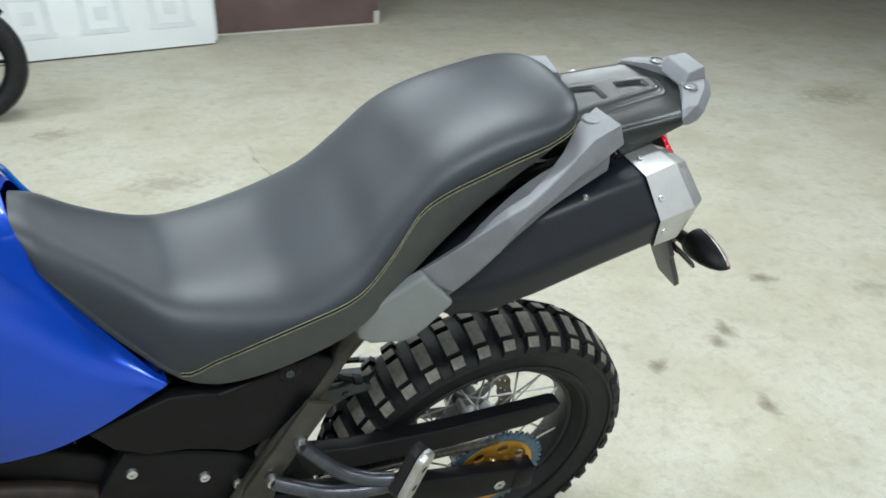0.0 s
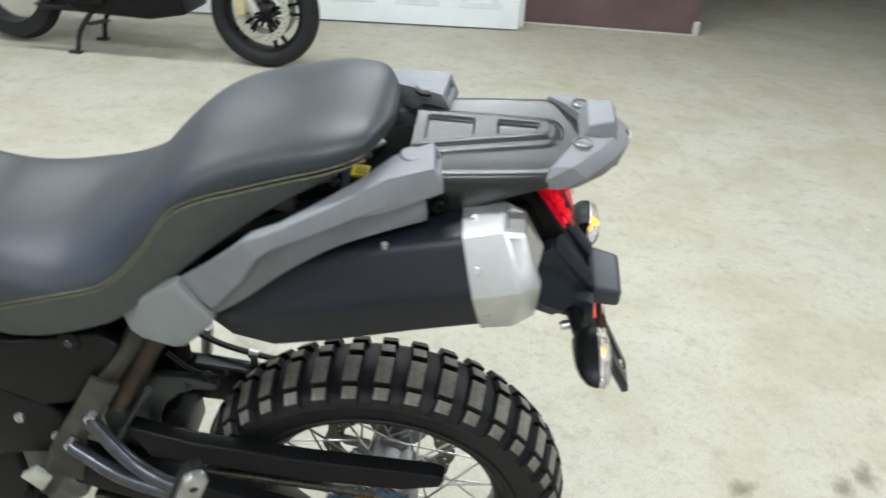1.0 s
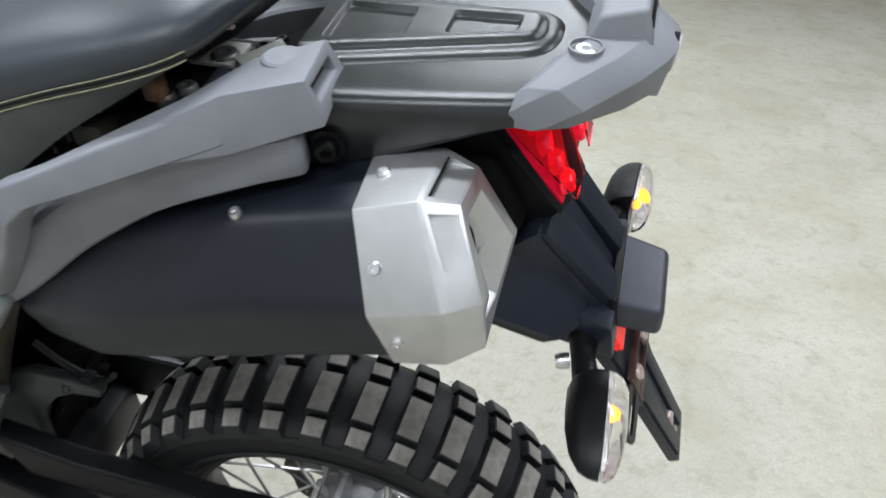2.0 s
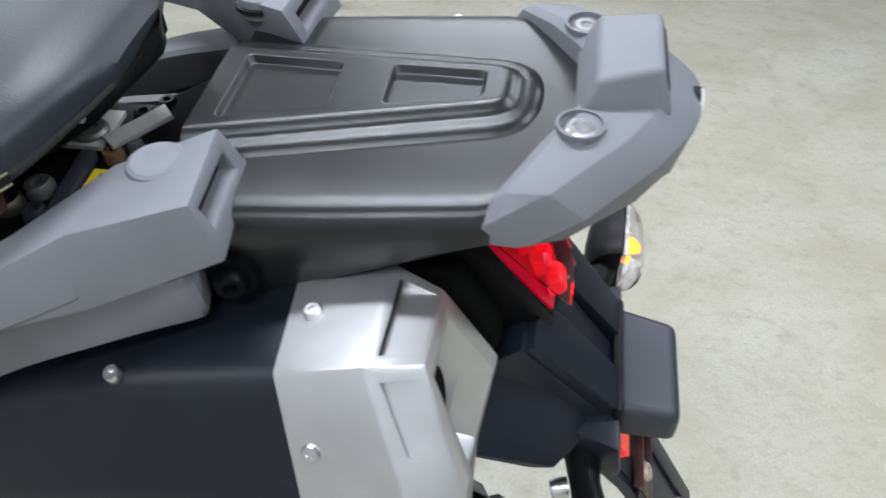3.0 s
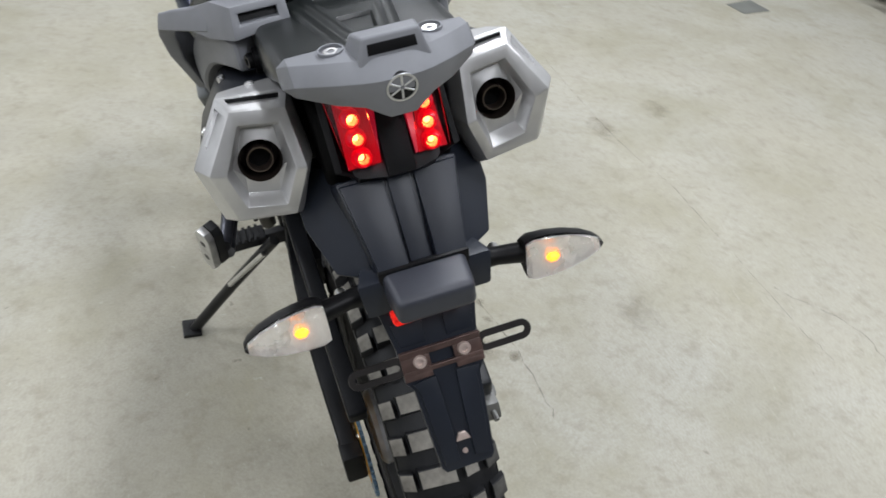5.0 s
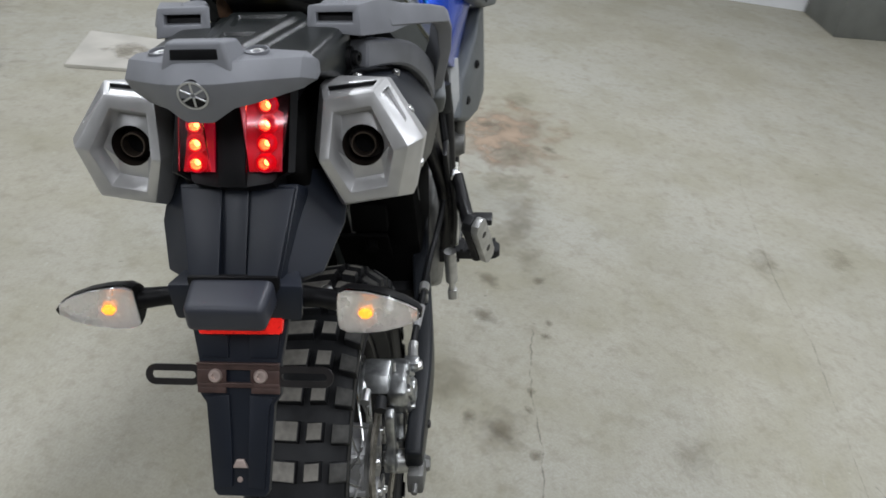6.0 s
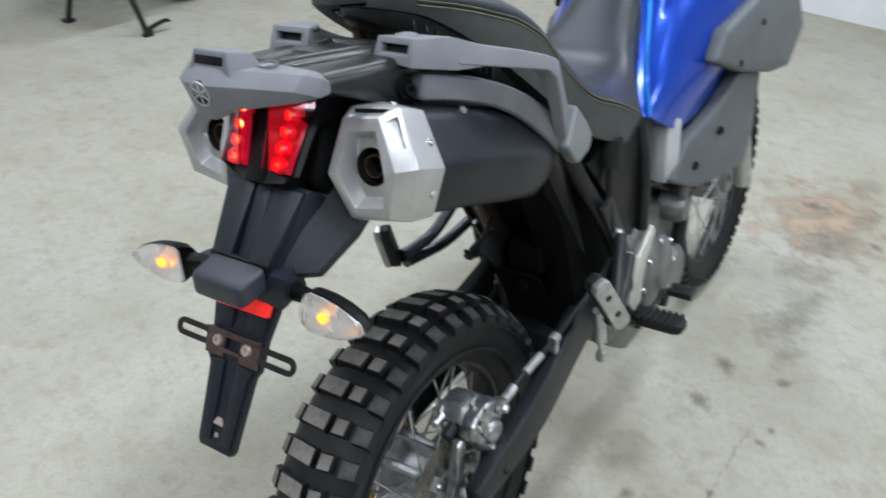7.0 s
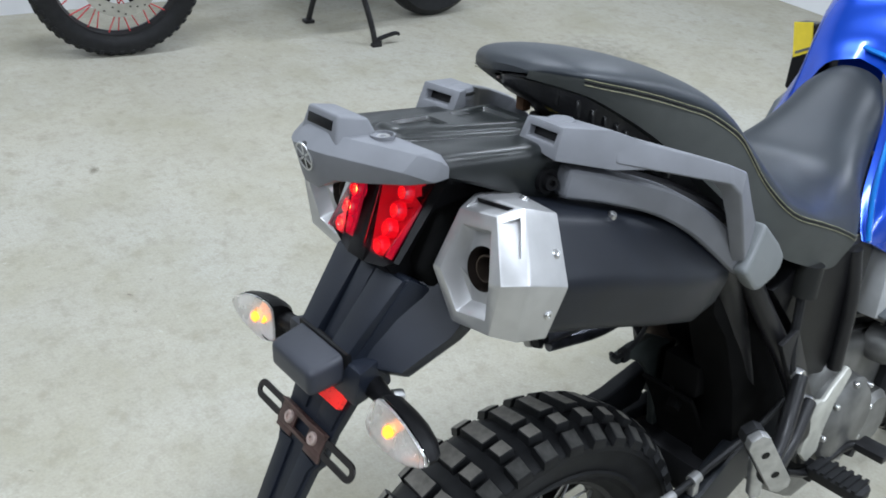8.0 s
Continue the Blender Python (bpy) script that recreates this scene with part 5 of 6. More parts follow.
def indicator(s):
    M = lambda x, y, z: mirrored((x, y, z), s)
    st = part("indicator_stalk", tube([M(-0.282, 0.06, 0.872), M(-0.285, 0.085, 0.872), M(-0.292, 0.115, 0.872)], [0.013, 0.0105, 0.012], 14, 3), DARK_PL, bike, "black rubber indicator stalk")
    part("stalk_bolt", disc_bolt(M(-0.268, 0.088, 0.868), M(0.9, 0.2, -0.1), 0.007, 0.006), STEEL, st)
    sect = ((0.112, 0.9, 0.023), (0.120, 1.0, 0.027), (0.140, 1.0, 0.026), (0.160, 0.95, 0.022), (0.180, 0.8, 0.015), (0.194, 0.55, 0.007), (0.199, 0.3, 0.002))
    rear, front = [], []
    n = 8
    for y, k, h in sect:
        xm = -0.306 - (y - 0.112) * 0.05
        arc = [i / n * math.pi for i in range(n + 1)]
        rear.append([M(xm - 0.020 * k * math.sin(a), y, 0.872 + h * math.cos(a)) for a in arc])
        front.append([M(xm + 0.030 * k * math.sin(a), y, 0.872 + h * math.cos(a) * 1.03) for a in arc])
    part("indicator_housing", loft(front, bev=0), DARK_PL, st, "black indicator housing")
    lens = part("indicator_lens", loft(rear, bev=0), LENS, st, "clear indicator lens with an amber bulb glowing inside")
    refl = []
    for y, k, h in sect[:-1]:
        xm = -0.306 - (y - 0.112) * 0.05
        bowl = [M(xm - 0.004 + 0.002 * k * math.sin(a), y, 0.872 + h * 0.93 * math.cos(a)) for a in arc]
        refl.append(bowl + [p + V(0.003, 0, 0) for p in reversed(bowl)])
    part("reflector", loft(refl), REFLECTOR, lens, "bright silver reflector bowl")
    part("bulb", tube([M(-0.3105, 0.133, 0.872), M(-0.3110, 0.137, 0.872), M(-0.3115, 0.143, 0.872), M(-0.3115, 0.147, 0.872)], [0.0015, 0.0046, 0.0044, 0.0012], 14), AMBER, lens, "lit amber bulb")
    return st


indicator(1)
indicator(-1)


# ---- seat ----
def sway(bm):
    # the unlatched rear end sits askew: shifted to one side and raised on the other
    for v in bm.verts:
        v.co.z -= v.co.y * float(np.interp(v.co.x, [0.0, 0.15, 0.30], [0.025, 0.025, 0.0]))
        v.co.y += float(np.interp(v.co.x, [0.0, 0.1, 0.25, 0.42], [0.027, 0.022, 0.013, 0.003]))
    return bm


def seat():
    # x, crown height, shoulder half width, shoulder height, stitch half width and height, bottom half width and height
    st = [(-0.027, 1.160, 0.026, 1.158, 0.030, 1.154, 0.027, 1.150), (-0.019, 1.168, 0.050, 1.163, 0.056, 1.152, 0.051, 1.147), (-0.005, 1.174, 0.078, 1.162, 0.087, 1.148, 0.080, 1.141), (0.014, 1.176, 0.094, 1.159, 0.102, 1.142, 0.096, 1.132), (0.05, 1.173, 0.106, 1.151, 0.114, 1.132, 0.107, 1.110),
          (0.10, 1.163, 0.109, 1.138, 0.118, 1.116, 0.113, 1.078), (0.15, 1.147, 0.112, 1.122, 0.122, 1.098, 0.120, 1.040), (0.20, 1.126, 0.114, 1.100, 0.128, 1.080, 0.130, 0.998), (0.24, 1.101, 0.116, 1.069, 0.136, 1.056, 0.140, 0.962),
          (0.28, 1.063, 0.117, 1.024, 0.150, 1.000, 0.151, 0.925), (0.33, 1.008, 0.118, 0.970, 0.166, 0.952, 0.162, 0.883), (0.40, 0.966, 0.120, 0.934, 0.168, 0.922, 0.165, 0.850), (0.46, 0.949, 0.118, 0.924, 0.163, 0.897, 0.158, 0.826),
          (0.52, 0.944, 0.110, 0.922, 0.154, 0.870, 0.148, 0.815), (0.57, 0.951, 0.098, 0.928, 0.145, 0.850, 0.142, 0.835), (0.62, 0.983, 0.080, 0.956, 0.112, 0.885, 0.110, 0.868), (0.67, 1.019, 0.066, 0.988, 0.091, 0.945, 0.088, 0.925),
          (0.71, 1.051, 0.053, 1.022, 0.078, 1.0, 0.075, 0.985), (0.738, 1.064, 0.038, 1.044, 0.058, 1.030, 0.055, 1.015)]
    st = catmull(st, 4)
    top, skirt = [], {1: [], -1: []}
    # the seam runs higher on the other flank
    seam = lambda x, zt, s: zt + (0.0 if s > 0 else float(np.interp(x, [-0.04, 0.0, 0.17, 0.25], [0.003, 0.010, 0.012, 0.0])))
    for x, zc, w, zs, ws, z0, wb, zb in st:
        both = []
        for s in (1, -1):
            zt = seam(x, z0, s)
            # one smooth bow from the seam over the shoulder to the crown
            bow = [np.array(q) for q in ((ws, zt), (max(w * 1.17, ws * 0.97), zs + 0.35 * (zs - zt)), (w * 0.82, zc), (0.0, zc))]
            both.append([(1 - k) ** 3 * bow[0] + 3 * k * (1 - k) ** 2 * bow[1] + 3 * k * k * (1 - k) * bow[2] + k ** 3 * bow[3] for k in [m / 16 for m in range(17)]])
        top.append([V(x, y, z) for y, z in both[0]] + [V(x, -y, z) for y, z in reversed(both[1][:-1])])
        for s in (1, -1):
            zt = seam(x, z0, s)
            skirt[s].append([V(x, ws * s, zt), V(x, (ws * 0.6 + wb * 0.4 + 0.002) * s, zt * 0.6 + zb * 0.4), V(x, wb * s, zb), V(x, (wb - 0.03) * s, zb - 0.002)])
    # closed shell: add an underside
    rings = [r + [V(r[-1].x, r[-1].y * 0.9, r[-1].z - 0.004), V(r[0].x, r[0].y * 0.9, r[0].z - 0.004)] for r in top]
    se = part("seat", sway(loft(rings)), VINYL, bike, "dark grey two-level vinyl seat with yellow stitching")
    for s in (1, -1):
        part("side_panel", sway(loft(skirt[s], closed=False, caps=False)), VINYL_SIDE, se, "grey textured vinyl side panel")
        for off, r in ((0.0, 0.00055), (-0.0065, 0.00055)):
            line = [V(x, (ws + 0.0012) * s, seam(x, zt, s) + off) for x, zc, w, zs, ws, zt, wb, zb in st if -0.005 < x < 0.572]
            part("stitching", sway(tube(line, r, 6)), THREAD, se, "yellow double stitching")
        line = [V(x, (ws + 0.0006) * s, seam(x, zt, s) - 0.0032) for x, zc, w, zs, ws, zt, wb, zb in st if -0.005 < x < 0.572]
        part("seam_groove", sway(tube(line, 0.0008, 6)), DARK_PL, se)
    # black pan under the seat's rear end
    # x, half widths, lower edges on either side, upper edge
    pan = []
    for x, wl, wr, zl, zr, z1 in ((-0.019, 0.018, 0.040, 1.134, 1.124, 1.150), (-0.008, 0.038, 0.068, 1.126, 1.113, 1.147), (0.014, 0.054, 0.086, 1.115, 1.098, 1.140), (0.045, 0.064, 0.098, 1.102, 1.078, 1.130), (0.10, 0.080, 0.104, 1.062, 1.040, 1.098),
                                  (0.16, 0.096, 0.106, 1.01, 1.00, 1.05), (0.22, 0.105, 0.108, 0.96, 0.96, 1.0), (0.32, 0.11, 0.11, 0.88, 0.88, 0.93), (0.5, 0.11, 0.11, 0.83, 0.83, 0.88)):
        pan.append([V(x, -wr, z1), V(x, wl, z1), V(x, wl * 0.85, zl), V(x, -wr * 0.92, zr)])
    part("seat_pan", sway(loft(pan, bev=0.004)), PAN, se, "black ribbed plastic seat base")
    rng = random.Random(8)
    for k in range(11):
        x = -0.010 + 0.015 * k
        wl, wr = np.interp(x, [-0.019, -0.008, 0.014, 0.045, 0.10, 0.16], [0.016, 0.035, 0.050, 0.060, 0.076, 0.092]), np.interp(x, [-0.019, -0.008, 0.014, 0.045, 0.10, 0.16], [0.038, 0.066, 0.083, 0.095, 0.102, 0.104])
        zl, zr = np.interp(x, [-0.019, 0.014, 0.045, 0.10, 0.16], [1.136, 1.118, 1.104, 1.064, 1.012]), np.interp(x, [-0.019, 0.014, 0.045, 0.10, 0.16], [1.126, 1.100, 1.080, 1.042, 1.002])
        for y, z, hi in ((wl, zl, 0.012), (-wr, zr, 0.022)):
            part("pan_rib", sway(block(x, x + 0.004 + 0.002 * rng.random(), y - 0.004, y + 0.004, z + 0.004 * rng.random(), z + hi, 0.001, 1)), PAN, se)
    for x, y, z in ((-0.006, 0.040, 1.136), (0.016, 0.056, 1.127)):
        part("trim_clip", sway(block(x - 0.004, x + 0.004, y - 0.002, y + 0.002, z - 0.001, z + 0.002, 0.0005, 1)), PINK, se, "small coppery staple clip")
    return se


seat()


# ---- tank ----
def tank():
    # half outlines from the lower tip over to the middle of the top
    edge = [(0.591, 0.142, 0.833), (0.612, 0.124, 0.855), (0.646, 0.102, 0.893), (0.685, 0.087, 0.950), (0.717, 0.073, 1.010), (0.735, 0.052, 1.060), (0.743, 0, 1.078)]
    lipp = [(0.605, 0.152, 0.827), (0.632, 0.140, 0.855), (0.668, 0.121, 0.900), (0.708, 0.107, 0.962), (0.742, 0.093, 1.028), (0.762, 0.068, 1.085), (0.772, 0, 1.107)]
    mid = [(0.76, 0.158, 0.765), (0.77, 0.166, 0.87), (0.79, 0.146, 0.98), (0.83, 0.126, 1.07), (0.84, 0.118, 1.150), (0.84, 0.072, 1.19), (0.84, 0, 1.20)]
    fr = [(0.98, 0.155, 0.80), (1.0, 0.190, 0.90), (1.01, 0.195, 1.02), (1.02, 0.175, 1.12), (1.02, 0.13, 1.195), (1.02, 0.07, 1.225), (1.02, 0, 1.23)]
    end = [(1.10, 0.09, 0.86), (1.12, 0.12, 0.93), (1.13, 0.13, 1.03), (1.14, 0.12, 1.13), (1.14, 0.09, 1.19), (1.14, 0.045, 1.21), (1.14, 0, 1.215)]
    rows = []
    for r in (edge, lipp, mid, fr, end):
        h = catmull(r, 4)
        rows.append(np.array([*h, *[q * [1, -1, 1] for q in reversed(h[:-1])]]))
    grid = []
    n = len(rows[0])
    cols = [catmull([r[i] for r in rows], 6) for i in range(n)]
    grid = [[Vector(cols[i][k]) for i in range(n)] for k in range(len(cols[0]))]
    t = part("fuel_tank", loft(grid, closed=True, caps=False), BLUE, bike, "glossy metallic blue fuel tank")
    # thin highlight along the edge beside the seat, painted light blue
    edge_line = catmull([tuple(q * 0.5 for q in (np.array(a) + np.array(b))) for a, b in zip(edge, lipp)], 4)
    out = [Vector(q) + V(-0.004, 0.004 if q[1] > 0.02 else 0.0, 0.003) for q in edge_line]
    full = [V(p.x, -p.y, p.z) for p in reversed(out)]
    part("edge_highlight", tube(full, 0.0045, 8), BLUE_GLINT, t, "tank edge highlight, painted light blue")
    # shroud wing on the far flank with a yellow sticker
    wing = [(0.15, 0.94), (0.235, 0.950), (0.231, 1.02), (0.238, 1.083), (0.190, 1.086), (0.15, 1.05)]
    w = part("shroud_wing", loft([[V(x, y, z) for y, z in wing] for x in (0.975, 0.935)], bev=0.006, seg=3), DARK_PL, t, "black plastic shroud edge")
    st = [(0.238, 1.083), (0.198, 1.088), (0.189, 1.032), (0.227, 1.014)]
    part("tank_sticker", loft([[V(x, y, z) for y, z in st] for x in (0.936, 0.9335)]), YELLOW, w, "yellow sticker")
    part("sticker_print", loft([[V(x, y, z) for y, z in ((0.224, 1.027), (0.196, 1.040), (0.195, 1.035), (0.223, 1.022))] for x in (0.934, 0.9328)]), LABEL_GREY, w)
    return t


tank()


# ---- frame, side panels, engine ----
def black_side_panel():
    poly = [(0.70, 0.770), (0.590, 0.806), (0.545, 0.80), (0.52, 0.79), (0.385, 0.826), (0.352, 0.806), (0.40, 0.72), (0.455, 0.668), (0.50, 0.655), (0.53, 0.672), (0.575, 0.69), (0.63, 0.70), (0.67, 0.725)]
    p = part("side_panel_black", slab_y(poly, 0.125, 0.150, 0.006, 3), DARK_PL, bike, "black plastic side panel with lock")
    part("lock_rim", disc_bolt((0.422, 0.150, 0.807), (0, 1, 0.1), 0.017, 0.004, 24), DARK_PL, p, "black lock surround")
    part("panel_lock", disc_bolt((0.422, 0.1545, 0.807), (0, 1, 0.1), 0.0065, 0.002, 20), SATIN, p, "steel lock barrel")
    poly2 = [(0.66, 0.70), (0.56, 0.668), (0.50, 0.638), (0.47, 0.60), (0.52, 0.52), (0.62, 0.50), (0.72, 0.60)]
    part("sprocket_cover", slab_y(poly2, 0.10, 0.140, 0.008, 3), DARK_PL, p, "black cover with steel bolts")
    for x, z in ((0.655, 0.66), (0.555, 0.61), (0.505, 0.57)):
        part("cover_bolt", disc_bolt((x, 0.142, z), (0, 1, 0.1), 0.009, 0.005), STEEL, p)


black_side_panel()


def subframe():
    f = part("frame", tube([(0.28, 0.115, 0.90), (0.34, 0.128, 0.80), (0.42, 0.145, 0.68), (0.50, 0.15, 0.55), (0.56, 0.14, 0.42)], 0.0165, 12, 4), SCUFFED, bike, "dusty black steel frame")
    # right tube in plain black, left one in the lighter dusty tone
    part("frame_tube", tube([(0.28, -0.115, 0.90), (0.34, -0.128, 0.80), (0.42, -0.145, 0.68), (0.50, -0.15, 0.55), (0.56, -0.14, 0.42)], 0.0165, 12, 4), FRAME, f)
    for s in (1, -1):
        part("seat_rail", tube([(0.60, 0.11 * s, 0.84), (0.30, 0.10 * s, 0.93), (0.10, 0.075 * s, 1.02), (-0.10, 0.06 * s, 1.06)], 0.013, 10, 4), FRAME, f)
        part("down_tube", tube([(0.95, 0.05 * s, 0.95), (0.93, 0.10 * s, 0.75), (0.88, 0.13 * s, 0.5), (0.80, 0.12 * s, 0.30)], 0.018, 10, 4), FRAME, f)
        # right gusset darkened to frame black, shade put into its colour
        part("gusset_plate", slab_y([(0.36, 0.735), (0.40, 0.75), (0.50, 0.58), (0.52, 0.50), (0.47, 0.49), (0.44, 0.60)], 0.158 * s, 0.168 * s, 0.003), SCUFFED if s > 0 else FRAME, f, "dusty steel gusset" if s > 0 else "steel gusset, shade painted as black")
        for p in ((0.411, 0.176 * s, 0.67), (0.458, 0.178 * s, 0.602)):
            part("frame_bolt", disc_bolt(p, (0, s, 0.1), 0.011, 0.007), STEEL, f)
    # brackets, label and cans in the gap behind the seat
    part("tail_bracket", block(0.034, 0.076, -0.034, 0.004, 1.060, 1.064, 0.001), CREAM, f, "bare steel tail bracket")
    part("bracket_washer", disc_bolt((0.047, -0.010, 1.065), (0, 0, 1), 0.012, 0.003), CAST, f)
    part("latch_plate", bar([(0.030, 0.002, 1.066), (0.016, -0.014, 1.067), (0.000, -0.028, 1.071)], 0.014, 0.004, 0.001), CREAM, f, "bare steel latch plate")
    part("latch_rod", bar([(0.034, 0.082, 1.060), (0.038, 0.044, 1.061), (0.040, 0.008, 1.061)], 0.010, 0.008, 0.002), LAMPBOX, f, "dark blue-grey latch bar")
    for x, y, r, m in ((0.023, -0.036, 0.009, DARK_PL), (0.012, -0.050, 0.007, DARK_PL), (0.026, 0.006, 0.008, RUST), (0.018, -0.006, 0.007, CAST), (0.058, 0.040, 0.011, CAST), (0.070, 0.056, 0.012, CHAIN), (0.050, 0.062, 0.009, SATIN), (0.080, 0.040, 0.010, DARK_PL)):
        part("grimy_bolt", disc_bolt((x, y, 1.059), (0.1, 0, 1), r * 0.85, 0.005), m, f)
    part("seat_catch", block(0.047, 0.061, 0.077, 0.095, 1.080, 1.106, 0.005, 3), RUST, f, "rusty brown seat catch")
    part("rusty_bracket", block(0.092, 0.118, 0.090, 0.115, 1.045, 1.066, 0.004), SCUFFED, f, "grimy steel bracket")
    lab = part("caution_label", loft([[V(x, y, z) for x, y in ((0.010, 0.020), (0.032, 0.020), (0.032, 0.044), (0.010, 0.044))] for z in (1.0560, 1.0600)]), YELLOW, f, "small yellow caution label with grey bars")
    for k in range(3):
        part("label_bar", block(0.014 + 0.005 * k, 0.0164 + 0.005 * k, 0.024, 0.040, 1.0595, 1.0605, 0.0001, 1), LABEL_GREY, lab)
    part("relay_box", block(0.000, 0.14, -0.055, 0.075, 1.01, 1.0565, 0.006), DARK_PL, f, "black electrical box")


subframe()


def peg_set(s, tip):
    M = lambda p: mirrored(p, s)
    # same steel tubing; black on the right paints its shade
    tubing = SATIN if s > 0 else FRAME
    b = part("passenger_peg_bracket", tube([M(p) for p in ((0.411, 0.18, 0.67), (0.36, 0.20, 0.615), (0.315, 0.215, 0.595), (0.275, 0.225, 0.59))], 0.012, 12, 4), tubing, bike, "tubular steel passenger footrest bracket")
    part("lower_strut", tube([M(p) for p in ((0.458, 0.18, 0.602), (0.39, 0.20, 0.575), (0.33, 0.215, 0.57), (0.28, 0.222, 0.572))], 0.012, 12, 4), tubing, b)
    lo, hi = V(0.270, 0.246, 0.566) if s > 0 else V(0.295, 0.236, 0.563), V(*tip)
    up = (hi - lo).normalized()
    face = V(-0.55, 0.83, 0.1).normalized()
    side = up.cross(face).normalized()
    face = side.cross(up).normalized()
    L = (hi - lo).length
    outline = [(-0.017, 0.012), (-0.009, 0.0), (0.009, 0.0), (0.017, 0.012), (0.017, L - 0.012), (0.009, L), (-0.009, L), (-0.017, L - 0.012)]
    at = lambda u, v, d: M(lo + side * u + up * v + face * d)
    pl = part("folding_peg", loft([[at(u, v, 0.0) for u, v in outline], [at(u, v, 0.014) for u, v in outline]], bev=0.003, seg=2), ALLOY, b, "bright alloy folded footrest with two holes")
    for v in (0.32, 0.70):
        ring = [(0.0065 * math.cos(k * math.pi / 6), L * v + 0.0065 * math.sin(k * math.pi / 6)) for k in range(12)]
        part("peg_hole", loft([[at(u, w, 0.0135) for u, w in ring], [at(u, w, 0.0145) for u, w in ring]]), DARK_PL, pl)
    part("rubber_pad", loft([[at(u, v, -0.018) for u, v in outline], [at(u, v, -0.001) for u, v in outline]], bev=0.003), RUBBER, b, "ribbed black rubber pad")
    # rider's footrest
    fx, fz = (0.028, -0.040) if s > 0 else (0.0, 0.0)
    r = part("rider_footrest", loft([[M((x, y, z)) for x, z in ((0.565 + fx, 0.382 + fz), (0.610 + fx, 0.382 + fz), (0.614 + fx, 0.405 + fz), (0.561 + fx, 0.405 + fz))] for y in (0.155, 0.165)] + [[M((0.5875 + fx + g * u, y, 0.394 + fz + v * (0.5 + 0.5 * g))) for u, v in ((-0.0225, -0.012), (0.0225, -0.012), (0.0265, 0.011), (-0.0265, 0.011))] for y, g in ((0.235, 1.0), (0.247, 0.86), (0.255, 0.55))], bev=0.004, seg=3), RUBBER, bike, "black rubber rider footrest with a rounded end")
    for k in range(6):
        y = 0.168 + 0.014 * k
        part("rubber_rib", loft([[M((x, yy, z)) for x, z in ((0.562 + fx, 0.403 + fz), (0.613 + fx, 0.403 + fz), (0.613 + fx, 0.410 + fz), (0.562 + fx, 0.410 + fz))] for yy in (y, y + 0.007)]), RUBBER, r)
    part("footrest_mount", loft([[M((x, y, z)) for x, z in ((0.57 + fx, 0.37 + fz), (0.605 + fx, 0.37 + fz), (0.60 + fx, 0.40 + fz), (0.575 + fx, 0.40 + fz))] for y in (0.10, 0.165)], bev=0.004), FRAME, r)


peg_set(1, (0.232, 0.240, 0.664))
peg_set(-1, (0.222, 0.221, 0.677))
part("brake_pedal", join(tube([(0.50, -0.15, 0.42), (0.58, -0.155, 0.385), (0.68, -0.165, 0.40), (0.70, -0.19, 0.41)], 0.008, 10, 4), block(0.675, 0.715, -0.235, -0.18, 0.405, 0.42, 0.003)), FRAME, bike, "black steel brake pedal with ribbed tip")
part("side_stand", join(tube([(0.56, 0.14, 0.37), (0.63, 0.26, 0.23), (0.695, 0.385, 0.082)], 0.013, 12, 3), shift(block(-0.03, 0.03, -0.022, 0.022, -0.005, 0.005, 0.003), Matrix.Translation((0.70, 0.392, 0.0815)) @ pose(0, 0, 0, 11, 0, 0))), FRAME, bike, "black steel side stand, folded out to the floor")
part("stand_spring", tube([(0.55, 0.17, 0.35), (0.62, 0.265, 0.24)], 0.006, 8), STEEL, bike)


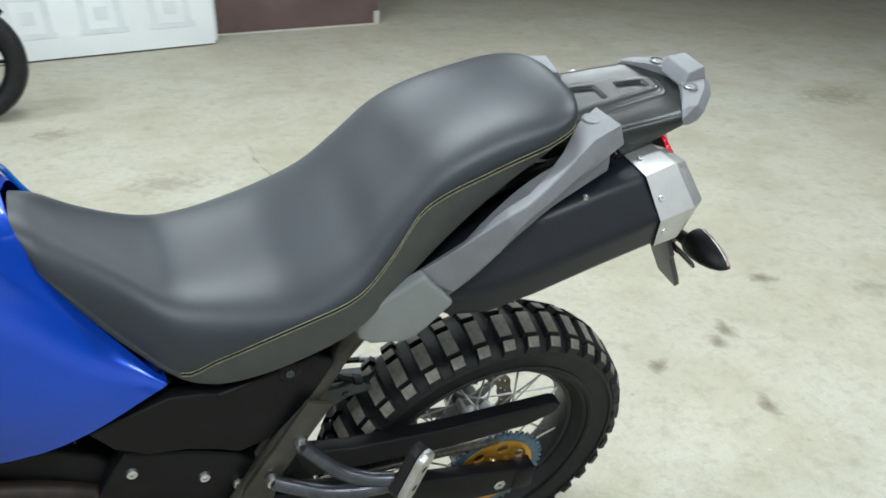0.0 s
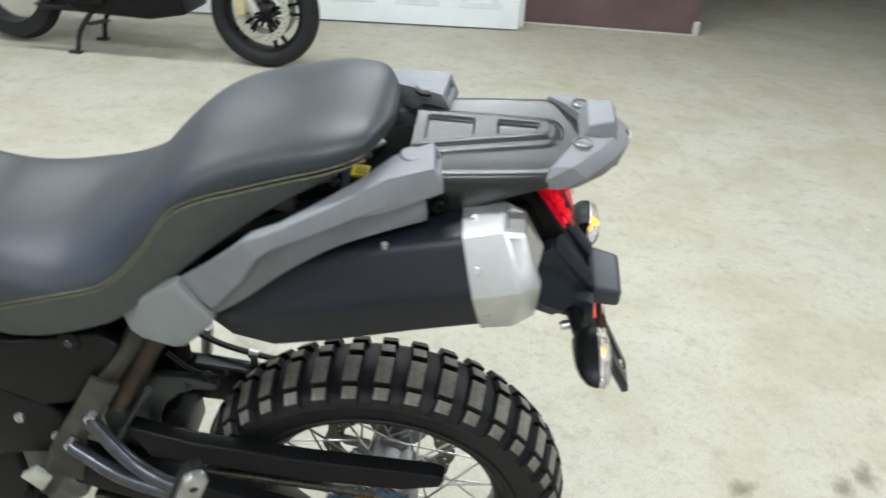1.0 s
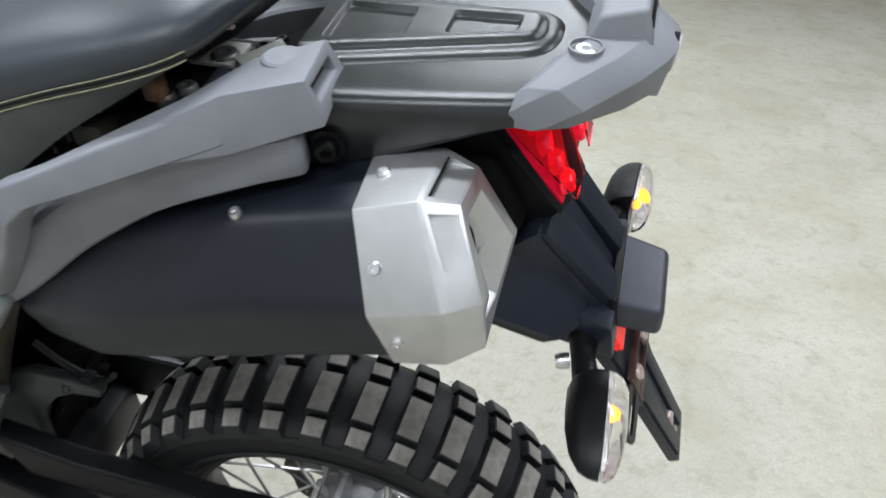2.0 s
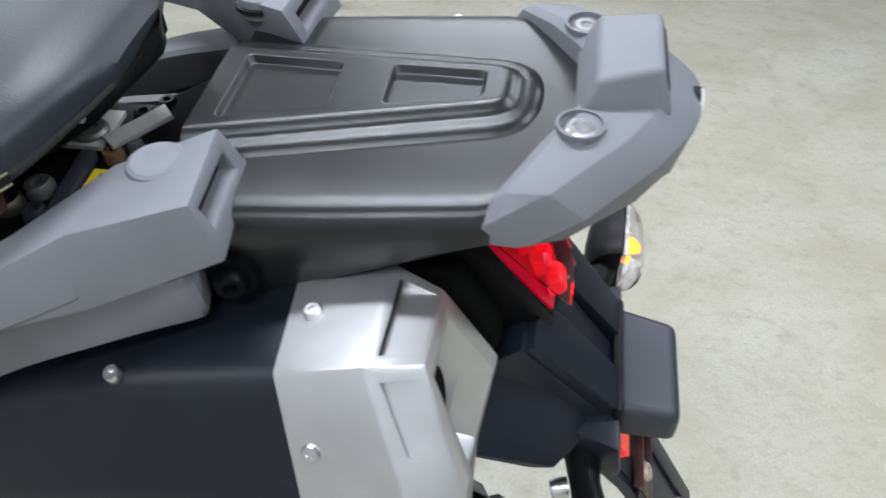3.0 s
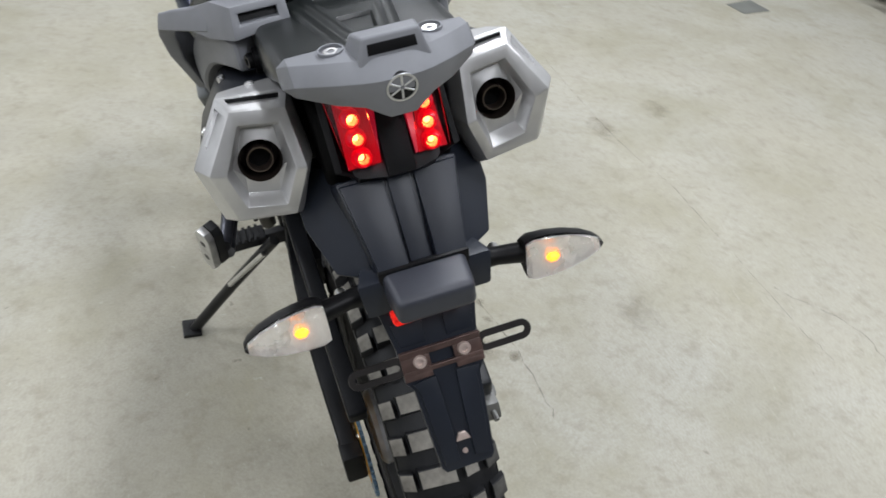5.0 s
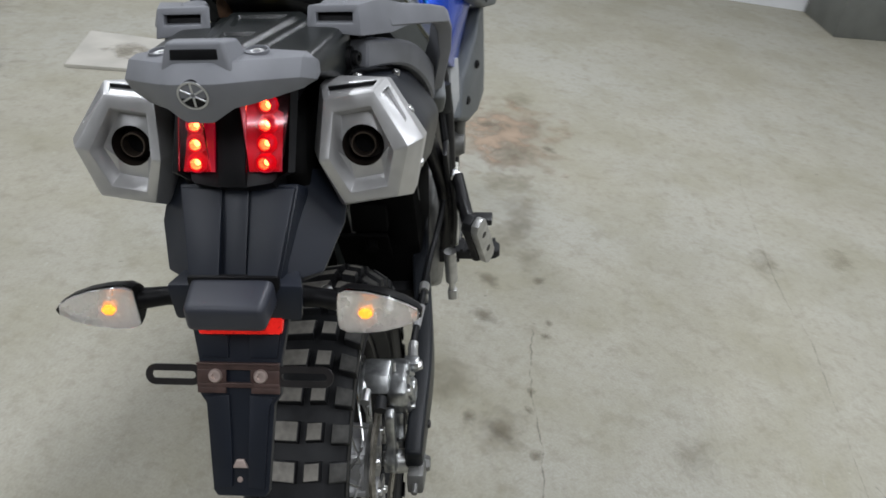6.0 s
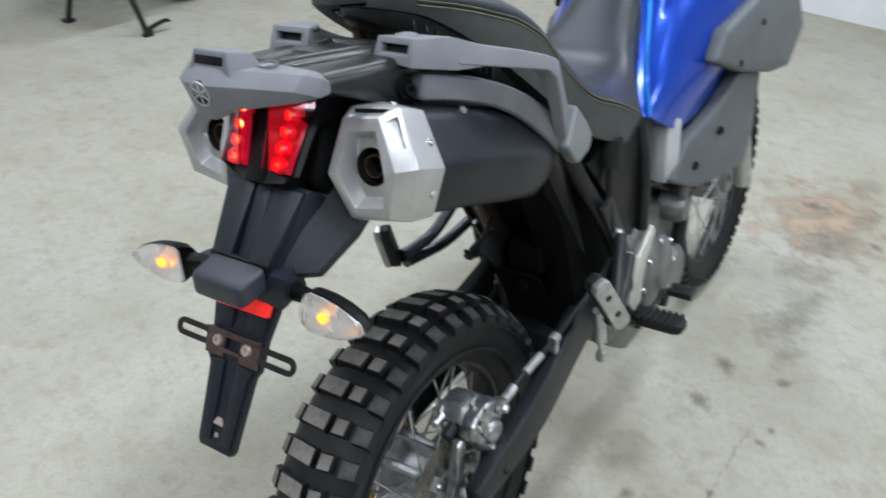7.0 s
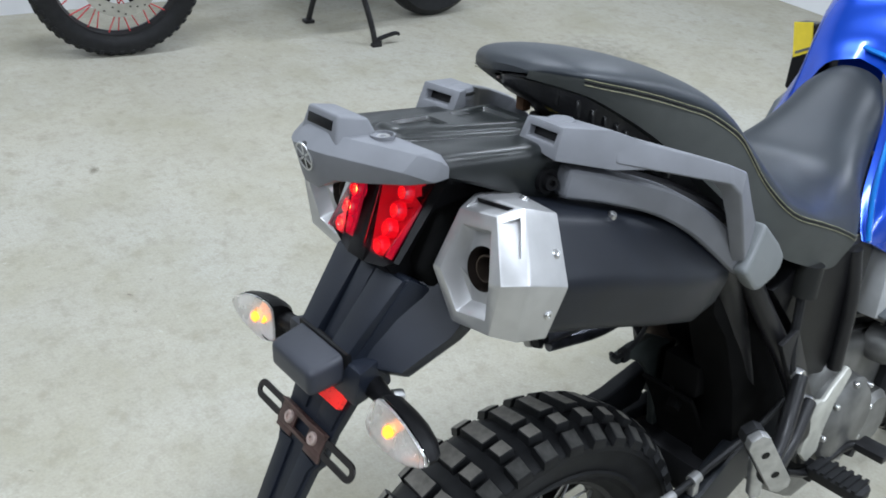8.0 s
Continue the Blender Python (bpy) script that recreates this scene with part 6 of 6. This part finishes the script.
def engine():
    e = part("engine", slab_y([(0.52, 0.34), (0.62, 0.27), (0.86, 0.28), (0.90, 0.42), (0.86, 0.56), (0.70, 0.60), (0.55, 0.52)], -0.12, 0.11, 0.025, 3), CAST, bike, "grey cast engine with bright covers")
    part("clutch_cover", join(revolve([(0.0001, -0.165), (0.07, -0.163), (0.088, -0.15), (0.09, -0.118), (0.0001, -0.118)], (0.68, 0, 0.45), "y", 40)), CAST, e, "round cast clutch cover")
    part("side_case", join(revolve([(0.0001, -0.158), (0.05, -0.156), (0.062, -0.145), (0.064, -0.118), (0.0001, -0.118)], (0.80, 0, 0.40), "y", 32)), CAST, e)
    part("cylinder", slab_y([(0.68, 0.58), (0.86, 0.54), (0.93, 0.74), (0.78, 0.80)], -0.085, 0.085, 0.012), DARK_PL, e, "black finned cylinder")
    for k in range(7):
        t = k / 6
        part("cooling_fin", slab_y([(0.675 + 0.09 * t, 0.60 + 0.19 * t), (0.875 + 0.05 * t, 0.555 + 0.19 * t), (0.877 + 0.05 * t, 0.563 + 0.19 * t), (0.677 + 0.09 * t, 0.608 + 0.19 * t)], -0.098, 0.098, 0.001, 1), CAST, e)
    for k in range(8):
        a = 2 * math.pi * k / 8
        part("case_bolt", disc_bolt((0.68 + 0.082 * math.cos(a), -0.157, 0.45 + 0.082 * math.sin(a)), (0, -1, 0), 0.006, 0.004, 10), STEEL, e)
    part("front_frame_tube", tube([(0.571, -0.142, 0.825), (0.584, -0.150, 0.734), (0.587, -0.150, 0.601)], 0.013, 12, 3), FRAME, e, "black painted frame tube")
    mc = part("master_cylinder", tube([(0.361, -0.165, 0.53), (0.373, -0.165, 0.455)], 0.012, 14), ALLOY, e, "alloy brake master cylinder")
    part("push_rod", tube([(0.373, -0.165, 0.455), (0.378, -0.165, 0.425)], 0.006, 10), STEEL, mc)
    part("clevis", block(0.370, 0.388, -0.174, -0.156, 0.408, 0.430, 0.003), ALLOY, mc)
    part("left_case", slab_y([(0.62, 0.28), (0.90, 0.26), (0.98, 0.40), (0.96, 0.66), (0.80, 0.74), (0.70, 0.69), (0.60, 0.55)], 0.06, 0.118, 0.012, 3), DARK_PL, e, "black left engine side")
    lc = part("left_round_cover", revolve([(0.0001, 0.140), (0.055, 0.139), (0.075, 0.130), (0.080, 0.116), (0.0001, 0.116)], (0.79, 0, 0.45), "y", 36), CAST, e, "round cast engine cover")
    for k in range(6):
        part("cover_screw", disc_bolt((0.79 + 0.068 * math.cos(k * 1.047), 0.134, 0.45 + 0.068 * math.sin(k * 1.047)), (0, 1, 0), 0.006, 0.004, 10), STEEL, lc)
    part("header_pipe", tube([(0.95, 0.09, 0.60), (0.90, 0.125, 0.68), (0.80, 0.128, 0.66), (0.70, 0.124, 0.60), (0.62, 0.12, 0.50)], 0.018, 14, 4), SOOT, e, "sooty header pipe")
    part("water_pump", join(revolve([(0.0001, -0.17), (0.026, -0.168), (0.034, -0.15), (0.034, -0.11), (0.0001, -0.11)], (0.80, 0, 0.56), "y", 24), tube([(0.80, -0.155, 0.585), (0.80, -0.16, 0.64), (0.84, -0.15, 0.70)], 0.014, 12, 4)), CAST, e, "cast water pump with hose stub")
    part("heel_plate", slab_y([(0.500, 0.470), (0.528, 0.440), (0.560, 0.448), (0.566, 0.492), (0.586, 0.540), (0.622, 0.585), (0.606, 0.604), (0.570, 0.580), (0.545, 0.560), (0.530, 0.566), (0.497, 0.566), (0.482, 0.545), (0.512, 0.528)], -0.168, -0.158, 0.004), CREAM, bike, "pale alloy heel guard plate with a slot")
    part("rear_panel", slab_y([(0.345, 0.82), (0.405, 0.845), (0.64, 0.83), (0.62, 0.68), (0.56, 0.597), (0.508, 0.611), (0.42, 0.74)], -0.145, -0.120, 0.006), DARK_PL, bike, "dull black plastic side panel")
    part("brake_reservoir", tube([(0.41, -0.155, 0.80), (0.415, -0.155, 0.85)], 0.02, 16), BLACK_PL, bike, "black brake fluid reservoir")
    part("master_hose", tube([(0.41, -0.155, 0.80), (0.40, -0.165, 0.70), (0.44, -0.17, 0.58), (0.49, -0.16, 0.47)], 0.007, 8, 5), RUBBER, bike)
    # linkage coloured near-black for the shade it sits in
    part("linkage", join(tube([(0.33, -0.02, 0.55), (0.40, 0.0, 0.59)], 0.012, 10), block(0.345, 0.40, -0.05, 0.02, 0.58, 0.64, 0.006)), SHADE_BLACK, bike)


engine()


def fairing():
    for s in (1, -1):
        M = lambda x, z, y: mirrored((x, y, z), s)
        up = [(0.81, 0.888), (0.855, 0.945), (1.0, 0.985), (1.2, 1.01), (1.36, 0.92), (1.45, 0.83), (1.30, 0.762), (1.13, 0.79), (0.95, 0.835)]
        bow = lambda x: 0.205 + 0.030 * min(1.0, max(0.0, (x - 0.85) / 0.2)) - 0.06 * max(0.0, x - 1.2)
        f = part("upper_shroud", prism(up, lambda x, z: M(x, z, bow(x) - 0.035), lambda x, z: M(x, z, bow(x) - 0.12 * max(0, z - 0.95)), 0.014, 4), SHROUD, bike, "grey plastic fairing shroud")
        for x, z in ((0.93, 0.86), (1.02, 0.93)):
            part("shroud_bolt", disc_bolt(M(x, z, bow(x) + 0.001), (0, s, 0), 0.008, 0.002), DARK_PL, f)
        lo = [(0.765, 0.735), (0.70, 0.66), (0.80, 0.612), (0.90, 0.596), (1.09, 0.57), (1.14, 0.64), (1.15, 0.79), (0.99, 0.825), (0.90, 0.78), (0.83, 0.75)]
        if s > 0:
            lo = [(0.86, 0.765), (0.845, 0.70), (0.86, 0.62), (0.90, 0.596), (1.09, 0.57), (1.14, 0.64), (1.15, 0.79), (0.99, 0.825), (0.90, 0.78)]
        out = lambda x: 0.168 + 0.034 * min(1.0, max(0.0, (x - 0.74) / 0.2))
        g = part("radiator_guard", prism(lo, lambda x, z: M(x, z, out(x) - 0.035), lambda x, z: M(x, z, out(x)), 0.010, 3), SHROUD, bike, "grey plastic radiator guard with bolts")
        for x, z in ((0.80, 0.665), (0.90, 0.715))[0 if s < 0 else 1:]:
            part("guard_bolt", disc_bolt(M(x, z, out(x) + 0.001), (-0.3, s, 0), 0.010, 0.003), DARK_PL, g)
        if s < 0:
            part("pale_side_plate", loft([[M(0.70, z, y) for y, z in ((0.150, 0.655), (0.085, 0.655), (0.085, 0.795), (0.150, 0.795))], [M(0.735, z, y) for y, z in ((0.166, 0.655), (0.085, 0.655), (0.085, 0.79), (0.166, 0.79))]], bev=0.005), PALE, g, "pale grey side plate")
        tri = [(0.58, 0.825), (0.66, 0.838), (0.85, 0.90), (1.10, 0.81), (0.97, 0.72), (0.80, 0.755)]
        part("side_duct", prism(tri, lambda x, z: M(x, z, 0.12), lambda x, z: M(x, z, 0.142 + 0.05 * max(0, x - 0.65)), 0.006), DARK_PL, f, "black air duct panel")
    part("radiator", block(0.93, 0.97, -0.14, 0.14, 0.55, 0.86, 0.006), DARK_PL, bike, "black radiator core")


fairing()
FA = V(1.475, 0, 0.36)
wheel(FA, 0.350, 0.046, 52, 0.010, "black front tyre with block tread", 0.268, 36, name="front")
for s in (1, -1):
    fk = part("fork_leg", tube([FA + V(0.0, 0.10 * s, 0), FA + V(-0.12, 0.10 * s, 0.30)], 0.027, 14), ALLOY, bike, "alloy front fork leg")
    part("fork_tube", tube([FA + V(-0.12, 0.10 * s, 0.30), FA + V(-0.36, 0.10 * s, 0.86)], 0.021, 14), STEEL, fk)


# ---- other parked motorcycles, seen in part ----
def lean_wheel(parent, c, R, half, rim_r, rim_mat, spoke_mat, spokes, disc_y, knobs=0):
    c = Vector(c)
    prof = [(rim_r - 0.004, -half * 0.55), (rim_r + 0.01, -half * 0.8), (R - 0.05, -half), (R - 0.02, -half * 0.9), (R - 0.005, -half * 0.5), (R, 0)]
    prof = prof + [(r, -w) for r, w in reversed(prof[:-1])]
    t = part("tyre", revolve(prof, c, "y", 80), RUBBER, parent, "black rubber tyre")
    if knobs:
        bm0 = block(-0.011, 0.011, -half * 0.42, -half * 0.05, R - 0.012, R + 0.0015, 0.001, 1)
        bm1 = block(-0.011, 0.011, half * 0.05, half * 0.42, R - 0.012, R + 0.0015, 0.001, 1)
        bm2 = block(-0.009, 0.009, half * 0.55, half * 0.98, R - 0.03, R - 0.013, 0.001, 1)
        bm3 = block(-0.009, 0.009, -half * 0.98, -half * 0.55, R - 0.03, R - 0.013, 0.001, 1)
        ms = [finish("tread_block", b, RUBBER) for b in (bm0, bm1, bm2, bm3)]
        for k in range(knobs):
            for me in ms:
                ob = new("tread_block", me)
                ob.parent = t
                ob.matrix_local = Matrix.Translation(c) @ pose(0, 0, 0, 0, 360 * k / knobs, 0)
    r = part("rim", revolve([(rim_r + 0.004, -half * 0.6), (rim_r - 0.012, -half * 0.5), (rim_r - 0.02, 0), (rim_r - 0.012, half * 0.5), (rim_r + 0.004, half * 0.6), (rim_r - 0.006, 0)], c, "y", 64), rim_mat, parent, "wheel rim")
    part("hub", revolve([(0.01, -0.06), (0.05, -0.055), (0.04, 0), (0.05, 0.055), (0.01, 0.06)], c, "y", 28), DARK_PL, parent)
    for k in range(spokes):
        a = 2 * math.pi * k / spokes
        sd = 1 if k % 2 else -1
        ln = 0.4 if (k // 2) % 2 else -0.4
        part("spoke", tube([c + V(0.045 * math.cos(a + ln * 2), sd * 0.045, 0.045 * math.sin(a + ln * 2)), c + V((rim_r - 0.015) * math.cos(a), sd * 0.01, (rim_r - 0.015) * math.sin(a))], 0.0028, 6), spoke_mat, r)
    d = part("brake_disc", revolve([(0.095, disc_y), (0.150, disc_y), (0.150, disc_y + 0.005), (0.095, disc_y + 0.005)], c, "y", 64), HAZE_STEEL, parent, "drilled steel brake disc")
    for k in range(30):
        a = 2 * math.pi * k / 30
        rr = 0.112 + 0.013 * (k % 3)
        for e in (-0.0005, 0.0055):
            part("disc_hole", revolve([(0.0001, -0.0004), (0.004, -0.0004), (0.004, 0.0004), (0.0001, 0.0004)], c + V(rr * math.cos(a), disc_y + e, rr * math.sin(a)), "y", 8), DARK_PL, d)
    for k in range(6):
        a = 2 * math.pi * k / 6
        u, v = V(math.cos(a), 0, math.sin(a)), V(-math.sin(a), 0, math.cos(a))
        p = [c + V(0, disc_y, 0) + u * q + v * w for q, w in ((0.05, -0.012), (0.097, -0.016), (0.097, 0.0), (0.05, 0.012))]
        part("disc_arm", loft([p, [q + V(0, 0.006, 0) for q in p]], bev=0.001), DARK_PL, d)
    return t


HAZE_STEEL = mat("hazed disc steel", (0.46, 0.45, 0.41), 0.4, metal=0.6, var=0.12, scale=30)
REDSPOKE = mat("red painted spokes", (0.62, 0.06, 0.07), 0.4, var=0.1, scale=40)
PALE_GOLD = mat("pale gold caliper", (0.52, 0.47, 0.27), 0.42, metal=0.4, var=0.12, scale=40)


def touring_bike():
    # stands on its centre stand, side on, facing along -x
    t = thing("touring_motorcycle", "black touring motorcycle with cast front wheel on its centre stand", "motorcycle", "parked motorcycles", m=pose(1.17, -3.42, 0, 0, 0, -5))
    c = V(0, 0, 0.312)
    prof = [(0.222, -0.040), (0.235, -0.052), (0.27, -0.060), (0.298, -0.050), (0.309, -0.02), (0.312, 0)]
    prof = prof + [(r, -w) for r, w in reversed(prof[:-1])]
    part("front_tyre", revolve(prof, c, "y", 80), RUBBER, t, "smooth black road tyre")
    rim = part("front_rim", revolve([(0.226, -0.045), (0.205, -0.035), (0.200, 0), (0.205, 0.035), (0.226, 0.045), (0.215, 0)], c, "y", 72), DARK_PL, t, "black cast wheel rim")
    for k in range(5):
        a = 2 * math.pi * k / 5 + 0.5
        for d in (-0.16, 0.16):
            u, v = V(math.cos(a + d), 0, math.sin(a + d)), V(-math.sin(a + d), 0, math.cos(a + d))
            p = [c + u * r + v * w for r, w in ((0.03, -0.010), (0.205, -0.007), (0.205, 0.007), (0.03, 0.010))]
            part("wheel_arm", loft([[q + V(0, -0.016, 0) for q in p], [q + V(0, 0.016, 0) for q in p]], bev=0.003), DARK_PL, rim)
    for dy in (-0.065, 0.058):
        d = part("brake_disc", revolve([(0.118, dy), (0.160, dy), (0.160, dy + 0.006), (0.118, dy + 0.006)], c, "y", 72), HAZE_STEEL, t, "pale drilled brake disc")
        for k in range(40):
            a = 2 * math.pi * k / 40
            rr = 0.127 + 0.012 * (k % 3)
            part("disc_hole", revolve([(0.0001, -0.0004), (0.004, -0.0004), (0.004, 0.0004), (0.0001, 0.0004)], c + V(rr * math.cos(a), dy + (0.0065 if dy > 0 else -0.0005), rr * math.sin(a)), "y", 8), DARK_PL, d)
        for k in range(6):
            a = 2 * math.pi * k / 6
            u, v = V(math.cos(a), 0, math.sin(a)), V(-math.sin(a), 0, math.cos(a))
            p = [c + V(0, dy, 0) + u * r + v * w for r, w in ((0.06, -0.012), (0.12, -0.018), (0.12, -0.006), (0.075, 0.012))]
            part("disc_arm", loft([p, [q + V(0, 0.006, 0) for q in p]], bev=0.001), DARK_PL, d)
    part("front_hub", revolve([(0.008, -0.075), (0.028, -0.07), (0.055, -0.05), (0.045, 0), (0.055, 0.05), (0.028, 0.07), (0.008, 0.075)], c, "y", 32), DARK_PL, t)
    for s in (1, -1):
        f = part("fork_leg", tube([c + V(0.0, 0.095 * s, -0.02), c + V(0.03, 0.095 * s, 0.02), c + V(0.12, 0.095 * s, 0.20), c + V(0.26, 0.095 * s, 0.50)], [0.02, 0.03, 0.028, 0.026], 14), HAZE_STEEL, t, "silver fork leg")
        part("axle_end", revolve([(0.006, 0.10 * s), (0.018, 0.10 * s), (0.018, 0.125 * s), (0.006, 0.125 * s)], c, "y", 20), DARK_PL, f)
        part("brake_caliper", slab_y([(0.075, 0.30), (0.125, 0.30), (0.135, 0.38), (0.13, 0.47), (0.09, 0.48), (0.07, 0.42)], 0.075 * s, 0.118 * s, 0.01, 3), PALE_GOLD, f, "pale gold brake caliper")
        part("caliper_carrier", slab_y([(0.015, 0.325), (0.10, 0.315), (0.10, 0.335), (0.06, 0.39), (0.10, 0.45), (0.085, 0.46), (0.03, 0.38)], 0.085 * s, 0.100 * s, 0.004), HAZE_STEEL, f)
    part("front_mudguard", loft([[c + V(r * math.cos(a), w, r * math.sin(a)) for w, r in ((-0.07, 0.315), (0, 0.345), (0.07, 0.315), (0.06, 0.31), (0, 0.338), (-0.06, 0.31))] for a in [radians(48 + 8 * i) for i in range(12)]], bev=0), DARK_PL, t, "black front mudguard")
    part("lower_fairing", slab_y([(0.40, 0.28), (0.62, 0.235), (1.05, 0.235), (1.15, 0.30), (1.18, 0.62), (0.62, 0.62), (0.47, 0.52)], -0.16, 0.16, 0.03, 3), DARK_PL, t, "black lower fairing")
    part("engine_guard", slab_y([(0.60, 0.235), (1.30, 0.225), (1.34, 0.255), (0.62, 0.27)], -0.12, 0.12, 0.008), FRAME, t)
    part("engine_case", slab_y([(0.86, 0.30), (1.16, 0.30), (1.20, 0.50), (0.90, 0.52)], 0.15, 0.20, 0.02, 3), DARK_PL, t, "black engine cover")
    part("yellow_plug", block(0.925, 0.975, 0.19, 0.205, 0.37, 0.42, 0.004), YELLOW, t, "yellow filler plug")
    part("exhaust_pipe", tube([(1.10, 0.19, 0.36), (1.22, 0.20, 0.33), (1.4, 0.21, 0.34)], 0.03, 14, 4), HAZE_STEEL, t, "pale exhaust pipe")
    part("upper_body", slab_y([(0.62, 0.60), (1.6, 0.60), (1.75, 0.80), (0.95, 1.05), (0.60, 0.95)], -0.15, 0.15, 0.05, 3), DARK_PL, t)
    part("rear_tyre", revolve([(0.2, -0.06), (0.28, -0.07), (0.31, 0), (0.28, 0.07), (0.2, 0.06)], (1.53, 0, 0.315), "y", 64), RUBBER, t)
    st = part("centre_stand", tube([(0.98, 0.12, 0.24), (1.06, 0.14, 0.12), (1.08, 0.15, 0.012)], 0.015, 10, 3), FRAME, t, "black steel centre stand")
    part("stand_leg", tube([(0.98, -0.12, 0.24), (1.06, -0.14, 0.12), (1.08, -0.15, 0.012)], 0.015, 10, 3), FRAME, st)
    part("stand_brace", tube([(1.0, 0.125, 0.17), (1.03, -0.12, 0.13)], 0.012, 10), FRAME, st)
    for s in (1, -1):
        part("stand_foot", block(1.06, 1.13, 0.15 * s - 0.02, 0.15 * s + 0.02, 0, 0.016, 0.004), FRAME, st)
    return t


touring_bike()


def trail_bike():
    t = thing("trail_motorcycle", "trail motorcycle with red spokes parked by the white wall", "motorcycle", "parked motorcycles", m=pose(0.45, 3.06, 0, 4, 0, -6))
    lean_wheel(t, (0, 0, 0.345), 0.345, 0.048, 0.262, FRAME, REDSPOKE, 36, -0.075, 48)
    for s in (1, -1):
        part("fork_leg", tube([(0, 0.10 * s, 0.33), (0.12, 0.10 * s, 0.62), (0.3, 0.10 * s, 1.0)], 0.028, 12), DARK_PL, t)
    part("caliper", slab_y([(0.07, 0.30), (0.12, 0.30), (0.12, 0.40), (0.07, 0.41)], -0.10, -0.06, 0.008), DARK_PL, t)
    return t


trail_bike()


def naked_bike():
    t = thing("dark_motorcycle", "dark motorcycle resting on its black centre stand", "motorcycle", "parked motorcycles", m=pose(1.62, 3.0, 0, 0, 0, 0))
    st = part("centre_stand", tube([(-0.05, -0.22, 0.012), (-0.07, -0.19, 0.12), (-0.12, -0.12, 0.32)], 0.014, 10, 4), FRAME, t, "black steel centre stand")
    part("stand_foot", loft([[V(-0.07, -0.235, 0), V(-0.02, -0.235, 0), V(-0.02, -0.205, 0), V(-0.07, -0.205, 0)], [V(-0.068, -0.233, 0.014), V(-0.022, -0.233, 0.03), V(-0.022, -0.207, 0.03), V(-0.068, -0.207, 0.014)]], bev=0.002), FRAME, st)
    part("stand_lever", bar([(-0.05, -0.22, 0.03), (0.02, -0.215, 0.045), (0.075, -0.21, 0.05), (0.09, -0.21, 0.04)], 0.02, 0.014, 0.003, 3), FRAME, st)
    part("stand_leg", tube([(-0.20, 0.16, 0.012), (-0.18, 0.14, 0.15), (-0.15, 0.10, 0.32)], 0.014, 10, 3), FRAME, st)
    part("stand_foot", block(-0.225, -0.175, 0.14, 0.18, 0, 0.016, 0.003), FRAME, st)
    c = V(0.50, 0.10, 0.33)
    part("rear_tyre", revolve([(0.22, -0.05), (0.29, -0.068), (0.325, -0.04), (0.33, 0), (0.325, 0.04), (0.29, 0.068), (0.22, 0.05)], c, "y", 72), RUBBER, t, "black rear tyre")
    part("rear_rim", revolve([(0.225, -0.05), (0.19, -0.03), (0.19, 0.03), (0.225, 0.05)], c, "y", 48), DARK_PL, t)
    part("engine", slab_y([(-0.35, 0.32), (0.15, 0.32), (0.25, 0.60), (-0.30, 0.70)], -0.12, 0.12, 0.03, 3), DARK_PL, t)
    part("body", slab_y([(-0.45, 0.68), (0.55, 0.70), (0.75, 0.90), (-0.4, 1.0)], -0.12, 0.12, 0.04, 3), DARK_PL, t)
    part("swing_arm", bar([(0.12, -0.08, 0.40), (0.5, -0.0, 0.34)], 0.04, 0.06, 0.008), FRAME, t)
    return t


naked_bike()
